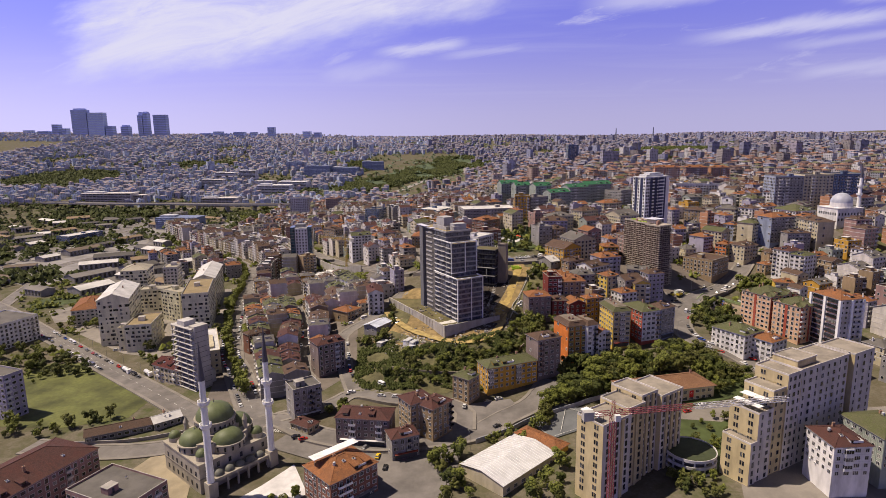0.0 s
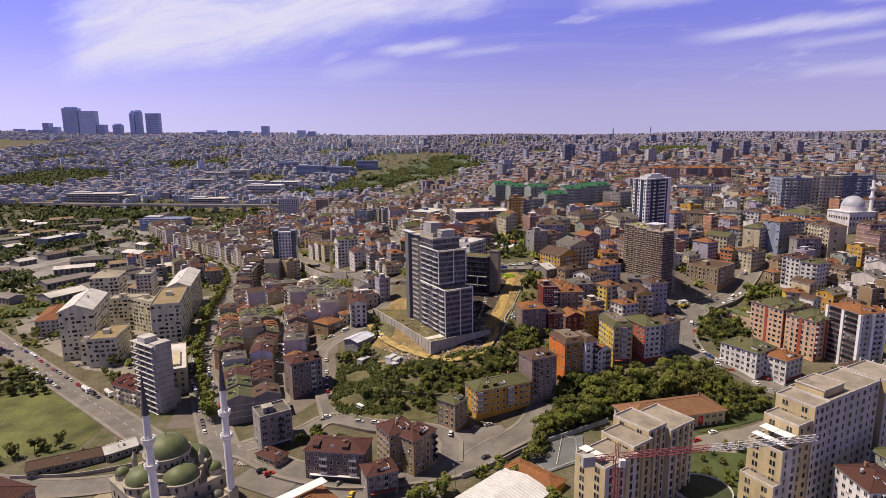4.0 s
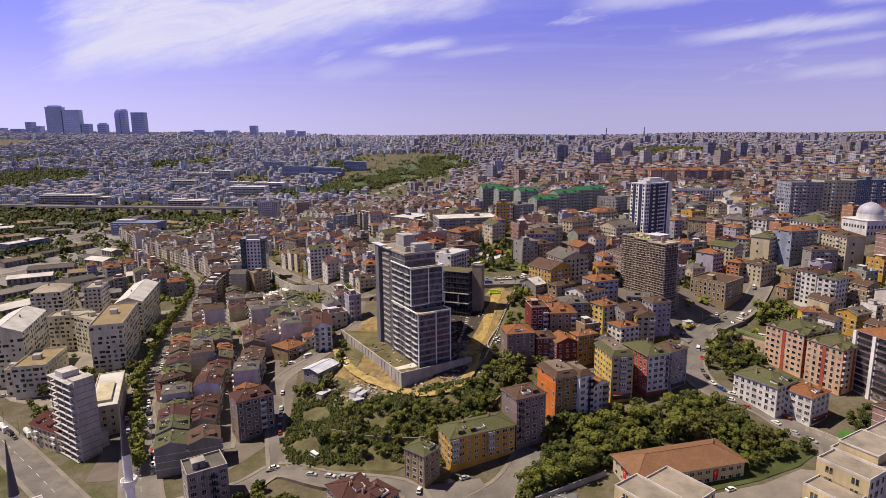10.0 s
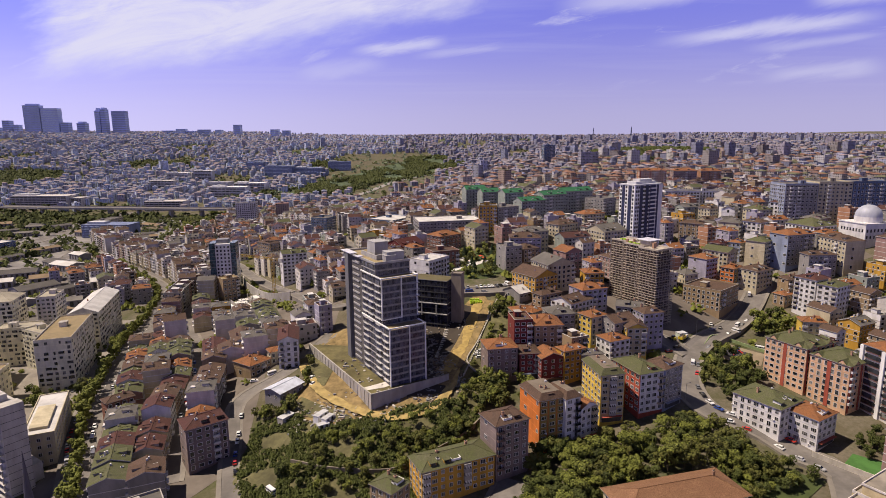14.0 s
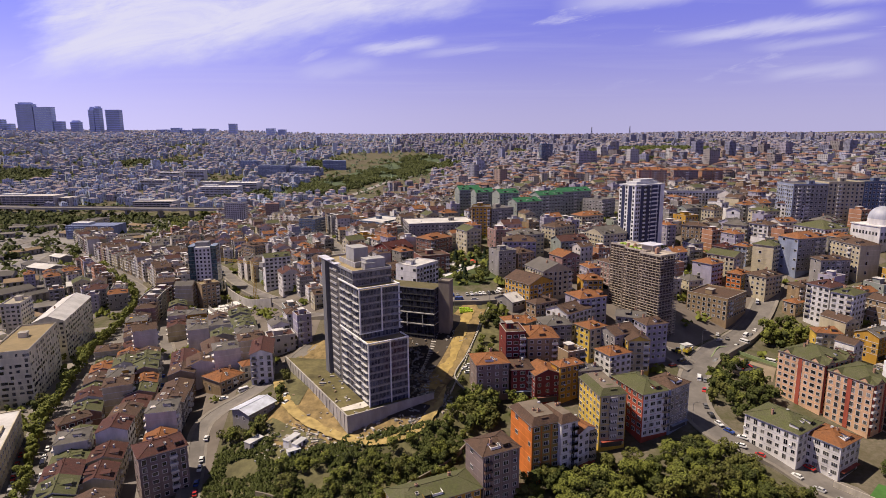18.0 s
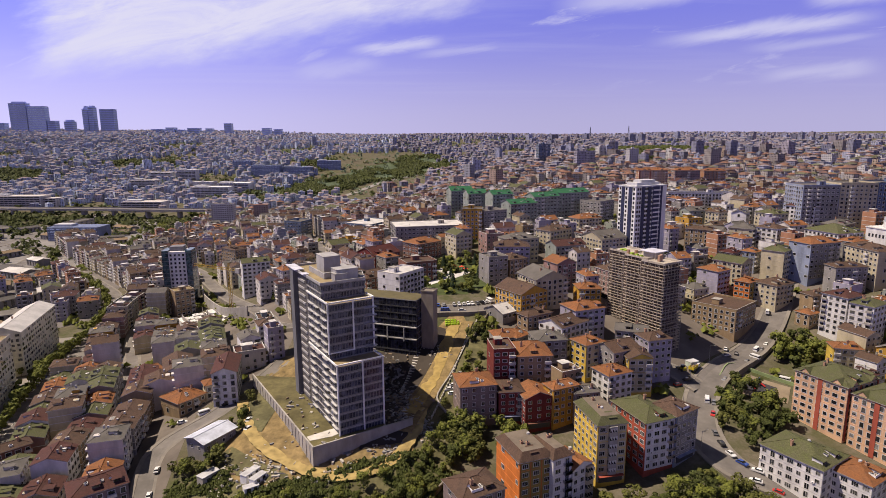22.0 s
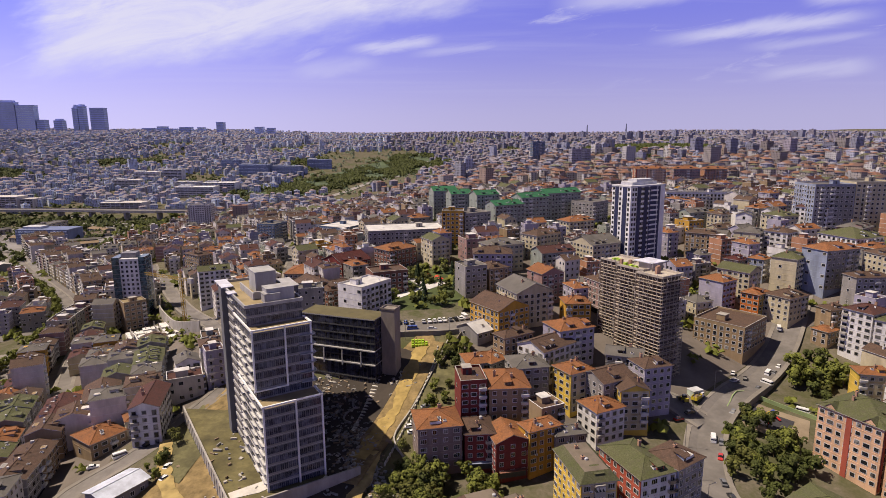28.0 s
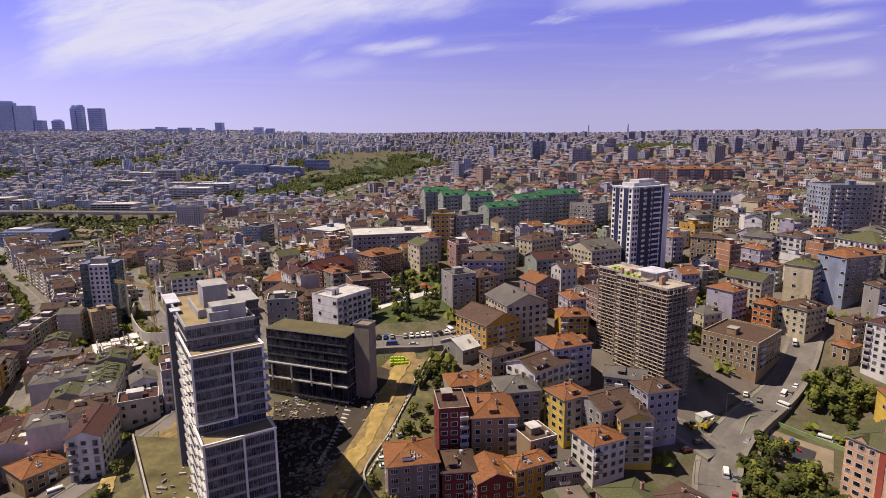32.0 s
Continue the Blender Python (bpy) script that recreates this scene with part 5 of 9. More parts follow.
def school():
    ob = thing("school_building", 91.3, 271.8, -13.0, 13, "low school building with a wide brown hipped roof", "school")
    TAKEN.extend([(102, 283, 14), (124, 290, 14)])
    s = Shape()
    s.box(0, 47, 0, 17, -6, 7.4)
    wpart("wall", s, [wall_mat("cream")], ob)
    rs, _ = roof_shape("hip", 47, 17, 1.0, 0.26)
    wpart("roof", rs, [tiles("roof school", (0.26, 0.135, 0.075), (0.33, 0.18, 0.10)), wall_mat("cream"), CONCRETE], ob, (23.5, 8.5, 7.4))
    for f in range(2):
        for i in range(13):
            part("window", WIN[1], ob, (2.5 + i * 3.5, 0, f * 3.4 + 1.2))
        for i in range(4):
            part("window", WIN[0], ob, (0, 3 + i * 3.8, f * 3.4 + 1.2), -math.pi / 2)
    part("chimney", CHIMNEY, ob, (39, 8.5, 11.5))
    for x, y, turn in ((0, 8.4, -math.pi / 2), (34, -0.02, 0)):
        s = Shape()
        s.box(-1.2, 1.2, -0.14, -0.11, 0, 3.6)
        wpart("red_banner", s, [surface("red cloth", (0.55, 0.03, 0.03))], ob, (x, y, 2.4), turn=turn, label="red hanging banner with a white crescent and star")
        s = Shape()
        for i in range(14):
            a0, a1 = 0.6 + i * 0.36, 0.6 + (i + 1) * 0.36
            s.poly([(0.55 * math.cos(a0), -0.16, 2.1 + 0.55 * math.sin(a0)), (0.55 * math.cos(a1), -0.16, 2.1 + 0.55 * math.sin(a1)), (0.12 + 0.42 * math.cos(a1), -0.16, 2.1 + 0.42 * math.sin(a1)), (0.12 + 0.42 * math.cos(a0), -0.16, 2.1 + 0.42 * math.sin(a0))])
        wpart("crescent", s, [WHITE], ob, (x, y, 2.4), turn=turn)


school()


def warehouse():
    ob = thing("warehouse", 22.4, 210.6, -21.0, 44, "long warehouse with a white metal roof", "warehouse")
    TAKEN.extend([(20, 223, 12), (33, 236, 12)])
    s = Shape()
    s.box(0, 35, 0, 23, -4, 6.2)
    wpart("wall", s, [wall_mat("cream")], ob)
    s = Shape()
    s.poly([(-0.5, -0.5, 6.3), (35.5, -0.5, 6.3), (35.5, 11.5, 8.2), (-0.5, 11.5, 8.2)]).poly([(-0.5, 11.5, 8.2), (35.5, 11.5, 8.2), (35.5, 23.5, 6.3), (-0.5, 23.5, 6.3)])
    s.poly([(0, 0, 6.2), (0, 23, 6.2), (0, 11.5, 8.1)], 1).poly([(35, 23, 6.2), (35, 0, 6.2), (35, 11.5, 8.1)], 1)
    wpart("roof", s, [surface("white sheet roof", (0.52, 0.51, 0.51), rough=0.5, stain=0.15, dark=0.8, squash=(1, 1, 1)), wall_mat("cream")], ob)
    for i in range(23):
        s = Shape()
        s.box(-0.08, 0.08, -0.1, 11.7, -0.02, 0.14)
        p = wpart("roof_rib", s, [WHITE], ob, (0.5 + i * 1.55, 0, 6.33))
        p.rotation_euler = (math.atan2(1.9, 12), 0, 0)
        p = wpart("roof_rib", s, [WHITE], ob, (0.5 + i * 1.55, 11.7, 8.23))
        p.rotation_euler = (-math.atan2(1.9, 12), 0, 0)
    for i in range(7):
        part("window", WIN[1], ob, (3 + i * 4.8, 0, 2.5))
    rs, _ = roof_shape("hip", 9, 23, 0.6, 0.26)
    s = Shape()
    s.box(-4.5, 4.5, -11.5, 11.5, -8, 0)
    e = wpart("annex", s, [wall_mat("ochre")], ob, (40.2, 11.5, 6.6))
    wpart("annex_roof", rs, [roof_mat("terra"), wall_mat("ochre"), CONCRETE], ob, (40.2, 11.5, 6.6))


warehouse()


def shed():
    ob = thing("site_shed", -42.6, 357.2, -2.5, 58, "small building with a pale blue corrugated metal roof", "shed")
    TAKEN.append((-42, 367, 9))
    s = Shape()
    s.box(0, 15, 0, 10, -4, 5.2)
    wpart("wall", s, [wall_mat("grey")], ob)
    rs, _ = roof_shape("gable", 15, 10, 0.8, 0.16)
    wpart("roof", rs, [surface("pale blue sheet", (0.55, 0.58, 0.66), rough=0.45, stain=0.3), wall_mat("grey"), STEEL], ob, (7.5, 5, 5.2))
    for i in range(4):
        part("window", WIN[0], ob, (2 + i * 3.6, 0, 2.2))
    for i in range(2):
        part("window", WIN[0], ob, (0, 3 + i * 4, 2.2), -math.pi / 2)


shed()

# bright green roofs of a new estate, and larger blocks behind
for _x, _y, _r, _w, _dp, _f in ((80, 722, 14, 22, 16, 8), (92, 692, 14, 18, 16, 8), (112, 676, 20, 20, 15, 8), (124, 640, 24, 26, 15, 7), (146, 652, 24, 26, 15, 8), (172, 668, 20, 34, 15, 8)):
    house(_x, _y, _r, _w, _dp, _f, "gable", "green", "green")


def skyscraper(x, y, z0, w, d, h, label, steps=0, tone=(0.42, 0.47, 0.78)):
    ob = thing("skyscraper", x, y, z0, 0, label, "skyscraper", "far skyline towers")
    # distance haze is mixed into the cladding tone and the glass colour
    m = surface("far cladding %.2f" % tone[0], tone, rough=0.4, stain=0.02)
    s = Shape()
    rings = [(w / 2, d / 2, -20, 0)]
    n = int(h / 9)
    for i in range(n):
        z = i * h / n
        rings += [(w / 2, d / 2, z, 0), (w / 2 - 0.8, d / 2 - 0.8, z, 1), (w / 2 - 0.8, d / 2 - 0.8, z + h / n * 0.6, 0), (w / 2, d / 2, z + h / n * 0.6, 0)]
    rings += [(w / 2, d / 2, h, 0)]
    for k in range(steps):
        rings += [(w / 2 * (0.7 - 0.2 * k), d / 2 * (0.7 - 0.2 * k), h + 8 * k, 0), (w / 2 * (0.7 - 0.2 * k), d / 2 * (0.7 - 0.2 * k), h + 8 * k + 8, 0)]
    s.stack(rings)
    wpart("shaft", s, [m, glass("hazed far glass", (0.25, 0.29, 0.44), 0.3)], ob)


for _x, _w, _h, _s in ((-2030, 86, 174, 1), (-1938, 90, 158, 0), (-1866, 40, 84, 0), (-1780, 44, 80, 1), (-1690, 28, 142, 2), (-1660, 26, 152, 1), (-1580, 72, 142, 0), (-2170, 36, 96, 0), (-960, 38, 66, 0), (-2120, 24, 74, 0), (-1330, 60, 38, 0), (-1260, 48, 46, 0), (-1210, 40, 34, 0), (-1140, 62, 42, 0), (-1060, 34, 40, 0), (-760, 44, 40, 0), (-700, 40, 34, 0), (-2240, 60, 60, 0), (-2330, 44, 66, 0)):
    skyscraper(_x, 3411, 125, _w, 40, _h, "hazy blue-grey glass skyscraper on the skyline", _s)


def viaduct():
    ob = thing("viaduct", 0, 0, 0, 0, "long grey motorway viaduct crossing the valley", "bridge", kind="structure")
    pts = [(-1500, 1420), (-943, 1362), (-732, 1309), (-591, 1290), (-400, 1255), (-250, 1240)]
    line = along(pts, 60)
    s = Shape()
    for a, b in zip(line[:-1], line[1:]):
        d = (b - a).normalized()
        n = Vector((-d.y, d.x)) * 13
        z = -14
        for q in ((a - n, b - n, b + n, a + n),):
            s.poly([(v.x, v.y, z) for v in q], 1)
            s.poly([(q[0].x, q[0].y, z - 2.4), (q[1].x, q[1].y, z - 2.4), (q[1].x, q[1].y, z + 1.2), (q[0].x, q[0].y, z + 1.2)])
            s.poly([(q[3].x, q[3].y, z - 2.4), (q[2].x, q[2].y, z - 2.4), (q[2].x, q[2].y, z + 1.2), (q[3].x, q[3].y, z + 1.2)])
            s.poly([(v.x, v.y, z - 2.4) for v in reversed(q)])
    wpart("deck", s, [CONCRETE, ASPHALT], ob)
    for p in line[::1]:
        s = Shape()
        s.box(-2, 2, -8, 8, -40, -2.0)
        wpart("pier", s, [CONCRETE], ob, (p.x, p.y, -14.4))


viaduct()


def teal_tower():
    """White-gridded apartment tower with a teal glass flank."""
    ob = thing("glazed_tower", -147.0, 610.0, floor_z(-147.0, 610.0) - 1.5, 6, "apartment tower with teal glass flank and pale window grid", "tower")
    TAKEN.append((-147, 610, 15))
    n, st, w, d = 14, 3.15, 21.0, 16.0
    s = Shape()
    s.box(-w / 2, w / 2, -d / 2, d / 2, -5, n * st + 1)
    wpart("wall", s, [wall_mat("white")], ob)
    teal = glass("teal glass", (0.03, 0.055, 0.065), 0.1)
    for x0, x1, y0, y1 in ((-w / 2 - 0.4, -w * 0.29, -d / 2 - 0.5, d * 0.42), (w * 0.31, w / 2 + 0.3, -d / 2 - 0.3, d * 0.3)):
        s = Shape()
        s.box(x0, x1, y0, y1, -3, n * st + 2)
        wpart("glass_flank", s, [teal], ob)
        for f in range(n + 1):
            s = Shape()
            s.box(x0 - 0.08, x1 + 0.08, y0 - 0.08, y1, f * st - 0.15, f * st + 0.1)
            wpart("glass_band", s, [FRAME], ob)
    for f in range(n):
        for k in range(4):
            part("window", WIN_DARK[0], ob, (-w * 0.29 + 1.6 + k * 3.05, -d / 2, f * st + 0.8))
    s = Shape()
    s.box(-6, 4, -4, 5, n * st + 1, n * st + 4.4)
    wpart("roof_housing", s, [FRAME], ob)


teal_tower()


def mast(x, y, h):
    z = floor_z(x, y)
    ob = thing("radio_mast", x, y, z, 0, "slender steel lattice mast on the far ridge", "mast", "far masts")
    for i, (px, py) in enumerate(((-1, -1), (1, -1), (1, 1), (-1, 1))):
        s = Shape()
        s.beam((px * 4, py * 4, -3), (px * 0.6, py * 0.6, h), 0.5)
        wpart("mast_leg", s, [STEEL], ob)
    for k in range(8):
        s = Shape()
        r, z0 = 4 - 3.4 * k / 8, h * k / 8
        r2, z1 = 4 - 3.4 * (k + 1) / 8, h * (k + 1) / 8
        s.beam((-r, -r, z0), (r2, -r2, z1), 0.3).beam((r, -r, z0), (-r2, -r2, z1), 0.3)
        wpart("brace", s, [STEEL], ob)


mast(800, 2760, 62)
mast(985, 2800, 66)


def banded_office(x, y, w, floors, kind):
    """Far office block with long window bands."""
    say = {"pale": "pale stone office block with dark window bands", "white": "white office block with long window bands", "dark": "dark blue glazed office block"}[kind]
    ob = thing("office_building", x, y, floor_z(x, y), 8 if x > -300 else -4, say, "office building", "valley offices")
    TAKEN.append((x, y, w * 0.4))
    d, st = min(34, w * 0.45), 3.9
    m = {"pale": wall_mat("pearl"), "white": wall_mat("white"), "dark": surface("blue cladding", (0.17, 0.20, 0.29), rough=0.4)}[kind]
    s = Shape()
    s.box(-w / 2, w / 2, 0, d, -10, floors * st + 1).box(-w / 2 + 4, -w * 0.1, d * 0.3, d * 0.8, floors * st + 1, floors * st + 4, 1)
    wpart("wall", s, [m, surface("tower roof", (0.5, 0.5, 0.52))], ob)
    for f in range(floors):
        s = Shape()
        s.box(-w / 2 + 1, w / 2 - 1, -0.25, 0, f * st + 1.3, f * st + 3.2)
        # dark blocks share the haze-tinted glass of the skyline
        wpart("window_band", s, [glass("hazed far glass", (0.25, 0.29, 0.44), 0.3) if kind == "dark" else GLASS], ob)
    for k in range(int(w / 9)):
        s = Shape()
        s.box(-0.5, 0.5, -0.45, -0.25, 0, floors * st + 0.5)
        wpart("pier", s, [m], ob, (-w / 2 + 4 + k * 9, 0, 0))


for _o in ((-793, 1392, 124, 6, "pale"), (-737, 1399, 63, 5, "pale"), (-513, 1351, 83, 5, "pale"), (-635, 1635, 63, 6, "pale"), (-583, 1782, 51, 7, "white"), (-433, 1517, 88, 6, "white"), (-398, 1575, 76, 6, "white"), (-645, 1764, 58, 6, "white"), (-385, 1834, 81, 8, "dark"), (-303, 1851, 84, 6, "dark"), (-226, 1962, 71, 7, "dark"), (-468, 1029, 75, 5, "dark"), (-492, 1983, 56, 6, "dark")):
    banded_office(*_o)
thing_annex = thing("avenue_building", -150.5, 360.0, floor_z(-150, 360), 113, "long cream building with a flat white roof", "house")
TAKEN.append((-150, 360, 20))
_s = Shape()
_s.box(-23, 23, -6, 6, -4, 15.0).box(-18, 6, -3, 4, 15.0, 16.4)
wpart("wall", _s, [wall_mat("cream")], thing_annex)
_s = Shape()
_s.stack([(23.2, 6.2, 0, 0), (23.2, 6.2, 0.6, 0), (22.8, 5.8, 0.6, 0), (22.8, 5.8, 0.15, 1)])
wpart("roof", _s, [wall_mat("cream"), roof_mat("white")], thing_annex, (0, 0, 15.0))
for _f in range(4):
    for _k in range(12):
        part("window", WIN[0], thing_annex, (-20 + _k * 3.6, -6, 1.6 + _f * 3.4))
    for _k in range(3):
        part("window", WIN[0], thing_annex, (-23, -3.6 + _k * 3.6, 1.6 + _f * 3.4), -math.pi / 2)
house(33.9, 302.6, 22, 29.6, 12.5, 4, "hip", "ochre", "olive")
house(11.1, 289.5, 50, 9.2, 10.4, 4, "hip", "tan", "olive")
house(54.8, 311.9, 24, 14.6, 12.2, 7, "hip", "mauve", "brown")
house(73.1, 328.3, 18, 11.9, 16.8, 7, "mans", "orange", "brown")
house(81.7, 327.9, 24, 7.4, 14.0, 7, "mans", "white", "brown")
house(88.9, 330.0, 32, 9.2, 12.0, 5, "gable", "white", "terra")
house(103.8, 344.9, 9, 11.0, 19.0, 7, "mans", "yellow", "olive")
house(121.1, 349.3, 18, 13.0, 19.8, 6, "hip", "red", "olive")
house(132.9, 349.5, 31, 12.5, 11.5, 6, "hip", "blue", "brown")
house(173.4, 334.2, 30, 17.3, 21.0, 4, "hip", "white", "olive")
house(186.2, 323.5, 29, 14.4, 13.0, 4, "hip", "white", "terra")
house(209.2, 369.6, 24, 20.9, 21.0, 7, "hip", "peach", "olive")
house(218.3, 350.7, 23, 20.7, 18.1, 7, "hip", "peach", "olive")
_ct = house(231.6, 336.2, 12, 15.5, 20.2, 10, "hip", "pearl", "terra", storey=3.0)
for _px, _py in ((-7.8, -10.2), (-7.8, 10.2), (7.8, -10.2), (-7.8, 0.0), (0.0, -10.2)):
    _sh = Shape()
    _sh.box(-0.8, 0.8, -0.8, 0.8, -3, 30.4)
    wpart("white_pier", _sh, [WHITE], _ct, (_px, _py, 0))
for _f in range(10):
    for _k in range(2):
        _sh = Shape()
        _sh.box(-0.12, 0.0, -3.4, 3.4, 0.75, 2.75).box(-0.2, -0.12, -3.5, 3.5, 0.45, 0.75, 1)
        wpart("glazed_balcony", _sh, [GLASS, wall_mat("brick")], _ct, (-7.95, -5.1 + _k * 10.2, _f * 3.0 + 0.4))
house(61.2, 375.7, 8, 14.9, 14.0, 5, "hip", "mauve", "terra")
house(75.2, 375.1, 3, 10.1, 12.0, 4, "hip", "darkred", "brown")
house(84.8, 371.1, 11, 11.6, 12.0, 4, "gable", "darkred", "terra")
house(74.4, 392.4, 5, 9.6, 14.0, 6, "flat", "darkred", "brown")
house(87.6, 394.0, 2, 14.8, 18.0, 5, "hip", "tan", "terra")
house(95.9, 370.9, 22, 12.4, 7.1, 5, "hip", "ochre", "terra")
house(105.5, 371.4, 9, 10.7, 7.0, 4, "hip", "grey", "grey")
house(115.0, 400.6, 26, 11.4, 10.6, 5, "hip", "yellow", "terra")
house(121.0, 384.2, 22, 12.4, 11.0, 4, "hip", "white", "terra")
house(98.3, 408.5, 8, 13.7, 14.0, 4, "hip", "grey", "grey")
house(109.0, 421.4, 36, 19.3, 14.5, 4, "gable", "white", "brown")
house(120.7, 430.9, 19, 16.9, 14.0, 5, "hip", "lilac", "terra")
house(138.8, 411.1, -24, 14.0, 9.7, 5, "gable", "grey", "grey")
house(145.1, 400.6, 14, 12.0, 10.5, 6, "hip", "lilac", "brown")
house(127.0, 396.6, 24, 14.9, 13.0, 5, "gable", "grey", "brown")
house(133.6, 391.9, 0, 10.6, 14.5, 5, "gable", "yellow", "brown")
house(96.2, 428.6, 29, 15.4, 8.2, 4, "hip", "tan", "brown")
house(80.3, 419.9, 10, 12.4, 12.0, 2, "hip", "grey", "terra")
house(85.7, 420.2, 40, 10.5, 10.0, 2, "hip", "grey", "terra")
house(93.8, 454.9, 32, 18.2, 21.0, 4, "gable", "ochre", "brown")
house(108.0, 467.5, 19, 19.8, 21.0, 5, "gable", "cream", "grey")
house(131.7, 461.1, 0, 12.0, 12.0, 4, "hip", "ochre", "terra")
house(123.7, 492.0, 23, 13.7, 14.0, 5, "gable", "rose", "terra")
house(85.6, 450.7, 35, 19.4, 14.9, 1, "gable", "grey", "white")
house(11.5, 508.3, 38, 22.0, 16.0, 3, "hip", "brick", "brown")
house(28.9, 479.3, 52, 22.0, 16.1, 5, "flat", "white", "white")
house(-2.4, 511.8, 31, 20.3, 21.0, 4, "gable", "tan", "brown")
house(38.4, 510.7, 19, 19.9, 16.0, 4, "flat", "brick", "brown")
house(10.7, 559.1, 42, 22.0, 21.0, 4, "gable", "darkred", "darkred")
house(-18.5, 571.8, 86, 22.0, 21.0, 3, "hip", "tan", "terra")
house(46.7, 615.3, 9, 55.4, 34.0, 5, "flat", "grey", "white")
house(41.7, 563.2, 41, 22.0, 16.0, 4, "hip", "brick", "terra")
house(99.3, 523.0, -5, 22.0, 16.0, 5, "hip", "lilac", "brown")
house(84.4, 498.7, 20, 12.7, 14.0, 5, "flat", "grey", "grey")
house(97.3, 506.1, 22, 12.1, 14.0, 4, "hip", "tan", "brown")
house(106.8, 541.2, 22, 22.0, 16.0, 5, "hip", "cream", "grey")
house(81.9, 606.9, -6, 15.1, 16.0, 8, "flat", "ochre", "grey")
house(95.3, 612.8, 28, 22.0, 18.0, 7, "flat", "grey", "grey")
house(137.4, 568.2, 34, 22.0, 14.0, 5, "hip", "cream", "brown")
house(170.1, 604.9, 24, 22.0, 14.1, 5, "hip", "cream", "terra")
house(194.8, 654.5, 41, 22.0, 20.0, 6, "flat", "grey", "grey")
house(136.2, 529.0, 17, 22.0, 14.0, 5, "gable", "green", "maroon")
house(165.4, 541.5, 24, 21.3, 21.0, 6, "gable", "cream", "grey")
house(-88.3, 780.3, 68, 22.0, 20.0, 7, "flat", "bluegl", "grey")
house(-84.0, 590.0, 24, 19.9, 12.0, 8, "gable", "white", "olive")
house(-178.0, 617.0, 31, 17.0, 12.0, 5, "flat", "brick", "tanroof")
house(-137.0, 583.0, 40, 14.0, 12.0, 6, "flat", "tan", "tanroof")
house(-128.0, 684.0, -40, 21.5, 12.0, 7, "hip", "tan", "brown")
house(-80.9, 432.5, 23, 13.4, 21.0, 4, "gable", "white", "brown")
house(-49.0, 407.7, 11, 10.4, 21.0, 5, "gable", "white", "maroon")
house(-68.9, 332.4, 34, 16.7, 12.3, 6, "hip", "mauve", "maroon")
house(-125.1, 374.0, 44, 12.8, 7.7, 4, "hip", "brick", "brown")
house(-36.8, 254.6, -8, 24.8, 12.5, 4, "hip", "mauve", "maroon")
house(-13.6, 263.0, 33, 13.0, 12.0, 5, "hip", "tan", "maroon")
house(-5.2, 259.6, 48, 13.6, 11.0, 5, "hip", "tan", "maroon")
house(-19.2, 243.6, 22, 12.5, 9.6, 3, "hip", "grey", "maroon")
house(-71.2, 279.7, 32, 14.3, 12.2, 5, "flat", "grey", "grey")
house(-171.1, 219.1, 69, 46.2, 26.0, 4, "hip", "rose", "maroon")
house(-128.8, 210.5, 66, 20.2, 31.3, 3, "flat", "rose", "grey")
house(-160.9, 271.1, 26, 29.1, 9.0, 1, "gable", "grey", "brown")
house(-141.7, 279.4, 39, 13.0, 9.0, 1, "gable", "grey", "white")
house(-331.0, 420.0, 69, 38.0, 36.0, 6, "flat", "white", "grey")
# the eastern quarter above the curving road
house(281.5, 494.7, 16, 23.8, 15.2, 7, "hip", "blue", "terra")
house(262.0, 500.0, 40, 16.0, 12.9, 6, "hip", "cream", "olive")
house(282.1, 541.5, -57, 14.3, 12, 5, "hip", "white", "brown")
house(312.6, 522.2, 16, 22.0, 24.2, 4, "hip", "white", "olive")
house(327.2, 575.7, 39, 18.7, 19.6, 6, "hip", "white", "maroon")
house(324.6, 535.0, 35, 18.7, 14.2, 4, "hip", "rose", "grey")
house(241.0, 558.6, 51, 8.7, 19.2, 5, "hip", "tan", "brown")
house(249.0, 563.0, 47, 14.0, 21.0, 4, "gable", "white", "grey")
house(267.5, 550.0, 48, 15.0, 15.4, 5, "hip", "cream", "grey")
house(259.2, 610.4, 18, 17.7, 12.0, 5, "gable", "green", "grey")
house(271.9, 598.0, 26, 10.0, 12.0, 5, "hip", "cream", "brown")
house(286.0, 588.0, 50, 14.0, 10.4, 5, "gable", "white", "grey")
house(302.7, 575.7, 19, 14.9, 16.0, 5, "hip", "cream", "olive")
house(218.0, 491.6, 30, 12.2, 14.0, 5, "hip", "lilac", "terra")
house(234.2, 500.4, 34, 13.0, 18.3, 5, "gable", "cream", "olive")
house(233.1, 480.9, 35, 11.9, 9.2, 4, "hip", "orange", "terra")
house(246.1, 475.0, 26, 16.2, 13.7, 4, "hip", "cream", "brown")
house(242.4, 519.4, 30, 9.2, 9.4, 4, "hip", "rose", "darkred")
house(254.4, 515.9, 36, 9.0, 9.2, 4, "hip", "blue", "terra")
house(304.9, 478.7, -85, 25.2, 14.0, 6, "hip", "cream", "brown")
house(285.8, 472.0, 0, 18.6, 10.0, 5, "hip", "grey", "brown")
house(260.7, 438.8, -67, 13.2, 14.0, 7, "hip", "white", "maroon")
house(265.5, 427.0, -61, 11.2, 14.0, 7, "hip", "white", "olive")
house(242.5, 409.6, -16, 12.3, 8.7, 4, "hip", "yellow", "terra")
house(208.3, 458.8, 39, 26.0, 24.0, 4, "flat", "tan", "brown")
house(262.0, 462.0, 10, 11.0, 9.0, 3, "hip", "tan", "brown")
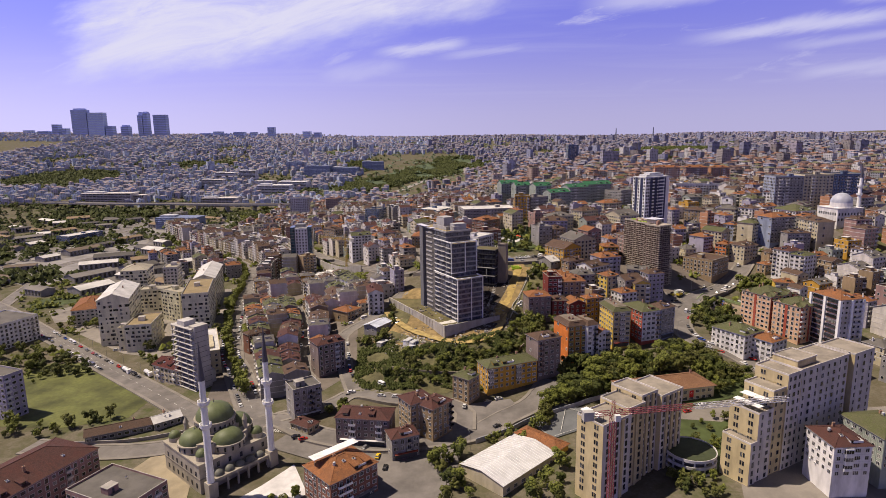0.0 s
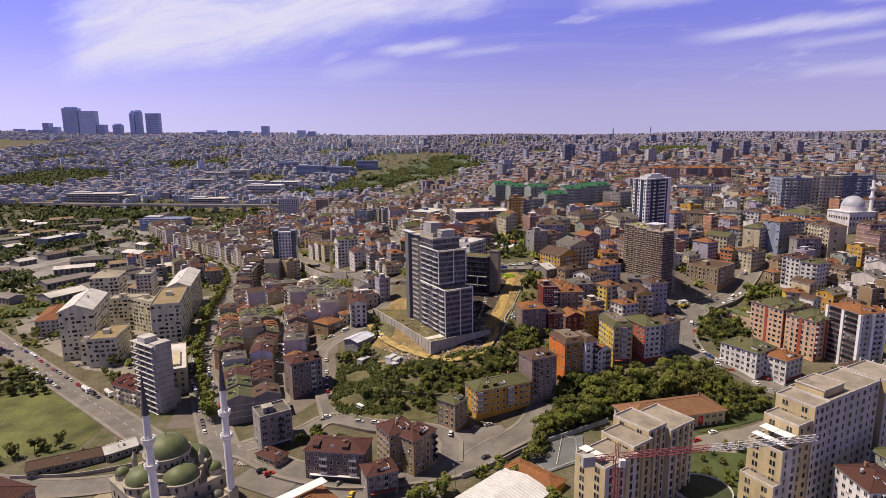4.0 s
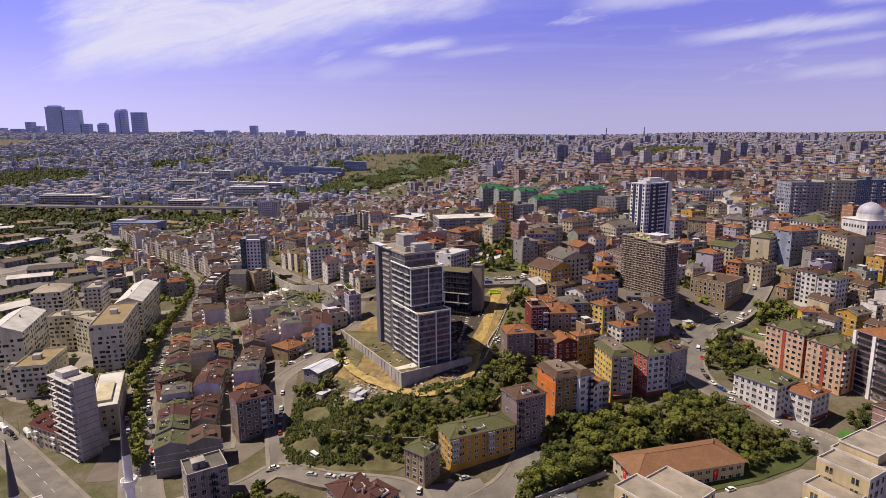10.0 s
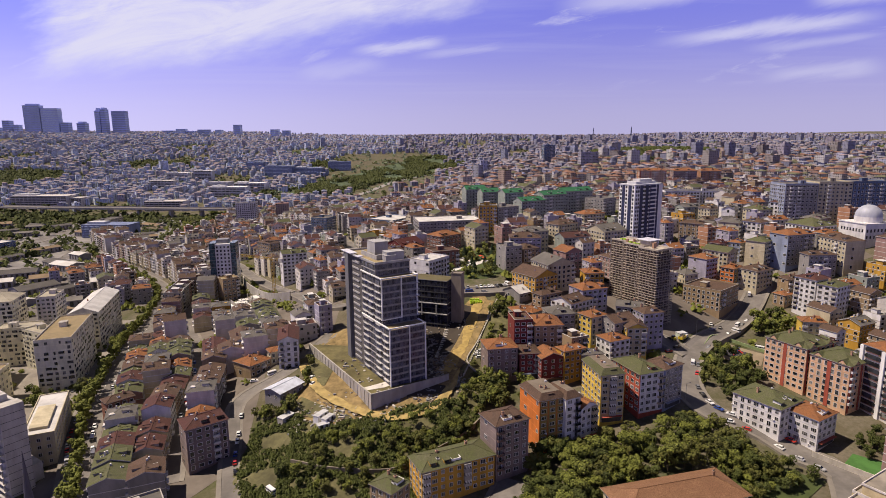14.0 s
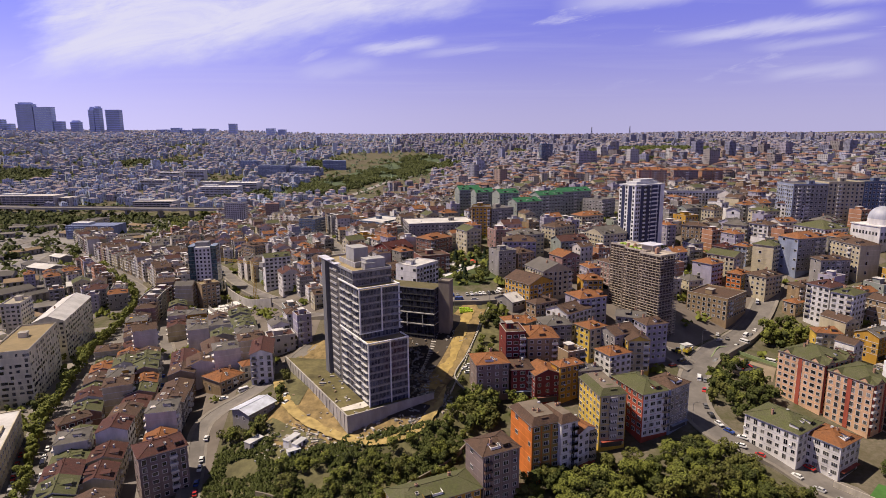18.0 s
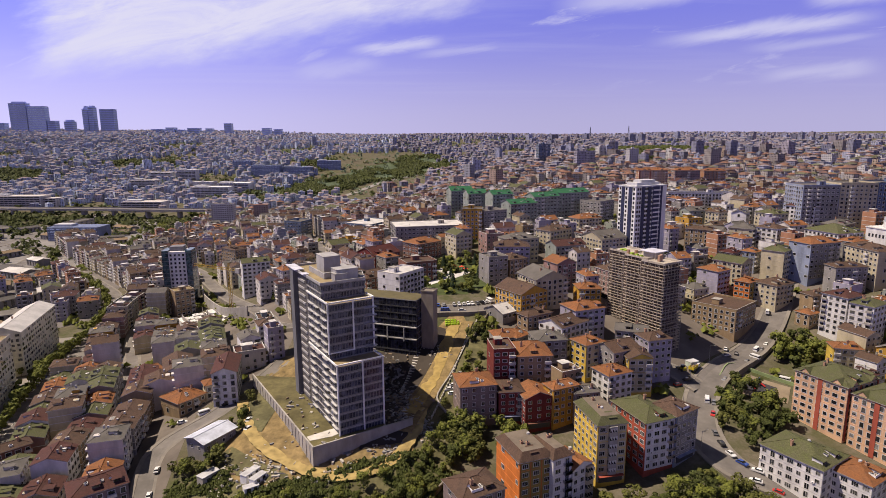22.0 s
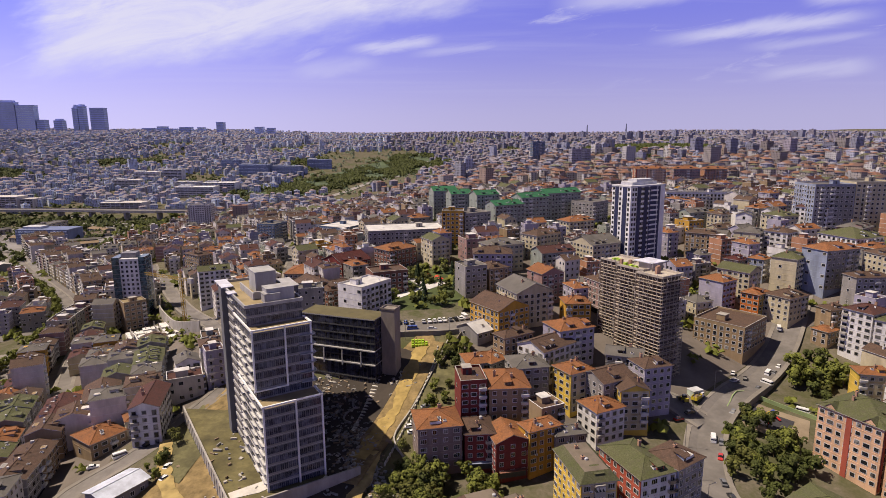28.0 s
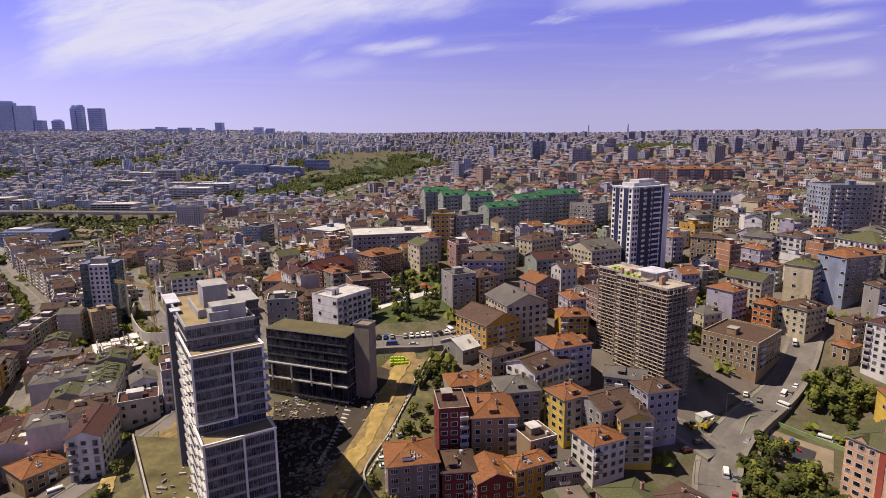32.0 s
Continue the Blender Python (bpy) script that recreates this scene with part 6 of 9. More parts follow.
house(252.0, 452.0, 24, 9.0, 8.0, 2, "hip", "tan", "terra")
house(331.0, 575.0, -4, 26.0, 24.0, 11, "flat", "blue", "grey")
house(357.5, 573.0, -4, 26.5, 24.0, 11, "flat", "cream", "grey")
house(384.5, 571.0, -4, 27.0, 24.0, 11, "flat", "bluegl", "grey")
house(328.3, 872.0, -6, 34.6, 15.0, 9, "hip", "peach", "terra")
house(371.2, 872.0, -6, 30.1, 15.0, 9, "hip", "rose", "terra")
house(405.5, 872.0, -6, 25.8, 15.0, 9, "hip", "salmon", "terra")
house(306.9, 697.0, -8, 64.4, 15.0, 5, "flat", "white", "grey")
house(305.0, 1400.0, 8, 25.0, 16.0, 14, "flat", "bluegl", "grey")
house(355.0, 1265.0, 8, 36.0, 16.0, 11, "flat", "lilac", "grey")
house(-6.8, 707.6, 54.6, 40.5, 31.5, 4, "flat", "bluegl", "white")
house(-253.5, 1050.0, 2, 32.0, 16.0, 13, "flat", "white", "grey")
house(-242.3, 300.0, 69, 10.2, 31.9, 8, "flat", "lilac", "grey")
house(-42.0, 216.1, 44, 22.1, 18.9, 4, "hip", "brick", "terra")
house(-67.5, 264.0, 57, 7.4, 11.5, 1, "hip", "cream", "maroon")
house(149.3, 207.0, 2, 14.3, 15.9, 4, "hip", "white", "maroon", base=-6.0)
house(171.6, 215.6, 7, 17.0, 21.5, 4, "hip", "green", "olive", base=-6.0)
house(-161.3, 336.6, -28, 23.9, 14.0, 3, "gable", "cream", "darkred")
house(-565.7, 912.1, 71, 60.0, 26.0, 4, "flat", "bluegl", "white")
house(-491.3, 1644.6, -10, 60.0, 30.0, 6, "flat", "white", "white")
house(-368.6, 1906.8, 65, 60.0, 30.0, 8, "flat", "bluegl", "grey")
house(-506.7, 1109.3, 82, 60.0, 20.0, 6, "flat", "cream", "grey")
house(-213.8, 405.5, 101, 30, 17, 6, "flat", "ivory", "tanroof")
house(-243.8, 430.8, 108, 47, 20.5, 11, "gable", "ivory", "white")
house(-239.0, 478.0, 12, 24, 14, 8, "flat", "ivory", "cream")
house(-217.0, 466.0, -30, 22, 12, 8, "flat", "ivory", "cream")
house(-190.5, 446.5, 106, 50, 18.5, 10, "flat", "ivory", "tanroof")
house(-269.0, 508.0, 103, 24, 21, 12, "hip", "ivory", "cream")
house(-246.0, 525.0, 103, 20, 12, 11, "flat", "pearl", "cream")
house(-210.7, 518.0, 104, 60, 17.5, 9, "gable", "ivory", "white")
house(-299.0, 483.0, 111, 42, 20, 4, "hip", "pearl", "terra")
house(-223.5, 399.0, 100, 9, 9, 5, "flat", "ivory", "cream")
house(-102.0, 449.5, 44, 10.7, 15.4, 2, "hip", "tan", "terra")
house(-55.9, 413.7, 32, 12.4, 7.5, 2, "hip", "cream", "terra")
house(-68.7, 405.5, 54, 13.7, 13.8, 2, "hip", "tan", "terra")
house(-75.6, 437.7, 24, 7.9, 9.0, 2, "hip", "rose", "terra")

# ---- ground surfaces, walls and the building site ----
def inside(x, y, pts):
    r, j = False, len(pts) - 1
    for i in range(len(pts)):
        (xi, yi), (xj, yj) = pts[i], pts[j]
        if (yi > y) != (yj > y) and x < (xj - xi) * (y - yi) / (yj - yi) + xi:
            r = not r
        j = i
    return r


def clipped(pts, x0, y0, x1, y1):
    """An outline cut down to a rectangle."""
    for axis, lim, sign in ((0, x0, 1), (0, x1, -1), (1, y0, 1), (1, y1, -1)):
        out = []
        for k, p in enumerate(pts):
            q = pts[k - 1]
            dp, dq = (p[axis] - lim) * sign, (q[axis] - lim) * sign
            if (dp >= 0) != (dq >= 0):
                f = dq / (dq - dp)
                out.append((q[0] + (p[0] - q[0]) * f, q[1] + (p[1] - q[1]) * f))
            if dp >= 0:
                out.append(p)
        pts = out
    clean = [p for k, p in enumerate(pts) if abs(p[0] - pts[k - 1][0]) + abs(p[1] - pts[k - 1][1]) > 0.02]
    area = sum(a[0] * b[1] - b[0] * a[1] for a, b in zip(clean, clean[1:] + clean[:1]))
    return clean if area > 0 else clean[::-1]


def patch(name, pts, mat, label, lift=0.1, step=2.5, cat="ground", rough=0.0):
    """A sheet laid on the ground within an outline."""
    s = Shape()
    xs, ys = [p[0] for p in pts], [p[1] for p in pts]
    q = random.Random(len(name))
    cache = {}

    def z(x, y):
        k = (round(x, 2), round(y, 2))
        if k not in cache:
            cache[k] = floor_z(x, y) + lift + q.uniform(0, rough)
        return cache[k]
    for i in range(int((max(xs) - min(xs)) / step) + 1):
        for j in range(int((max(ys) - min(ys)) / step) + 1):
            x, y = min(xs) + i * step, min(ys) + j * step
            cell = [(x, y), (x + step, y), (x + step, y + step), (x, y + step)]
            near = [inside(a, b, pts) for a, b in cell]
            if not all(near):
                cell = clipped(pts, x, y, x + step, y + step)
            if len(cell) > 2:
                s.poly([(a, b, z(a, b)) for a, b in cell])
    return tagged(new(name, s.mesh(name, [mat], True)), label, cat, kind="structure")


patch("south_paving", [(-62, 250), (-56, 238), (-62, 214), (-70, 190), (-40, 176), (-4, 190), (4, 226), (8, 252), (-20, 256)], ASPHALT, "worn grey asphalt between the houses", 0.16, 3.0, "pavement")
patch("tower_yard", [(102, 176), (116, 212), (140, 240), (160, 252), (196, 268), (216, 268), (216, 196), (170, 170)], PAVING, "pale paved yard below the apartment towers", 0.18, 3.0, "pavement")
patch("mosque_lot", [(-134, 248), (-122, 258), (-112, 246), (-104, 214), (-118, 206), (-126, 226), (-140, 232)], surface("tan paving", (0.30, 0.25, 0.17), stain=0.12, squash=(1, 1, 1)), "tan paved forecourt beside the mosque", 0.2, 2.5, "pavement")
patch("mosque_parking", [(-82, 250), (-74, 262), (-50, 254), (-58, 238)], ASPHALT, "small asphalt car park beside the mosque", 0.42, 2.5, "pavement")
patch("institute_yard", [(-300, 452), (-222, 388), (-184, 372), (-158, 420), (-178, 500), (-196, 560), (-262, 560), (-292, 520)], PAVING, "grey paved yard round the institute", 0.16, 4.0, "pavement")
patch("depot_yard", [(-330, 560), (-420, 640), (-420, 800), (-300, 800), (-240, 700), (-215, 600), (-262, 556)], surface("yard asphalt", (0.15, 0.135, 0.125), stain=0.05, grain=0.5, squash=(1, 1, 1)), "broad grey yard between the depots", 0.16, 6.0, "pavement")
patch("slope_grass", [(-56, 300), (-30, 292), (0, 292), (30, 312), (50, 318), (54, 352), (40, 356), (22, 340), (-4, 332), (-30, 344), (-48, 352), (-54, 330)], surface("rough grass", (0.10, 0.092, 0.042), stain=0.12, grain=0.5, dark=0.55, light=1.6, squash=(1, 1, 1), bump=0.6), "rough grass and weeds on the slope", 0.12, 2.5, "grass", 0.2)
patch("ramp_bank", [(40, 346), (40, 370), (50, 394), (60, 420), (66, 448), (76, 448), (74, 412), (66, 386), (58, 352)], MATS["rough grass"], "weedy bank beside the dirt ramp", 0.3, 2.5, "grass", 0.25)
patch("valley_asphalt", [(-420, 600), (-600, 700), (-620, 1000), (-610, 1240), (-420, 1240), (-360, 1000), (-330, 820), (-420, 800)], surface("pale yard", (0.23, 0.215, 0.205), stain=0.03, grain=0.2, dark=0.5, squash=(1, 1, 1)), "broad pale yards and parking in the valley", 0.12, 9.0, "pavement")
patch("site_ground", [(-46, 352), (-30, 345), (-4, 334), (22, 342), (36, 352), (40, 376), (52, 404), (64, 440), (62, 450), (56, 450), (44, 432), (30, 420), (8, 426), (-30, 440), (-44, 408), (-34, 372)], DIRT, "bare ochre earth of the building site", 0.14, 2.0, "earth", 0.25)
# yard earth set far darker than the ochre site ground
patch("site_yard", [(16, 352), (34, 356), (36, 376), (44, 404), (54, 436), (46, 440), (32, 424), (8, 428), (14, 395)], surface("dark yard earth", (0.048, 0.038, 0.030), stain=0.12, grain=0.6, squash=(1, 1, 1), bump=0.6), "dark brown earth beside the tower", 0.45, 2.0, "earth", 0.3)
patch("field", [(-268, 372), (-262, 300), (-232, 284), (-196, 280), (-166, 288), (-164, 310), (-178, 330), (-205, 350), (-236, 374)], surface("meadow", (0.092, 0.099, 0.028), stain=0.05, grain=0.5, dark=0.45, light=1.55, squash=(1, 1, 1), bump=0.4), "dry meadow with patches of green grass", 0.12, 4.0, "field")
patch("lawn_strip", [(-392, 540), (-372, 580), (-340, 545), (-366, 508)], LAWN, "mown green lawn", 0.12, 4.0, "lawn")
patch("forecourt", [(-352, 508), (-322, 470), (-296, 478), (-330, 530)], PAVING, "pale paved forecourt", 0.14, 3.0, "pavement")
patch("hill_meadow", [(-495, 2360), (-440, 2330), (-370, 2380), (-350, 2450), (-380, 2520), (-460, 2540), (-500, 2450)], LAWN, "bare green meadow on the far slope", 0.6, 25.0, "meadow")
patch("valley_grass", [(-330, 1450), (-230, 1420), (-110, 1600), (20, 1800), (120, 2010), (130, 2220), (20, 2250), (-80, 2080), (-210, 1800)], surface("far grass", (0.072, 0.098, 0.048), stain=0.02, grain=0.2, dark=0.6, light=1.3, squash=(1, 1, 1)), "green grass along the far valley", 0.6, 25.0, "meadow")
patch("park_lawn", [(34, 486), (40, 545), (84, 545), (92, 500), (66, 476), (46, 476)], LAWN, "green park lawn", 0.12, 2.5, "lawn")
patch("house_yard", [(50, 386), (54, 408), (72, 416), (70, 400), (64, 386)], PAVING, "worn paved yard with parked cars", 0.2, 2.0, "pavement")
patch("crossing", [(-30, 242), (-34, 258), (-6, 262), (12, 284), (34, 288), (40, 274), (20, 256), (4, 246)], ASPHALT, "broad worn asphalt crossing", 0.32, 2.5, "road")
patch("sports_court", [(46, 250), (40, 262), (58, 282), (70, 276), (66, 258)], surface("court", (0.13, 0.135, 0.14), stain=0.1, squash=(1, 1, 1)), "grey sports court with painted lines", 0.5, 2.0, "court")
patch("tower_green", [(88, 236), (110, 262), (140, 262), (150, 246), (120, 226), (104, 214)], LAWN, "lawn beside the apartment towers", 0.2, 2.5, "lawn")
patch("football_pitch", [(189, 306), (197, 312), (206, 304), (196, 295)], surface("green turf", (0.06, 0.15, 0.035), stain=0.2, squash=(1, 1, 1)), "small green artificial turf pitch", 0.5, 2.0, "pitch")
patch("school_slope", [(118, 280), (130, 296), (150, 306), (164, 306), (176, 297), (163, 288), (141, 279), (122, 274)], LAWN, "grassy slope beside the school", 0.2, 2.5, "grass", 0.2)
patch("school_yard", [(110, 262), (120, 272), (142, 277), (162, 286), (174, 284), (150, 268), (130, 258)], PAVING, "paved school yard", 0.25, 2.5, "pavement")
patch("playground_ground", [(176, 398), (190, 412), (210, 398), (200, 384), (186, 388)], surface("sand", (0.27, 0.215, 0.15), stain=0.1, squash=(1, 1, 1)), "sandy playground surface", 0.2, 2.0, "playground")
patch("play_mat", [(184, 396), (191, 406), (203, 397), (195, 388)], surface("rubber mat", (0.05, 0.048, 0.055), stain=0.2, squash=(1, 1, 1)), "dark rubber play surface", 0.32, 1.2, "playground")
patch("mosque_court", [(-76, 222), (-92, 204), (-76, 190), (-56, 216), (-66, 236)], surface("white paving", (0.58, 0.56, 0.55), stain=0.15, squash=(1, 1, 1)), "white paved mosque courtyard", 0.2, 2.0, "pavement")
patch("town_paving", [(-130, 300), (-170, 480), (-150, 560), (-30, 560), (-30, 440), (-60, 400), (-52, 330), (-70, 300)], surface("yard ground", (0.145, 0.123, 0.105), stain=0.08, grain=0.5, squash=(1, 1, 1)), "dusty paved yards between the houses", 0.1, 5.0, "pavement")
patch("town_ground", [(70, 380), (100, 370), (150, 392), (230, 460), (330, 480), (330, 640), (100, 640), (95, 480), (72, 430)], surface("yard ground", (0.145, 0.123, 0.105), stain=0.08, grain=0.5, squash=(1, 1, 1)), "dusty paved yards between the houses", 0.1, 5.0, "pavement")
patch("site_weeds", [(-44, 408), (-34, 374), (-24, 368), (-22, 384), (-30, 412), (-38, 432)], MATS["rough grass"], "weeds and grass beside the podium", 0.3, 2.0, "grass", 0.3)
patch("site_verge", [(-44, 352), (-28, 346), (-12, 338), (-8, 342), (-22, 352), (-34, 362)], MATS["rough grass"], "weedy verge of the building site", 0.32, 2.0, "grass", 0.3)
patch("front_verge", [(12, 340), (24, 344), (36, 350), (34, 354), (22, 348), (10, 343)], MATS["rough grass"], "weedy strip below the podium wall", 0.32, 2.0, "grass", 0.3)
road("road_ramp", [(30, 362), (37, 380), (46, 401), (55, 424), (62, 443)], 7, DIRT, "rutted ochre dirt ramp", 0.5, False)
road("road_valley", [(-540, 640), (-565, 740), (-571, 811), (-565, 892), (-559, 1047), (-571, 1203), (-584, 1344)], 22, ASPHALT, "wide valley road", 0.4, True)
road("road_loop", [(-407, 524), (-440, 610), (-478, 727), (-437, 842), (-480, 960), (-562, 1014)], 10, ASPHALT, "service road through the depots", 0.3)
road("road_hill", [(-250, 1240), (-120, 1420), (-40, 1640), (60, 1850), (90, 2100)], 14, surface("pale road", (0.27, 0.25, 0.235)), "pale road up the green valley", 0.8)
ROADS.extend([(a, b, 6) for a, b in ((-60, 470), (-90, 520))])


def wall_run(name, pts, h, t, mat, label, down=4.0, step=4.0, cat="wall"):
    line = along(pts, step)
    ob = thing(name, 0, 0, 0, 0, label, cat, kind="structure")
    for a, b in zip(line[:-1], line[1:]):
        d = b - a
        s = Shape()
        z0, z1 = floor_z(a.x, a.y), floor_z(b.x, b.y)
        n = Vector((-d.y, d.x)).normalized() * t / 2
        lo = [(a.x - n.x, a.y - n.y, z0 - down), (b.x - n.x, b.y - n.y, z1 - down), (b.x + n.x, b.y + n.y, z1 - down), (a.x + n.x, a.y + n.y, z0 - down)]
        hi = [(x, y, z + down + h) for x, y, z in lo]
        for i in range(4):
            j = (i + 1) % 4
            s.poly([lo[i], lo[j], hi[j], hi[i]])
        s.poly(hi)
        wpart("wall_panel", s, [mat], ob)
    return ob


OLDWALL = surface("old stone wall", (0.21, 0.18, 0.145), stain=0.4)
wall_run("slope_wall", [(-30, 318), (-14, 311), (10, 309), (26, 318), (40, 328), (48, 338)], 2.2, 0.5, OLDWALL, "weathered stone retaining wall on the slope")
wall_run("street_wall", [(14, 251), (30, 260), (42, 268), (62, 276.5), (84, 286)], 2.4, 0.4, surface("painted wall", (0.30, 0.30, 0.33), stain=0.4), "grey school boundary wall")
wall_run("ramp_wall", [(52, 372), (46, 385), (54, 404), (62, 424), (70, 446)], 1.2, 0.5, surface("wall concrete", (0.37, 0.345, 0.31)), "low wall along the dirt ramp")
wall_run("garden_wall", [(64, 424), (70, 436), (76, 450)], 2.0, 0.4, OLDWALL, "weathered garden wall")
wall_run("upper_wall", [(32, 449), (50, 449.5), (70, 449.5)], 1.6, 0.5, surface("wall concrete", (0.37, 0.345, 0.31)), "low concrete wall along the upper street", 6)
wall_run("play_wall", [(178, 402), (192, 415), (212, 400), (216, 394)], 1.6, 0.4, surface("green wall paint", (0.25, 0.32, 0.15), stain=0.4), "pale green wall round the playground")
wall_run("pit_wall", [(-140, 632), (-126, 598), (-104, 562), (-92, 548), (-76, 536)], 7.0, 0.8, surface("wall concrete", (0.37, 0.345, 0.31)), "tall curved concrete retaining wall", 8)
wall_run("pitch_wall", [(180, 312), (187, 304), (196, 293.5), (206, 288)], 2.6, 0.35, surface("cream wall", (0.46, 0.42, 0.35), stain=0.4), "cream boundary wall beside the pitch")
wall_run("depot_wall", [(-180, 262), (-152, 262), (-128, 268)], 1.8, 0.4, CONCRETE, "grey depot wall along the street")


PODIUM_TOP = [(0.5, 345.6), (26.5, 360.6), (15.5, 379.7), (-8.7, 409.6), (-39, 414)]


def debris():
    """Rubble, blocks and planks strewn over the site."""
    q = random.Random(5)
    s = Shape()
    for cx, cy, r, n in ((-14, 342, 9, 70), (-32, 346, 8, 60), (2, 338, 9, 45), (26, 352, 7, 60), (32, 372, 8, 140), (31, 388, 11, 260), (22, 410, 13, 260), (38, 366, 7, 90), (14, 422, 8, 70), (-14, 380, 12, 22), (-6, 362, 9, 14), (10, 350, 8, 16), (48, 420, 6, 50), (-20, 350, 8, 60), (40, 362, 6, 30)):
        for _ in range(n):
            x, y = cx + q.gauss(0, r * 0.5), cy + q.gauss(0, r * 0.5)
            z = 6.3 if inside(x, y, PODIUM_TOP) else floor_z(x, y) + 0.4
            a, b, c = q.uniform(0.2, 1.1) * q.choice([0.5, 0.8, 1.0, 1.5]), q.uniform(0.12, 0.6), q.uniform(0.1, 0.6)
            t = q.uniform(0, 3.14)
            pts = []
            for dz in (-0.6, c):
                for px, py in ((-a, -b), (a, -b), (a * 0.9, b), (-a, b * 0.8)):
                    pts.append((x + px * math.cos(t) - py * math.sin(t), y + px * math.sin(t) + py * math.cos(t), z + dz + q.uniform(-0.1, 0.1)))
            k = q.choice([0, 0, 1, 2] if cx < 12 or cy < 345 else [0, 1, 1, 2, 2, 2])
            for f in ((0, 1, 5, 4), (1, 2, 6, 5), (2, 3, 7, 6), (3, 0, 4, 7), (4, 5, 6, 7)):
                s.poly([pts[i] for i in f], k)
    me = s.mesh("rubble", [surface("rubble pale", (0.45, 0.42, 0.37)), surface("rubble brown", (0.24, 0.18, 0.12)), surface("rubble grey", (0.27, 0.26, 0.25))])
    tagged(new("rubble", me), "scattered concrete rubble and broken blocks", "rubble", kind="stuff")


debris()


def cabin_block(x, y, rot, w, d, h, label, mat=WHITE):
    ob = thing("site_cabin", x, y, floor_z(x, y), rot, label, "site cabin", "site cabins")
    s = Shape()
    s.box(-w / 2, w / 2, -d / 2, d / 2, -1, h)
    wpart("body", s, [mat], ob)
    s = Shape()
    s.box(-w / 2 - 0.15, w / 2 + 0.15, -d / 2 - 0.15, d / 2 + 0.15, h, h + 0.18)
    wpart("roof", s, [surface("cabin roof", (0.48, 0.48, 0.49))], ob)
    part("window", WIN[0], ob, (-w * 0.2, -d / 2, 0.9))
    part("door", WIN_DARK[1], ob, (w * 0.25, -d / 2, 0.25))


cabin_block(-22, 344, 60, 7, 2.8, 2.6, "white metal site cabin on bare earth")
cabin_block(-18.5, 341, 60, 6, 2.6, 2.6, "white metal site cabin on bare earth")
cabin_block(-20, 337, 30, 5, 2.6, 2.4, "white metal site cabin on bare earth")
cabin_block(-38, 347, 55, 7, 3.5, 3.0, "grey site hut beside the shed", CONCRETE)
cabin_block(168, 409, 20, 5, 3.5, 2.8, "small pale green kiosk by the road", surface("pale green sheet", (0.45, 0.50, 0.42)))


def stairs():
    ob = thing("garden_steps", 0, 0, 0, 0, "broken pale concrete steps up the slope", "steps", kind="structure")
    for i in range(26):
        t = i / 25
        x, y = 31 + 10.5 * t, 394 + 42 * t
        s = Shape()
        s.box(-1.3, 1.3, -0.85, 0.85, -1.6, 0.3)
        wpart("step", s, [surface("fresh concrete", (0.55, 0.52, 0.47), stain=0.2, squash=(1, 1, 1))], ob, (x, y, floor_z(x, y) + 0.3), turn=-0.25)
    for i in range(7):
        a = 1.6 + i * 0.42
        s = Shape()
        s.box(-1.4, 1.4, -0.2, 0.2, -2, 1.4)
        x, y = 30.5 + 4.5 * math.cos(a), 404 + 4.5 * math.sin(a)
        wpart("low_wall", s, [CONCRETE], ob, (x, y, floor_z(x, y)), turn=a + 1.57)


stairs()
for _i in range(14):
    _x, _y = 53 + (_i % 5) * 1.5, 439.5 + (_i // 5) * 1.8
    _o = thing("pallet_stack", _x, _y, floor_z(_x, _y) + 0.3, 12, "stack wrapped in bright lime green plastic", "pallet", "wrapped pallets")
    _sh = Shape()
    _sh.box(-0.55, 0.55, -0.55, 0.55, 0.15, 1.3)
    wpart("wrapped_load", _sh, [surface("lime wrap", (0.40, 0.58, 0.03), rough=0.4)], _o)
    _sh = Shape()
    _sh.box(-0.6, 0.6, -0.6, 0.6, -0.3, 0.14)
    wpart("pallet", _sh, [TRUNK], _o)


def pit():
    ob = thing("foundation_pit", -109, 551, floor_z(-109, 551) - 0.5, 32, "white concrete foundations of a building site", "foundations", kind="structure")
    q = random.Random(4)
    lime = surface("lime concrete", (0.66, 0.64, 0.62), stain=0.4)
    for i in range(6):
        for j in range(7):
            if q.random() < 0.2:
                continue
            s = Shape()
            s.box(-2.2, 2.2, -2.7, 2.7, -6, q.uniform(0.8, 2.6) + max(0, i - 2) * 0.9)
            wpart("footing", s, [lime], ob, (i * 5.0 - 13, j * 6.2 - 19, 0))
    for i in range(4):
        s = Shape()
        s.box(-0.2, 0.2, -9, 9, -4, q.uniform(3.4, 5.2))
        wpart("bare_wall", s, [CONCRETE], ob, (-13 + i * 7.5, q.uniform(-9, 9), 0))
    for i in range(24):
        s = Shape()
        s.box(-0.25, 0.25, -0.25, 0.25, 0, q.uniform(3, 6.5))
        wpart("column_stub", s, [CONCRETE], ob, (q.uniform(-15, 15), q.uniform(-20, 20), 0))
    s = Shape()
    s.box(-15, 15, -0.3, 0.3, -8, 1.6)
    wpart("front_wall", s, [CONCRETE], ob, (0, -23, 0))


pit()


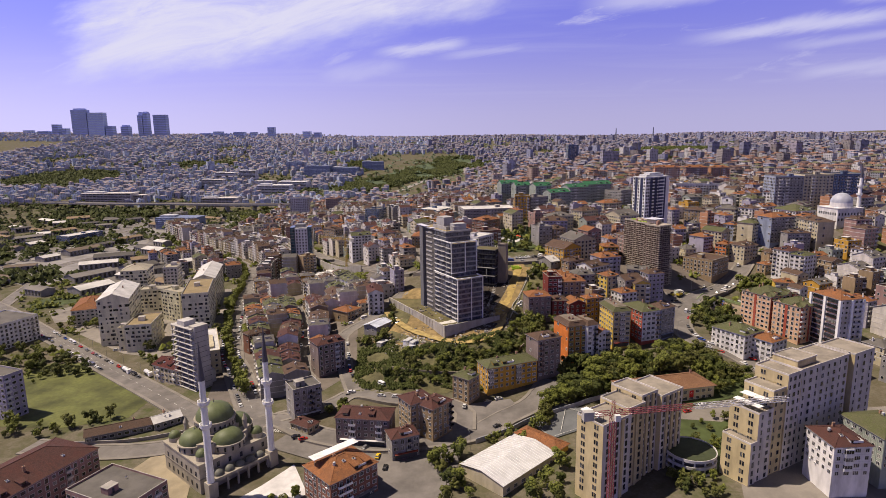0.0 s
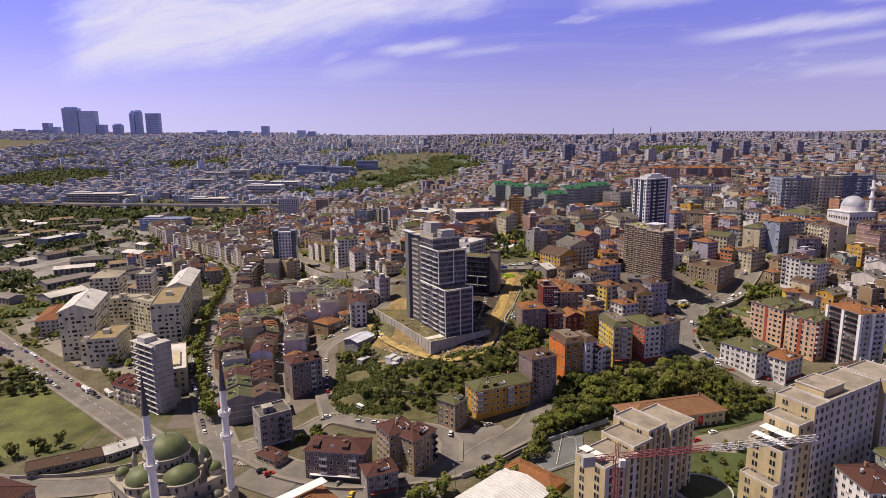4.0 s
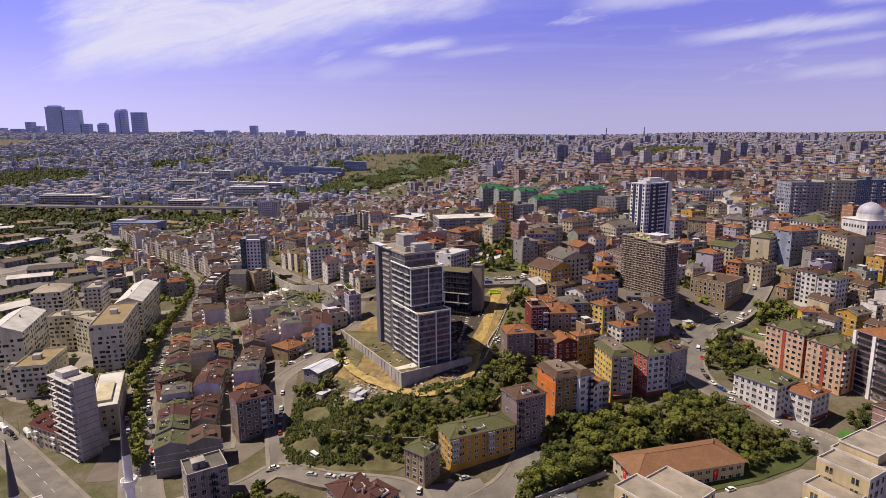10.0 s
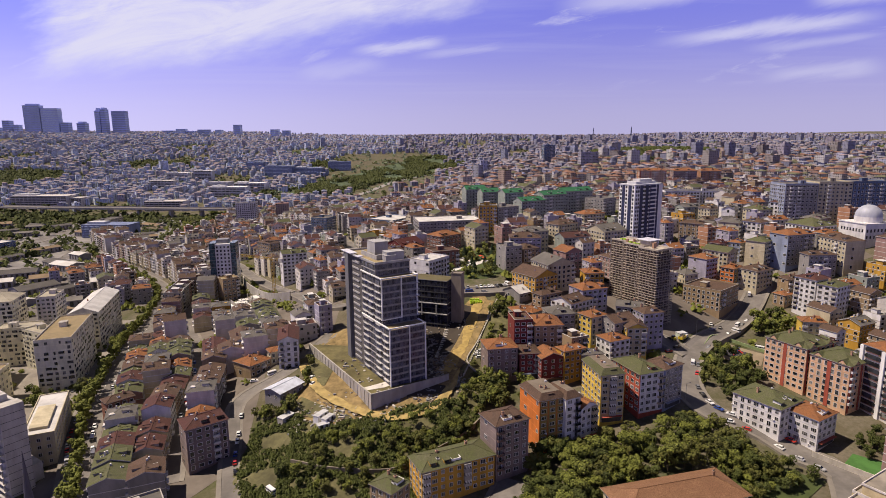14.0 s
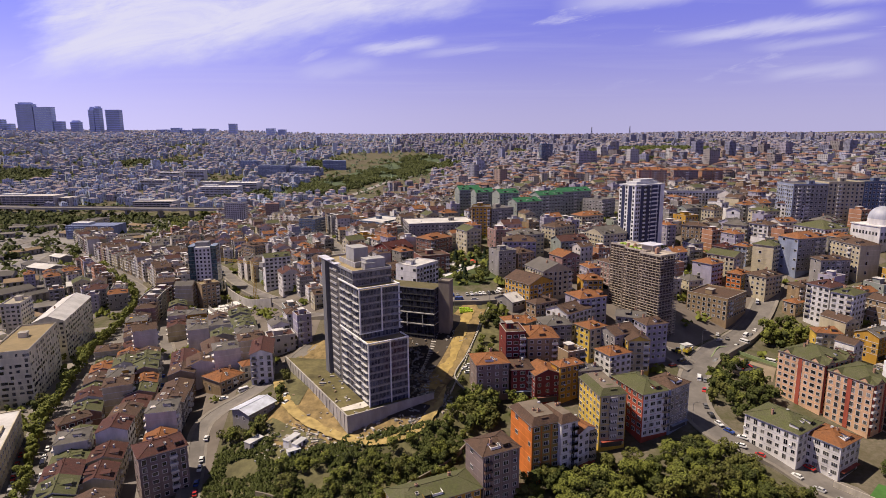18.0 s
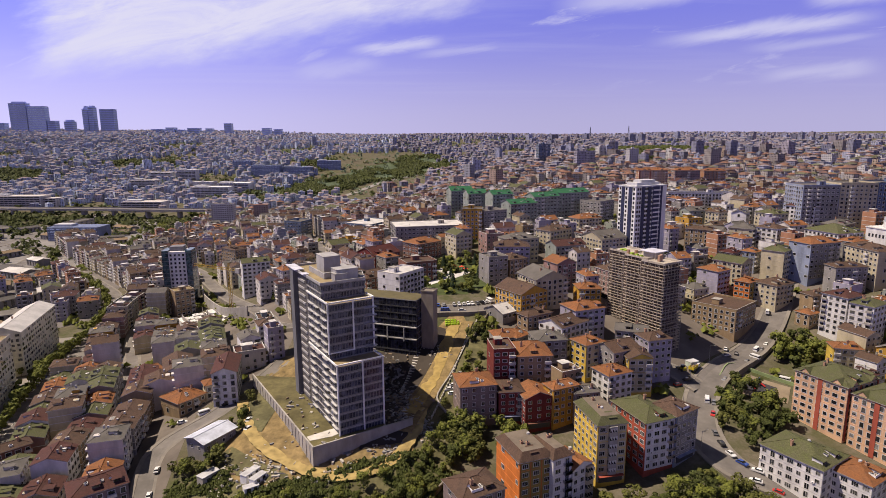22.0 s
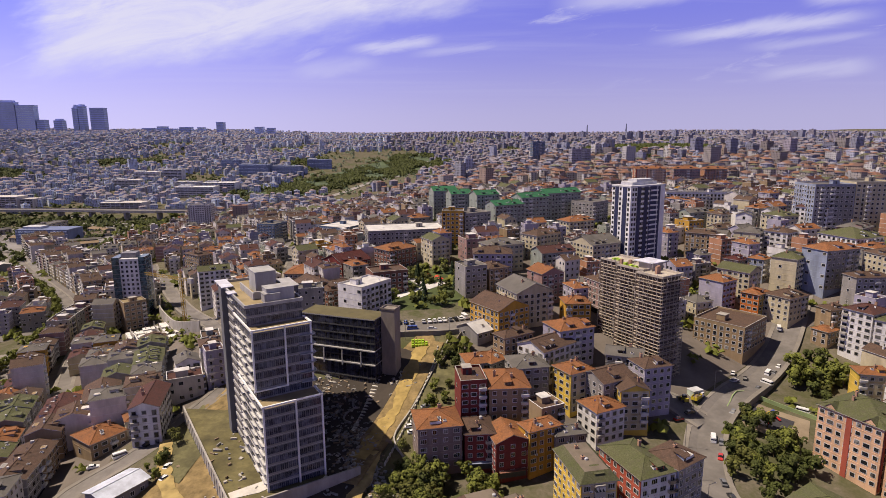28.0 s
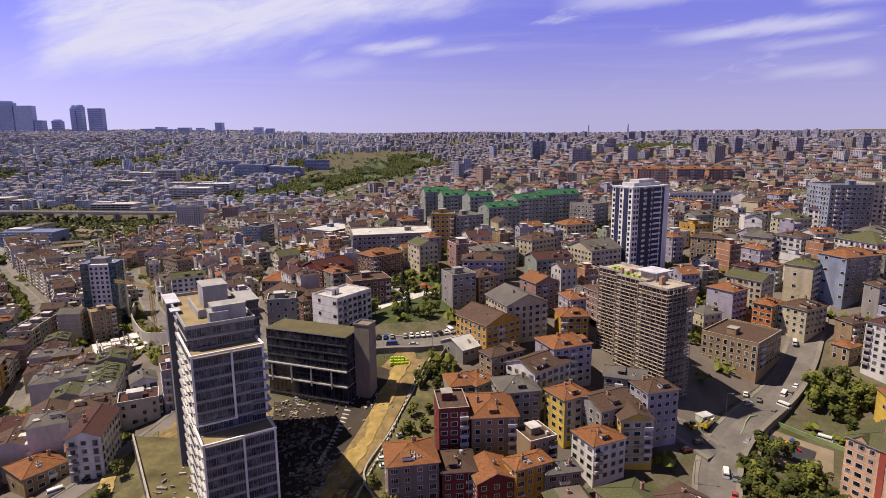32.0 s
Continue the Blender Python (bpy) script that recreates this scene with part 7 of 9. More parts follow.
def lattice(ob, name, a, b, w, bays, mat):
    """Square lattice mast or jib."""
    s = Shape()
    a, b = Vector(a), Vector(b)
    d = (b - a).normalized()
    u = d.cross((0, 0, 1) if abs(d.z) < 0.9 else (1, 0, 0)).normalized() * w / 2
    v = d.cross(u).normalized() * w / 2
    c = [u + v, u - v, -u - v, -u + v]
    for k in c:
        s.beam(a + k, b + k, w * 0.06)
    for i in range(bays):
        p, q = a + (b - a) * (i / bays), a + (b - a) * ((i + 1) / bays)
        for k in range(4):
            s.beam(p + c[k], q + c[(k + 1) % 4], w * 0.035)
    return wpart(name, s, [mat], ob)


def crane(x, y, z0, h, fore, back, ang, mat, label, white=None):
    ob = thing("tower_crane", x, y, z0, ang, label, "crane")
    lattice(ob, "mast", (0, 0, -2), (0, 0, h), 1.7, int(h / 2.4), mat)
    lattice(ob, "jib", (1, 0, h), (fore * 0.45, 0, h), 1.4, int(fore / 5), mat)
    lattice(ob, "jib", (fore * 0.45, 0, h), (fore, 0, h), 1.4, int(fore / 4.5), white or mat)
    lattice(ob, "counter_jib", (-back, 0, h), (-1, 0, h), 1.3, int(back / 2.2), mat)
    s = Shape()
    s.box(-back - 0.5, -back + 3.2, -1.1, 1.1, -2.0, 1.2)
    wpart("counterweight", s, [surface("counterweight", (0.42, 0.40, 0.38))], ob, (0, 0, h))
    s = Shape()
    s.box(-0.9, 0.9, -2.3, -0.9, 0, 2.2)
    wpart("cab", s, [WHITE], ob, (0.8, 0, h - 2.4))
    lattice(ob, "apex", (0, 0, h), (0, 0, h + 4.5), 1.0, 3, mat)
    return ob


crane(58.0, 189.5, -17, 43.0, 66, 10.5, 8, surface("red crane paint", (0.30, 0.075, 0.085)), "red and white tower crane beside the beige tower", surface("crane white", (0.6, 0.58, 0.58)))
crane(-93, 557, -8, 34, 34, 10, 150, surface("yellow crane paint", (0.36, 0.24, 0.05)), "yellow tower crane above the foundations")


def car_park():
    ob = thing("round_car_park", 101, 224, -17, 0, "round white car park with open decks and a planted roof", "car park")
    TAKEN.append((101, 224, 11))
    for k in range(4):
        s = Shape()
        z = k * 2.9
        s.lathe([(0.02, z - 0.2), (10.2, z - 0.2), (10.2, z + 1.0), (9.9, z + 1.0), (9.9, z), (0.02, z)], 28)
        wpart("deck", s, [PALE], ob)
    for k in range(14):
        a = k * 2 * math.pi / 14
        s = Shape()
        s.box(-0.25, 0.25, -0.25, 0.25, -6, 9)
        wpart("column", s, [PALE], ob, (9.5 * math.cos(a), 9.5 * math.sin(a), 0))
    s = Shape()
    s.lathe([(9.8, 8.7), (9.7, 9.3), (0.02, 9.4)], 28)
    wpart("roof_garden", s, [surface("dark planting", (0.045, 0.055, 0.025), squash=(1, 1, 1), stain=0.4)], ob)
    s = Shape()
    s.lathe([(8.0, -6), (8.0, 8.6)], 20)
    wpart("core", s, [INNER], ob)


car_park()


def play_set():
    ob = thing("play_set", 194, 398, floor_z(194, 398) + 0.35, 20, "red, yellow and blue climbing frame with slides", "play equipment")
    for x, y, c in ((-1.5, 0, (0.55, 0.35, 0.02)), (1.5, 0.5, (0.05, 0.08, 0.35))):
        m = surface("play paint %.2f" % c[0], c, rough=0.4)
        for px in (-0.7, 0.7):
            for py in (-0.7, 0.7):
                s = Shape()
                s.beam((x + px, y + py, 0), (x + px, y + py, 2.6), 0.08)
                wpart("post", s, [m], ob)
        s = Shape()
        s.box(x - 0.8, x + 0.8, y - 0.8, y + 0.8, 1.2, 1.32)
        wpart("platform", s, [m], ob)
        s = Shape()
        s.lathe([(1.2, 2.6), (0.05, 3.6)], 4, 0, x, y)
        wpart("canopy", s, [m], ob)
    for x in (-3.2, 3.4):
        s = Shape()
        s.poly([(x - 1.8, -2.5, 0.1), (x - 0.9, -2.5, 0.1), (x * 0.4 + 0.4, -0.6, 1.3), (x * 0.4 - 0.5, -0.6, 1.3)])
        s.poly([(x - 1.8, -2.5, 0.02), (x - 0.9, -2.5, 0.02), (x * 0.4 + 0.4, -0.6, 1.2), (x * 0.4 - 0.5, -0.6, 1.2)])
        wpart("slide", s, [surface("red plastic", (0.5, 0.03, 0.03), rough=0.3)], ob)


play_set()


def umbrella(x, y, c):
    ob = thing("parasol", x, y, floor_z(x, y), 0, "red parasol in the park", "parasol", "park parasols")
    s = Shape()
    s.beam((0, 0, 0), (0, 0, 2.6), 0.05)
    wpart("pole", s, [WHITE], ob)
    s = Shape()
    s.lathe([(1.7, 2.3), (0.05, 3.1)], 8)
    wpart("canopy", s, [surface("red canvas", (0.55, 0.06, 0.03))], ob)


for _x, _y in ((64, 520), (67, 522), (62, 526), (69, 517)):
    umbrella(_x, _y, 0)
for _a, _b in (((44, 498), (60, 508)), ((60, 508), (80, 522)), ((52, 530), (62, 508))):
    _ln = road("path_park", [_a, ((_a[0] + _b[0]) / 2, (_a[1] + _b[1]) / 2 + 1), _b], 2.4, surface("white paving", (0.58, 0.56, 0.55), stain=0.15, squash=(1, 1, 1)), "pale park path", 0.25, False)


def low_shed(x, y, rot, w, d, h, tint, wall="grey"):
    ob = thing("depot_shed", x, y, floor_z(x, y), rot, "low depot shed with a %s roof" % tint[0], "shed", "valley depots")
    s = Shape()
    s.box(-w / 2, w / 2, -d / 2, d / 2, -3, h)
    n = int(w / 5)
    for i in range(n):
        u = -w / 2 + (i + 0.5) * w / n
        s.poly([(u - 1.3, -d / 2 - 0.06, 1.2), (u + 1.3, -d / 2 - 0.06, 1.2), (u + 1.3, -d / 2 - 0.06, h - 0.8), (u - 1.3, -d / 2 - 0.06, h - 0.8)], 1)
    wpart("wall", s, [wall_mat(wall), GLASS], ob)
    rs, _ = roof_shape("gable", w, d, 0.6, 0.14)
    wpart("roof", rs, [surface("depot roof " + tint[0], tint[1], stain=0.06, squash=(1, 1, 1)), wall_mat(wall), STEEL], ob, (0, 0, h))
    TAKEN.append((x, y, 0.48 * math.hypot(w, d)))


_tn = [("grey", (0.17, 0.155, 0.14)), ("brown", (0.15, 0.115, 0.085)), ("pale", (0.55, 0.53, 0.50)), ("dark", (0.09, 0.082, 0.075)), ("rusty", (0.21, 0.15, 0.09))]
_dr = random.Random(31)
_k = 0
for _ in range(600):
    _x, _y = _dr.uniform(-760, -270), _dr.uniform(560, 1150)
    _wd, _dd2 = _dr.uniform(18, 46), _dr.uniform(12, 24)
    if _k < 75 and _x < -0.33 * _y - 60 and not taken(_x, _y, 0.46 * math.hypot(_wd, _dd2)):
        low_shed(_x, _y, _dr.choice([24, 24, 60, -30]) + _dr.uniform(-8, 8), _wd, _dd2, _dr.uniform(4.5, 8), _dr.choice(_tn))
        _k += 1
for _x, _y, _r in ((-183, 345, -42), (-200, 352, -40)):
    _o = thing("tank_lorry", _x, _y, floor_z(_x, _y) + 0.3, _r, "white tank lorry on the road", "lorry")
    _sh = Shape()
    _sh.box(2.2, 4.4, -1.2, 1.2, 0.5, 2.9)
    wpart("cab", _sh, [WHITE], _o)
    _sh = Shape()
    _sh.lathe([(0.05, -4), (1.1, -4), (1.25, -3.7), (1.25, 1.7), (1.1, 2), (0.05, 2)], 14)
    _sh.v = [(z, x, y + 2.0) for x, y, z in _sh.v]
    wpart("tank", _sh, [surface("tank steel", (0.62, 0.62, 0.62), rough=0.35)], _o)
    _sh = Shape()
    _sh.box(-4, 4.2, -1.0, 1.0, 0.4, 0.75)
    wpart("chassis", _sh, [DARK], _o)
    for _px in (-3, -1.8, 3.2):
        for _py in (-1.0, 1.0):
            _sh = Shape()
            _sh.lathe([(0.02, -0.15), (0.48, -0.15), (0.48, 0.15), (0.02, 0.15)], 12)
            _sh.v = [(a, c, b + 0.48) for a, b, c in _sh.v]
            wpart("wheel", _sh, [DARK], _o, (_px, _py, 0))


def street_lamp(x, y, rot):
    ob = thing("street_lamp", x, y, floor_z(x, y), rot, "tall grey street lamp by the kerb", "street lamp", "street lamps")
    s = Shape()
    s.lathe([(0.12, -0.5), (0.07, 8.5)], 6)
    wpart("pole", s, [STEEL], ob)
    s = Shape()
    s.beam((0, 0, 8.4), (1.8, 0, 8.9), 0.05)
    wpart("arm", s, [STEEL], ob)
    s = Shape()
    s.box(1.6, 2.4, -0.14, 0.14, 8.82, 8.96)
    wpart("lamp_head", s, [CONCRETE], ob)


for _ln, _sd in (([(-110, 300), (-144, 379), (-177, 483)], -7.4), ([(-312, 443), (-233, 375), (-173, 324)], 7), ([(153, 340), (151, 361), (167, 393), (203, 427)], 6.6), ([(28, 451), (69, 452), (92, 460)], -6), ([(-30, 244), (9, 251), (34, 268)], -6)):
    _l = along(_ln, 24)
    for _i in range(1, len(_l) - 1):
        _dv = (_l[_i + 1] - _l[_i - 1]).normalized()
        street_lamp(_l[_i].x - _dv.y * _sd, _l[_i].y + _dv.x * _sd, math.degrees(math.atan2(_dv.x, -_dv.y)) + (180 if _sd > 0 else 0))


def dirt_ruts(name, pts, width, mat, label):
    """A strip worn into the ground."""
    line = along(pts, 2.0)
    s = Shape()
    prev = None
    q = random.Random(len(name))
    for i, p in enumerate(line):
        d = (line[min(i + 1, len(line) - 1)] - line[max(i - 1, 0)]).normalized()
        n = Vector((-d.y, d.x)) * width * q.uniform(0.8, 1.15)
        row = [(p.x + n.x * c, p.y + n.y * c, max(floor_z(p.x + n.x * c, p.y + n.y * c), floor_z(p.x, p.y)) + 0.95 - 0.25 * abs(c)) for c in (-1, 0, 1)]
        if prev:
            for k in range(2):
                s.poly([prev[k], prev[k + 1], row[k + 1], row[k]])
        prev = row
    tagged(new(name, s.mesh(name, [mat])), label, "track", kind="structure")


PALEDIRT = surface("dry track", (0.37, 0.275, 0.105), stain=0.3, grain=1.2, dark=0.55, light=1.25, squash=(1, 1, 1), bump=0.5)
dirt_ruts("site_track", [(-40, 398), (-33, 378), (-24, 362), (-12, 350), (0, 342), (14, 339), (28, 346), (36, 360), (40, 378)], 2.4, PALEDIRT, "pale dirt track round the podium")


def ramp_edge():
    ob = thing("ramp_edging", 0, 0, 0, 0, "row of pale precast blocks along the dirt ramp", "edging", kind="structure")
    s = Shape()
    s.box(-1.0, 1.0, -0.22, 0.22, -1.2, 0.55)
    me = s.mesh("edging_block", [surface("rubble pale", (0.45, 0.42, 0.37))])
    line = along([(43.5, 372), (47.6, 384), (54.6, 404), (61.6, 426), (64.5, 440)], 2.3)
    for i in range(len(line) - 1):
        d = line[i + 1] - line[i]
        part("edging_block", me, ob, (line[i].x, line[i].y, floor_z(line[i].x, line[i].y) + 0.75), math.atan2(d.y, d.x) + 0.12)


ramp_edge()


def canopy(x, y, z, rot, w, d):
    ob = thing("sheet_canopy", x, y, z, rot, "flat white sheet roof on slim posts behind the brick house", "canopy")
    s = Shape()
    s.box(-w / 2, w / 2, -d / 2, d / 2, 0, 0.18)
    wpart("sheet", s, [WHITE], ob)
    for px in (-w / 2 + 0.2, w / 2 - 0.3):
        for py in (-d / 2 + 0.1, d / 2 - 0.2):
            s = Shape()
            s.box(px, px + 0.12, py, py + 0.12, -2.6, 0)
            wpart("post", s, [STEEL], ob)


canopy(-45.0, 219.5, -3.2, 43, 21, 4.2)
dirt_ruts("ramp_track", [(34, 374), (38.9, 385.7), (46, 405), (53.3, 427.8), (58, 442)], 3.0, surface("ochre track", (0.37, 0.265, 0.09), stain=0.3, grain=1.2, dark=0.6, light=1.2, squash=(1, 1, 1), bump=0.5), "yellow dirt ramp climbing beside the site")

# ---- rest of the town: plain houses, each one mesh ----
def plain_house(w, d, floors, roof, wall, tint, seed=0, row=False):
    """Walls with their windows and balconies, and the roof with its dormers: two skins."""
    q = random.Random(seed)
    s, r, t = Shape(), Shape(), Shape()
    H = floors * 3.0 + 0.4
    rings = [(w / 2, d / 2, -6, 1)]
    for f in range(1, floors if seed % 3 else 1):
        rings += [(w / 2, d / 2, f * 3.0 + 0.35, 2), (w / 2 + 0.1, d / 2 + 0.1, f * 3.0 + 0.35, 2), (w / 2 + 0.1, d / 2 + 0.1, f * 3.0 + 0.6, 2), (w / 2, d / 2, f * 3.0 + 0.6, 1)]
    s.stack(rings + [(w / 2, d / 2, H, 1)])
    rs, rh = roof_shape(roof, w, d, 0.45, 0.19 if row else 0.25, False if row else None)
    r.v.extend(rs.v); r.f.extend(rs.f)
    r.m.extend([min(m, 2) for m in rs.m])
    sides = [(0, -1, w, d), (0, 1, w, d)]
    for nx in (-1, 1):
        if not row and q.random() < 0.55:
            sides.append((nx, 0, d, w))
    for nx, ny, width, depth in sides:
        n = max(1, int(width / 3.0))
        st = width / n
        cols = [q.choice([0.5, 0.6, 0.85]) for _ in range(n)]
        bal = q.randrange(n) if ny and q.random() < 0.8 else -1
        for f in range(floors):
            for k in range(n):
                u, z, o = -width / 2 + st * (k + 0.5), f * 3.0 + 1.2, depth / 2
                if nx and (k + f) % 3 == 0:
                    continue
                if k == bal and f:
                    y0, y1 = (-o - 1.0, -o) if ny < 0 else (o, o + 1.0)
                    s.box(u - 1.35, u + 1.35, y0, y1, z - 0.95, z - 0.05, 2)
                    if seed % 3 == 0:
                        s.box(u - 1.3, u + 1.3, y0 + 0.05, y1 - 0.05, z - 0.05, z + 1.5, 3)
                for g, (hw, z0, z1, m) in enumerate(((cols[k] + 0.13, -0.1, 1.5, 2), (cols[k], 0.03, 1.38, 3))):
                    e = o + 0.05 + 0.03 * g
                    if ny == -1:
                        s.poly([(u - hw, -e, z + z0), (u + hw, -e, z + z0), (u + hw, -e, z + z1), (u - hw, -e, z + z1)], m)
                    elif ny == 1:
                        s.poly([(u + hw, e, z + z0), (u - hw, e, z + z0), (u - hw, e, z + z1), (u + hw, e, z + z1)], m)
                    elif nx == 1:
                        s.poly([(e, u - hw, z + z0), (e, u + hw, z + z0), (e, u + hw, z + z1), (e, u - hw, z + z1)], m)
                    else:
                        s.poly([(-e, u + hw, z + z0), (-e, u - hw, z + z0), (-e, u - hw, z + z1), (-e, u + hw, z + z1)], m)
        if ny and seed % 2:
            y0, y1 = (-depth / 2 - 0.12, -depth / 2) if ny < 0 else (depth / 2, depth / 2 + 0.12)
            s.box(-width * 0.42, width * 0.42, y0, y1, 0.1, 2.5, 3)
    if roof == "flat":
        t.box(-w * 0.2, w * 0.15, -d * 0.1, d * 0.25, 0.1, 2.6, 1).box(-w * 0.24, w * 0.19, -d * 0.14, d * 0.29, 2.6, 2.8, 2)
        t.box(w * 0.25, w * 0.35, -d * 0.3, -d * 0.2, 0.1, 1.3, 2)
    else:
        hy = d / 2 + 0.45 if (row or w >= d or roof == "hip") else 1e9
        half = min(w, d) / 2 + 0.45 if roof == "hip" else hy
        for sy in (-1, 1):
            for k in range(q.choice([1, 2, 2, 3]) if hy < 1e8 else 0):
                x = q.uniform(-0.3, 0.3) * w
                fr = q.uniform(0.25, 0.42)
                wd, zt = q.choice([0.7, 1.0, 1.5]), 0.22 + rh * fr
                y = -hy + fr * half
                kind = q.random()
                if kind < 0.5:      # shed dormer
                    for px0, px1, yy0, yy1, z0, z1, m in ((x - wd, x + wd, y, y + half * 0.5, 0.1, zt + 1.05, 1), (x - wd - 0.2, x + wd + 0.2, y - 0.3, y + half * 0.52, zt + 1.05, zt + 1.2, 0), (x - wd * 0.75, x + wd * 0.75, y - 0.05, y, zt + 0.1, zt + 0.9, 3)):
                        t.box(px0, px1, *sorted((yy0 * -sy, yy1 * -sy)), z0, z1, m)
                elif kind < 0.75:   # roof terrace
                    t.box(x - wd, x + wd, *sorted((y * -sy, (y + 2.2) * -sy)), 0.1, zt + 0.55, 2)
                    t.box(x - wd + 0.15, x + wd - 0.15, *sorted(((y + 0.15) * -sy, (y + 2.05) * -sy)), zt + 0.55, zt + 0.58, 1)
                else:               # skylight
                    t.box(x - 0.45, x + 0.45, *sorted((y * -sy, (y + 1.1) * -sy)), 0.1, zt + 0.45, 2)
                    t.box(x - 0.34, x + 0.34, *sorted(((y + 0.1) * -sy, (y + 1.0) * -sy)), zt + 0.45, zt + 0.48, 3)
        for k in range(2):
            cx, cy = q.uniform(-0.35, 0.35) * w, q.uniform(-0.2, 0.2) * d
            t.box(cx - 0.35, cx + 0.35, cy - 0.3, cy + 0.3, 0.1, rh + 0.9, 2)
        cx = q.uniform(-0.3, 0.3) * w
        t.box(cx - 0.03, cx + 0.03, -0.03, 0.03, 0.1, rh + 2.2, 3)
        t.poly([(cx - 0.45, -0.1, rh + 1.2), (cx + 0.45, -0.1, rh + 1.2), (cx + 0.3, -0.2, rh + 1.95), (cx - 0.3, -0.2, rh + 1.95)], 2)
    for u in (r, t):
        u.v[:] = [(x, y, z + H) for x, y, z in u.v]
    mats = [roof_mat(tint), wall_mat(wall), PALE if wall != "white" else CONCRETE, GLASS]
    return s.mesh("house", mats), r.mesh("roof", mats), t.mesh("roof_clutter", mats)


def town_house(pair, x, y, a, size, label, group):
    ob = new("house", pair[0])
    ob.location, ob.rotation_euler, ob.scale = (x, y, floor_z(x, y)), (0, 0, a), size
    tagged(ob, label, "house", group)
    part("roof", pair[1], ob)
    tagged(part("roof_clutter", pair[2], ob), kind="stuff")
    NEAR.append(ob)


PLAIN = []
_walls = ["white", "cream", "pearl", "grey", "lilac", "rose", "white", "pearl", "tan", "cream", "salmon", "lilac", "grey", "ochre", "green", "pearl"]
_tints = ["maroon", "brown", "brown", "maroon", "brown", "brown", "olive", "grey", "brown", "grey", "terra", "maroon"]
_pr = random.Random(3)
for _i in range(40):
    _w, _dd = (_pr.uniform(9, 15), _pr.uniform(10, 15)) if _i % 2 else (_pr.uniform(8, 10.5), _pr.uniform(9, 12))
    _fl = _pr.choice([3, 4, 4, 5, 5])
    _rf = _pr.choice(["hip", "hip", "gable", "gable", "flat"])
    _wl, _tn = _walls[_i % len(_walls)], _pr.choice(_tints)
    PLAIN.append((plain_house(_w, _dd, _fl, _rf, _wl, _tn, _i), 0.46 * math.hypot(_w, _dd), _fl, "%s house with a %s %s roof" % (SAY[_wl], SAYROOF[_tn], {"hip": "hipped", "gable": "gabled", "flat": "flat"}[_rf])))

BARE = []       # x, y, radius of open land


def open_land(x, y):
    return any((x - a) ** 2 + (y - b) ** 2 < r * r for a, b, r in BARE)


BARE += [(-18, 385, 42), (20, 400, 40), (-20, 330, 30), (20, 325, 30), (40, 340, 22), (-40, 325, 20), (52, 400, 16), (58, 512, 32), (62, 505, 26),
         (-215, 320, 45), (-190, 300, 30), (90, 310, 28), (125, 300, 35), (150, 310, 24), (170, 375, 22), (185, 385, 18), (-118, 575, 30), (-97, 566, 14)]
BARE += [(-114, 532, 15), (-100, 516, 13), (-122, 562, 24), (-104, 555, 24), (-96, 536, 20), (-116, 582, 20), (-130, 600, 12)]
BARE += [(-46, 338, 13), (-46, 356, 12), (-51, 332, 11), (-54, 342, 10), (222, 318, 18), (206, 318, 12), (184, 421, 12), (191, 427, 8), (-68, 386, 10)]
BARE += [(214, 392, 18), (204, 400, 14), (224, 404, 16), (226, 420, 14)]
BARE += [(-200, 1600, 70), (-140, 1720, 90), (-60, 1850, 110), (30, 2000, 120), (-300, 1500, 70)]


NEAR, REST = [], []


def fill(x0, x1, y0, y1, step, turn, chance=0.95, tall=0.0, seed=1, limit=900, jit=1.6):
    r = random.Random(seed)
    c, s = math.cos(radians(turn)), math.sin(radians(turn))
    cx, cy = (x0 + x1) / 2, (y0 + y1) / 2
    n = int(max(x1 - x0, y1 - y0) * 0.75 / step)
    done = 0
    for j in range(-n, n):
        for i in range(-n, n):
            px, py = i * step + (j % 2) * 2.0, j * step * 0.98
            x, y = cx + c * px - s * py + r.uniform(-jit, jit), cy + s * px + c * py + r.uniform(-jit, jit)
            if not (x0 < x < x1 and y0 < y < y1) or r.random() > chance or done >= limit:
                continue
            me, rad, fl, lab = r.choice(PLAIN)
            k = r.uniform(0.86, 1.12)
            if open_land(x, y) or taken(x, y, rad * k * 0.82):
                continue
            TAKEN.append((x, y, rad * k * 0.8))
            if len(NEAR) >= 300:
                a = radians(turn + r.choice([0, 0, 0, 90]) + r.uniform(-6, 6))
                REST.extend([(m, x, y, a, k) for m in me])
                continue
            town_house(me, x, y, radians(turn + r.choice([0, 0, 0, 90]) + r.uniform(-6, 6)), (k, r.uniform(0.9, 1.1), r.uniform(0.9, 1.12)), lab, "houses of the town")
            done += 1
    return done


ROW = []
_rt = ["maroon", "olive", "brown", "brown", "olive", "maroon", "brown", "grey", "terra", "brown", "olive", "grey"]
_rw = ["cream", "grey", "pearl", "cream", "rose", "white", "tan", "pearl", "lilac", "grey", "white", "ochre"]
for _i in range(24):
    ROW.append((plain_house(12.2, 12.6, [3, 4, 4, 5][_i % 4], ["gable", "gable", "gable", "hip"][_i % 4], _rw[_i % 12], _rt[_i % 12], _i + 70, True), "%s terraced house with a %s roof" % (SAY[_rw[_i % 12]], SAYROOF[_rt[_i % 12]])))


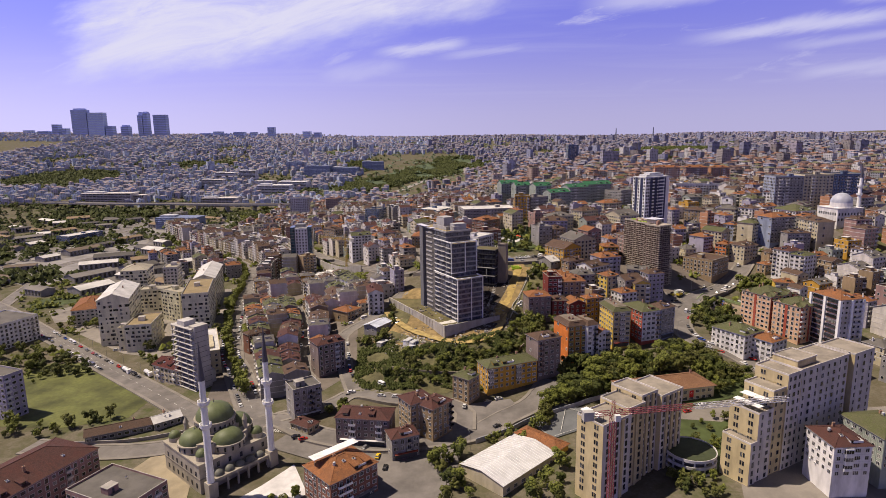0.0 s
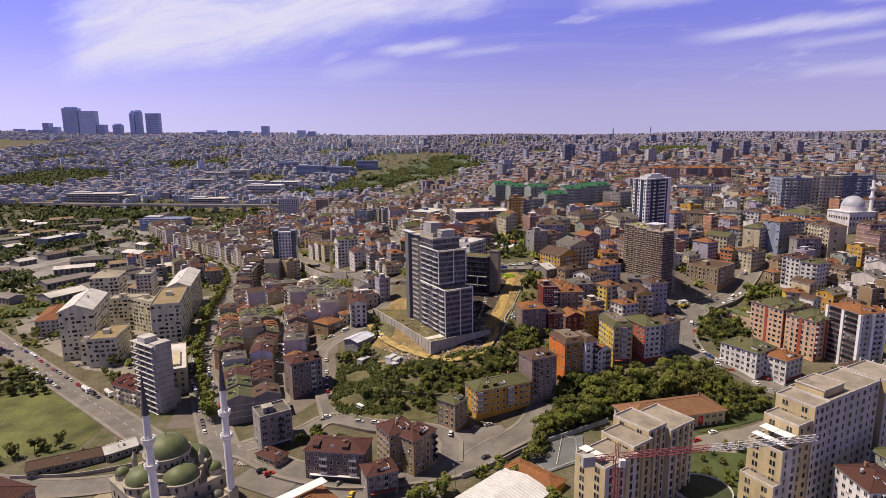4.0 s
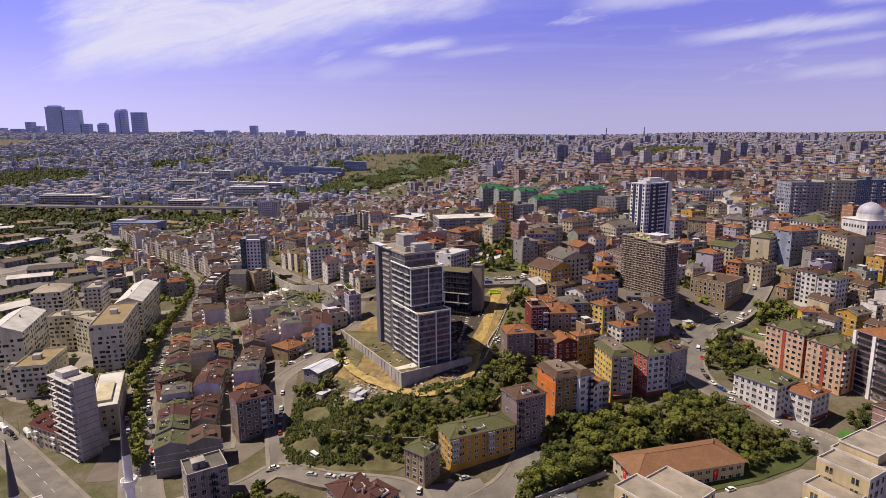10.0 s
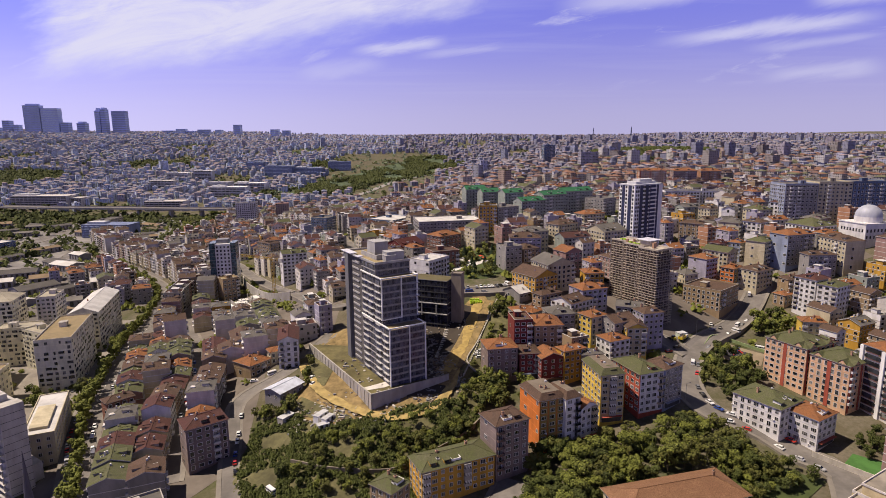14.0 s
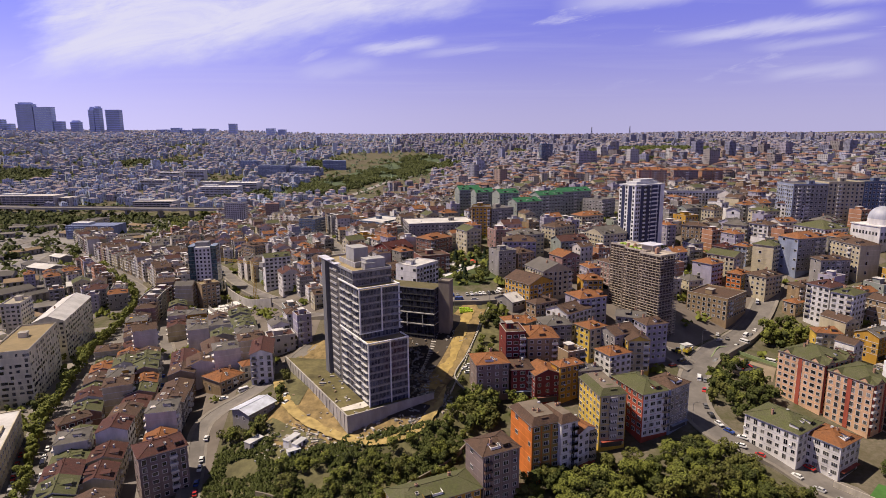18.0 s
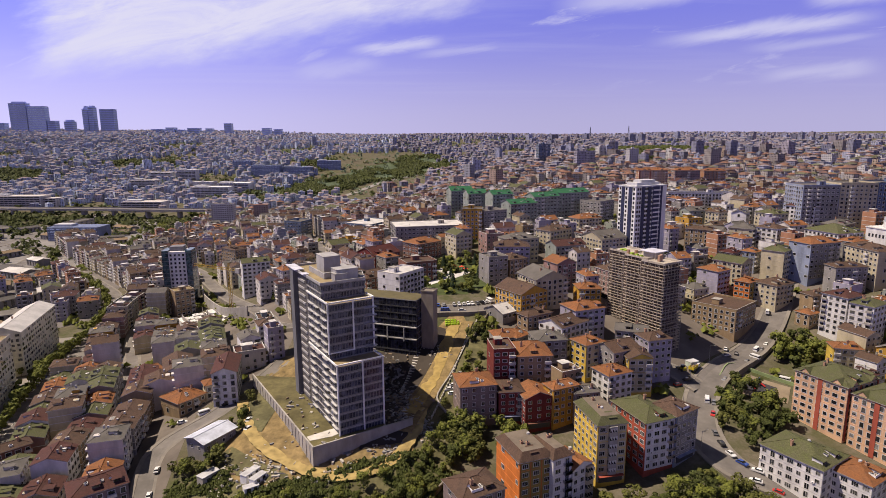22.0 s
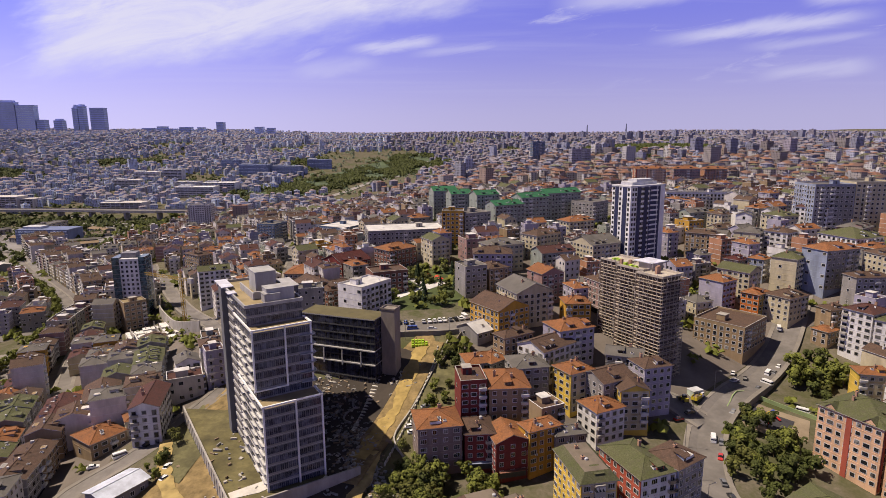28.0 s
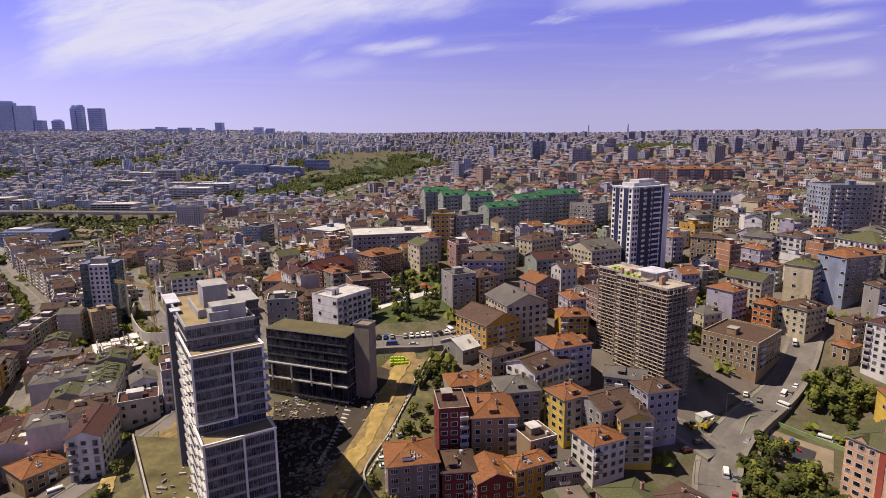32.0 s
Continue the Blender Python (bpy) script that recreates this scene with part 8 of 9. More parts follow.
def terraces(ox, oy, turn, nx, ny, sx, sy, seed, x0=-999, x1=999):
    """Close rows of houses along the street lines."""
    r = random.Random(seed)
    c, s = math.cos(radians(turn)), math.sin(radians(turn))
    for j in range(ny):
        for i in range(nx):
            px, py = i * sx, j * sy + (i % 2) * 1.5
            x, y = ox + c * px - s * py, oy + s * px + c * py
            if not x0 < x < x1 or taken(x, y, 4.6) or open_land(x, y) or r.random() < 0.03:
                continue
            me, lab = r.choice(ROW)
            TAKEN.append((x, y, 5.2))
            if len(NEAR) >= 300:
                REST.extend([(m, x, y, radians(turn + 90), 1.0) for m in me])
                continue
            town_house(me, x, y, radians(turn + r.choice([90, 90, -90]) + r.uniform(-2, 2)), (1, r.uniform(0.92, 1.04), r.uniform(0.85, 1.12)), lab, "terraced houses")


def frontage(pts, off, seed, kinds, r=5.0, step=12.2, flip=False):
    """Houses shoulder to shoulder along one side of a street."""
    q = random.Random(seed)
    line = along(pts, step)
    for i in range(1, len(line) - 1):
        d = (line[i + 1] - line[i - 1]).normalized()
        p = line[i] + Vector((-d.y, d.x)) * off
        if taken(p.x, p.y, r) or open_land(p.x, p.y):
            continue
        me, lab = q.choice(kinds)[:2]
        TAKEN.append((p.x, p.y, r + 0.2))
        a = math.atan2(d.y, d.x) + (math.pi if off > 0 else 0) + (math.pi if flip else 0)
        if len(NEAR) >= 300:
            REST.extend([(m, p.x, p.y, a, 1.0) for m in me])
        else:
            town_house(me, p.x, p.y, a, (1.02, q.uniform(0.92, 1.05), q.uniform(0.88, 1.12)), lab, "terraced houses")


APART = []
for _i in range(16):
    _wl, _tn = ["tan", "cream", "pearl", "cream", "rose", "pearl", "white", "grey"][_i % 8], ["brown", "maroon", "brown", "grey"][_i % 4]
    APART.append((plain_house(11.5, 13.0, 5 + _i % 3, ["hip", "flat", "gable"][_i % 3], _wl, _tn, 200 + _i), "%s apartment house with a %s roof" % (SAY[_wl], SAYROOF[_tn])))
frontage([(-78, 318), (-90, 362), (-99, 406), (-121, 466)], 9.6, 41, ROW)
frontage([(-78, 318), (-90, 362), (-99, 406), (-121, 466)], -9.6, 42, ROW)
frontage([(-57, 326), (-60, 340), (-66, 372), (-49, 392)], 9.6, 43, ROW)
terraces(-106, 300, 21, 8, 22, 12.6, 12.3, 2)
fill(-62, -30, 370, 560, 12.5, 24, seed=22, jit=0.8)
fill(-130, 20, 520, 800, 16, 30, seed=3)
fill(90, 330, 380, 620, 16, 18, seed=4)
fill(-20, 330, 560, 900, 17, 25, seed=5)
fill(200, 420, 280, 400, 18, 22, seed=6, chance=0.8)


def joined(name, rest, label, cat):
    """What is farther off, joined in one skin."""
    groups = {}
    for me, x, y, a, k in rest:
        groups.setdefault(me.name, (me, []))[1].append((x, y, a, k))
    V, Fc, Mi, mats, slot = [], [], [], [], {}
    for me, spots in groups.values():
        co = np.empty(len(me.vertices) * 3)
        me.vertices.foreach_get("co", co)
        co = co.reshape(-1, 3)
        fs = [tuple(p.vertices) for p in me.polygons]
        mi = []
        for p in me.polygons:
            m = me.materials[p.material_index]
            if m.name not in slot:
                slot[m.name] = len(mats)
                mats.append(m)
            mi.append(slot[m.name])
        for x, y, a, k in spots:
            c, s, o, z = math.cos(a) * k, math.sin(a) * k, len(V), floor_z(x, y)
            V.extend(zip((x + c * co[:, 0] - s * co[:, 1]).tolist(), (y + s * co[:, 0] + c * co[:, 1]).tolist(), (co[:, 2] * k + z).tolist()))
            Fc.extend(tuple(o + i for i in f) for f in fs)
            Mi.extend(mi)
    me = bpy.data.meshes.new(name)
    me.from_pydata(V, [], Fc)
    for m in mats:
        me.materials.append(m)
    me.polygons.foreach_set("material_index", np.array(Mi, np.int32))
    tagged(new(name, me), label, cat, kind="stuff")


AV = [(-160, 430), (-176, 492), (-186, 560), (-204, 618), (-236, 672), (-300, 751), (-395, 868), (-480, 980)]
frontage(AV, -19, 45, APART, 5.6, 11.6)
frontage([(-121, 466), (-160, 554), (-166, 624)], 11.5, 46, APART, 5.4, 11.6)
frontage([(-121, 466), (-160, 554), (-166, 624)], -11.5, 47, APART, 5.4, 11.6)
frontage(AV, -34, 48, APART, 5.6, 11.6)
frontage(AV, -49, 49, APART, 5.6, 12.0)
frontage([(-10, 470), (-21, 533), (-36, 608), (-51, 689), (-104, 864), (-180, 1000)], 12.5, 50, APART, 5.4, 11.8)
frontage([(-10, 470), (-21, 533), (-36, 608), (-51, 689), (-104, 864), (-180, 1000)], -12.5, 51, APART, 5.4, 11.8)
fill(-260, -60, 600, 900, 15.5, 20, seed=31)
fill(-330, -200, 840, 1200, 17, 30, seed=32, chance=0.8)
fill(300, 560, 400, 900, 18, 10, seed=7)
fill(-360, -120, 620, 900, 18, 35, seed=8, chance=0.85)
fill(-130, 60, 800, 1050, 18, 30, seed=9)
joined("town_quarter", REST, "closely packed town houses with terracotta and brown roofs", "houses")


# woods and grass on the far slopes: x, y, half widths, trees
GREENS = [(-1110, 1740, 150, 170, 700), (-424, 2433, 75, 110, 0), (640, 1650, 165, 190, 1500), (50, 2170, 80, 90, 220), (-1330, 1450, 160, 110, 420),
          (-640, 1230, 180, 60, 110), (980, 2050, 180, 70, 300), (-820, 2080, 130, 60, 160), (1250, 1650, 120, 60, 220), (-270, 2050, 60, 120, 160)]


def green_gap(x, y):
    if any(((x - a) / rx) ** 2 + ((y - b) / ry) ** 2 < 1 for a, b, rx, ry, _ in GREENS):
        return 1.0
    return math.sin(x * 0.011 + 1.3 * math.sin(y * 0.004)) * math.sin(y * 0.0075 + 0.9)


def far_town():
    """The far quarters: thousands of small blocks with roofs and windows, past counting."""
    r = np.random.RandomState(5)
    V, Fq, Mi = [], [], []
    walls = ((0.50, 0.48, 0.49), (0.42, 0.38, 0.36), (0.30, 0.27, 0.26), (0.36, 0.27, 0.23), (0.30, 0.30, 0.34), (0.58, 0.56, 0.55), (0.46, 0.36, 0.28), (0.24, 0.21, 0.21))
    roofs = ((0.22, 0.115, 0.075), (0.15, 0.09, 0.075), (0.11, 0.07, 0.06), (0.17, 0.155, 0.15), (0.19, 0.10, 0.07), (0.12, 0.12, 0.07))
    # haze painted into the wall and roof colours of the farther houses
    hazed_walls = ((0.549, 0.605, 0.739), (0.450, 0.491, 0.605), (0.373, 0.400, 0.504), (0.461, 0.434, 0.493), (0.637, 0.697, 0.800))
    hazed_roofs = ((0.280, 0.219, 0.220), (0.226, 0.202, 0.231), (0.205, 0.202, 0.237), (0.291, 0.314, 0.385), (0.237, 0.202, 0.220))
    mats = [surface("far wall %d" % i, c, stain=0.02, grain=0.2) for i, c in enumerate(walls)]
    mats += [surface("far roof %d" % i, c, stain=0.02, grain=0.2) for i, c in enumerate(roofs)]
    mats += [surface("hill wall %d" % i, c, stain=0.02, grain=0.2) for i, c in enumerate(hazed_walls)]
    mats += [surface("hill roof %d" % i, c, stain=0.02, grain=0.2) for i, c in enumerate(hazed_roofs)]
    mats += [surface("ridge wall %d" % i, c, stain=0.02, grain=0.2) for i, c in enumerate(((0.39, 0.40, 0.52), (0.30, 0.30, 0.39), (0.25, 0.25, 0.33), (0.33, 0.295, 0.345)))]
    pane = len(mats)
    mats.append(GLASS)
    spots = []
    for x0, x1, y0, y1, n in ((60, 760, 900, 1500, 1500), (-420, 60, 1000, 1450, 520), (-1700, -330, 1340, 1700, 640), (-1700, -250, 1480, 3000, 4700), (-2600, -300, 3000, 3700, 2300),
                              (60, 1500, 1500, 2700, 3000), (-300, 100, 2380, 2760, 240), (-400, 2800, 2700, 4700, 3300), (-3400, -400, 3700, 4700, 900), (560, 1100, 300, 900, 460), (760, 1300, 900, 1500, 600)):
        spots.append(np.stack([r.uniform(x0, x1, n), r.uniform(y0, y1, n)], 1))
    for x, y in np.concatenate(spots):
        if open_land(x, y) or (y < 1330 and -1000 < x < -330) or green_gap(x, y) > 0.72 or taken(x, y, 6.5):
            continue        # green gaps between the quarters
        far = y > 1500
        w, d = r.uniform(7.5, 15), r.uniform(7.5, 13)
        fl = r.choice([3, 4, 5, 5, 6])
        high = y < 2700 and r.rand() < (0.035 if x > 350 and y > 1200 else 0.012)
        a = radians(25 + r.normal() * 14 + (90 if r.rand() < 0.5 else 0))
        # with distance more houses take the haze-tinted colours
        hazed = y > 950 + 800 * r.rand() or (x < -120 and y > 1320)
        wm = ((14 + r.randint(0, 5)) if x < -60 else 24 + r.randint(0, 4)) if hazed else r.randint(0, 8)
        rm = (19 + r.randint(0, 5)) if hazed else 8 + r.randint(0, 6)
        flat = rm in (11, 22) or high
        if high:
            fl, w, d = r.choice([8, 9, 11, 13]), r.uniform(14, 22), r.uniform(13, 17)
        c, s, h, zz = math.cos(a), math.sin(a), fl * 3.0, floor_z(x, y)

        def put(px, py, pz):
            V.append((x + c * px - s * py, y + s * px + c * py, zz + pz))
            return len(V) - 1
        b = [put(px * w / 2, py * d / 2, pz) for pz in (-8, h) for px, py in ((-1, -1), (1, -1), (1, 1), (-1, 1))]
        for i in range(4):
            j = (i + 1) % 4
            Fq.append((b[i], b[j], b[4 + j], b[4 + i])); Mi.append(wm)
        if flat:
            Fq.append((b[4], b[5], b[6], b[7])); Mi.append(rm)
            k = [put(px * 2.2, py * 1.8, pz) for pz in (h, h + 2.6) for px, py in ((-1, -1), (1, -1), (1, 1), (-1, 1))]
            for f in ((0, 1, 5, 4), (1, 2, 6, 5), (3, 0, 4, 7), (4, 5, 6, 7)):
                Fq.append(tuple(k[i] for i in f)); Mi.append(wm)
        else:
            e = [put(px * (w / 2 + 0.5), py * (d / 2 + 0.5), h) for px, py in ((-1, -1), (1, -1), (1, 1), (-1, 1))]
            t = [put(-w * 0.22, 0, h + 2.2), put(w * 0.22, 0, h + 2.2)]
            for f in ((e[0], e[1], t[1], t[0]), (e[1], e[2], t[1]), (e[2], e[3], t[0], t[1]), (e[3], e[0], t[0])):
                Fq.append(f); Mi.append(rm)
        if y > 2900 and not high:
            continue
        # windows on the sides that look south and west
        for nx, ny in ((0, -1), (-1, 0), (1, 0), (0, 1)):
            wx, wy = c * nx - s * ny, s * nx + c * ny
            if wx * (60 - x) + wy * (100 - y) < 0:
                continue
            width, depth = (w, d) if nx == 0 else (d, w)
            n = max(2, int(width / 3.2))
            step, hw = (1, 0.62) if not far else (1, 0.8)
            for k in range(0, fl, step):
                z0 = k * 3.0 + 1.0
                for q in range(n):
                    u = ((q + 0.5) / n - 0.5) * width
                    o = depth / 2 + 0.12
                    p0, p1 = ((u - hw) * -ny, o * ny) if nx == 0 else (o * nx, (u - hw) * nx), ((u + hw) * -ny, o * ny) if nx == 0 else (o * nx, (u + hw) * nx)
                    Fq.append((put(*p0, z0), put(*p1, z0), put(*p1, z0 + 1.5), put(*p0, z0 + 1.5))); Mi.append(pane)
    me = bpy.data.meshes.new("far_town")
    me.from_pydata(V, [], Fq)
    for m in mats:
        me.materials.append(m)
    me.polygons.foreach_set("material_index", np.array(Mi, np.int32))
    tagged(new("far_town", me), "dense far town of houses with terracotta roofs, the farther ones tinted with haze", "town", kind="stuff")


far_town()

# ---- trees ----
def tree_crown(r, h, mat, seed, n=150, leaf=0.55, lean=0.0):
    """Uneven crown of leaf clumps round several boughs."""
    q = random.Random(seed)
    s = Shape()
    blobs = [(q.uniform(-0.6, 0.6) * r, q.uniform(-0.6, 0.6) * r, h * q.uniform(0.32, 0.88), r * q.uniform(0.22, 0.52)) for _ in range(15)]
    for _ in range(n):
        bx, by, bz, br = q.choice(blobs)
        u, a = q.uniform(-0.55, 1), q.uniform(0, 2 * math.pi)
        k = math.sqrt(max(0, 1 - u * u))
        rr = br * q.uniform(0.72, 1.08)
        c = Vector((bx + rr * k * math.cos(a), by + rr * k * math.sin(a), bz + rr * u * 0.85))
        nrm = Vector((k * math.cos(a), k * math.sin(a), u + 0.4)).normalized()
        t1 = nrm.orthogonal().normalized()
        t2 = nrm.cross(t1)
        sz = leaf * q.uniform(0.7, 1.5)
        pts = [c + (t1 * math.cos(w) + t2 * math.sin(w)) * sz * q.uniform(0.6, 1.25) + nrm * q.uniform(-0.25, 0.25) * sz for w in (0, 1.2, 2.4, 3.7, 5.0)]
        mid = c + nrm * sz * 0.35
        for i in range(5):
            s.poly([tuple(pts[i]), tuple(pts[(i + 1) % 5]), tuple(mid)])
    return s.mesh("crown", [mat])


def tree_trunk(h, r):
    s = Shape()
    s.lathe([(r * 1.4, -0.6), (r, 0.4), (r * 0.75, h * 0.45), (r * 0.3, h * 0.8)], 7)
    for a in (0.3, 2.2, 4.4):
        s.beam((0, 0, h * 0.4), (math.cos(a) * h * 0.22, math.sin(a) * h * 0.22, h * 0.68), r * 0.3)
    return s.mesh("trunk", [TRUNK])


TREES = []
for _i in range(9):
    _h = [9, 11, 8, 10, 7.5, 12, 6, 9.5, 8.5][_i]
    TREES.append((tree_crown(_h * 0.42, _h, LEAF[_i % 3], 20 + _i, 760, 0.36), tree_trunk(_h * 0.7, 0.2), _h, tree_crown(_h * 0.42, _h, LEAF[_i % 3], 20 + _i, 300, 0.55)))
_s = Shape()
_q = random.Random(9)
for _j in range(220):
    _z = _q.uniform(0.12, 1.0)
    _a, _r = _q.uniform(0, 6.28), (1.02 - _z) * 2.0 * _q.uniform(0.75, 1.05)
    _c = Vector((_r * math.cos(_a), _r * math.sin(_a), _z * 9))
    _o = Vector((math.cos(_a), math.sin(_a), -0.5)) * 0.8
    _t = Vector((-math.sin(_a), math.cos(_a), 0)) * 0.45
    _s.poly([tuple(_c + _t), tuple(_c - _t), tuple(_c + _o)]).poly([tuple(_c + Vector((0, 0, 0.5))), tuple(_c + _t), tuple(_c + _o)])
FIR = (_s.mesh("crown", [CONIFER]), tree_trunk(8, 0.16))
tr = random.Random(11)
PLANTED = []
FAR_TREES = []


def tree(x, y, k=1.0, fir=False, which=None, name="tree"):
    z = floor_z(x, y)
    if len(PLANTED) >= 285 and not fir:
        _, t, h, c = TREES[tr.randrange(len(TREES)) if which is None else which]
        a = tr.uniform(0, 6.28)
        FAR_TREES.extend([(c, x, y, a, k), (t, x, y, a, k)])
        return None
    if fir:
        ob = thing("conifer", x, y, z, tr.uniform(0, 360), "dark green conifer with a narrow crown", "tree", "conifers")
        part("crown", FIR[0], ob, size=(k, k, k)); part("trunk", FIR[1], ob, size=(k, k, k))
        return ob
    i = tr.randrange(len(TREES)) if which is None else which
    c, t, h, _ = TREES[i]
    tone = ("dark green", "fresh green", "olive green")[i % 3]
    ob = thing("tree", x, y, z, tr.uniform(0, 360), "%s broadleaf tree with an uneven crown" % tone, "tree", "trees of the town")
    part("crown", c, ob, size=(k, k, k * tr.uniform(0.85, 1.1)))
    part("trunk", t, ob, size=(k, k, k))
    PLANTED.append((x, y))
    return ob


def grove(poly_pts, n, kmin=0.6, kmax=1.1, seed=1, gap=3.0, kinds=None):
    q = random.Random(seed)
    xs, ys = [p[0] for p in poly_pts], [p[1] for p in poly_pts]
    got = tries = 0
    while got < n and tries < n * 30:
        tries += 1
        x, y = q.uniform(min(xs), max(xs)), q.uniform(min(ys), max(ys))
        inside, j = False, len(poly_pts) - 1
        for i in range(len(poly_pts)):
            (xi, yi), (xj, yj) = poly_pts[i], poly_pts[j]
            if (yi > y) != (yj > y) and x < (xj - xi) * (y - yi) / (yj - yi) + xi:
                inside = not inside
            j = i
        if not inside or taken(x, y, 1.0) or any((x - a) ** 2 + (y - b) ** 2 < gap * gap for a, b in PLANTED[-160:]):
            continue
        tree(x, y, q.uniform(kmin, kmax), which=q.choice(kinds) if kinds else None)
        got += 1


grove([(-36, 304), (-2, 296), (30, 318), (48, 322), (52, 352), (44, 358), (24, 338), (0, 330), (-24, 334)], 74, 0.4, 0.75, 1, 2.4)
grove([(56, 300), (74, 322), (112, 322), (142, 334), (158, 318), (150, 300), (128, 304), (90, 300), (70, 294)], 96, 0.65, 1.05, 2, 2.7)
grove([(46, 276), (53, 294), (58, 300), (70, 294), (90, 300), (114, 298), (104, 288), (86, 289), (62, 280)], 58, 0.6, 1.0, 61, 2.6, (0, 0, 3, 3, 1, 2, 5))
grove([(116, 284), (130, 298), (150, 312), (160, 312), (172, 298), (160, 292), (136, 283)], 40, 0.4, 0.8, 3, 2.4)
grove([(198, 308), (206, 322), (216, 322), (214, 306)], 14, 0.4, 0.7, 62, 2.2, (0, 3, 6))
grove([(-290, 372), (-276, 396), (-242, 374), (-222, 352), (-236, 346), (-262, 362)], 40, 0.45, 0.8, 63, 2.6, (0, 3, 2))
grove([(170, 392), (184, 402), (192, 386), (196, 372), (182, 356), (166, 350), (160, 366)], 58, 0.5, 0.85, 4, 2.4, (0, 0, 3, 3, 6, 6, 2, 1))
grove([(66, 372), (84, 384), (94, 374), (80, 350), (68, 350)], 24, 0.5, 0.85, 24, 2.5)
grove([(48, 366), (60, 368), (62, 350), (50, 345)], 18, 0.6, 0.9, 5)
grove([(40, 480), (36, 540), (84, 540), (90, 500), (66, 474)], 34, 0.45, 0.75, 6, 3)
for _i in range(12):
    _x, _y = tr.uniform(40, 86), tr.uniform(486, 535)
    if not taken(_x, _y, 1.5):
        tree(_x, _y, tr.uniform(0.6, 1.0), True)
for _p in along([(-112, 305), (-131, 345), (-153, 395), (-185, 497), (-197, 562), (-215, 622), (-248, 676), (-312, 754), (-404, 868)], 5.5):
    if tr.random() < 0.93:
        tree(_p.x + tr.uniform(-1, 1) + 1.5, _p.y + tr.uniform(-1, 1), tr.uniform(0.7, 1.05), which=tr.choice([1, 4, 7]))
# hedges and trees round the institute, the meadow and the valley roads
grove([(-262, 300), (-268, 372), (-282, 372), (-276, 296)], 22, 0.5, 0.9, 31, 2.6)
grove([(-262, 300), (-232, 284), (-196, 282), (-170, 296), (-172, 286), (-200, 270), (-240, 274), (-268, 292)], 26, 0.4, 0.75, 32, 2.4)
grove([(-240, 352), (-262, 366), (-272, 340), (-258, 330)], 12, 0.3, 0.5, 33, 2.0)
for _a, _b in (((-320, 452), (-178, 331)), ((-306, 432), (-168, 315))):
    for _i in range(26):
        _f = (_i + tr.uniform(-0.3, 0.3)) / 25
        _x, _y = _a[0] + (_b[0] - _a[0]) * _f, _a[1] + (_b[1] - _a[1]) * _f
        if not taken(_x, _y, 0.5):
            tree(_x, _y, tr.uniform(0.4, 0.75))
grove([(-330, 470), (-150, 345), (-135, 370), (-170, 470), (-240, 560), (-320, 540)], 70, 0.45, 0.9, 34, 3.5)
grove([(-250, 352), (-262, 372), (-300, 420), (-330, 440), (-330, 420), (-290, 360)], 16, 0.5, 0.9, 7)
grove([(-225, 398), (-190, 360), (-178, 345), (-170, 365), (-205, 395)], 12, 0.5, 0.8, 8)
grove([(218, 424), (236, 444), (246, 434), (236, 412), (226, 406)], 18, 0.8, 1.15, 9, 2.6)
grove([(-40, 376), (-34, 400), (-30, 372), (-36, 350), (-48, 346)], 12, 0.4, 0.7, 10)
grove([(-20, 268), (-55, 284), (-60, 276), (-25, 262)], 14, 0.35, 0.6, 12, 2.2)
grove([(15, 250), (40, 262), (50, 276), (56, 270), (40, 252), (22, 242)], 16, 0.45, 0.8, 13, 2.5)


grove([(44, 352), (50, 386), (60, 412), (70, 440), (74, 420), (64, 388), (56, 356)], 26, 0.3, 0.6, 23, 2.3)
grove([(62, 424), (68, 446), (80, 450), (76, 424)], 12, 0.35, 0.6, 14, 2.2)
grove([(46, 362), (56, 384), (62, 392), (66, 372), (58, 356)], 16, 0.45, 0.8, 15, 2.4)
grove([(-46, 352), (-34, 366), (-32, 390), (-44, 376), (-56, 350)], 10, 0.35, 0.6, 16, 2.2)
grove([(-8, 236), (8, 246), (18, 232), (16, 208), (-4, 206)], 16, 0.5, 0.85, 17)
grove([(26, 206), (44, 200), (54, 212), (50, 232), (40, 226)], 10, 0.6, 0.95, 18)
grove([(86, 206), (104, 196), (110, 214), (104, 236), (92, 232)], 18, 0.35, 0.6, 19, 2.4)
grove([(100, 236), (120, 262), (142, 262), (150, 248), (126, 232)], 34, 0.3, 0.5, 20, 2.6)
grove([(-76, 206), (-62, 200), (-56, 212), (-66, 216)], 4, 0.6, 0.9, 21)
grove([(-72, 282), (-50, 288), (-50, 276), (-66, 272)], 6, 0.4, 0.6, 22)


joined("town_trees", FAR_TREES, "green broadleaf trees along the streets and yards", "trees")


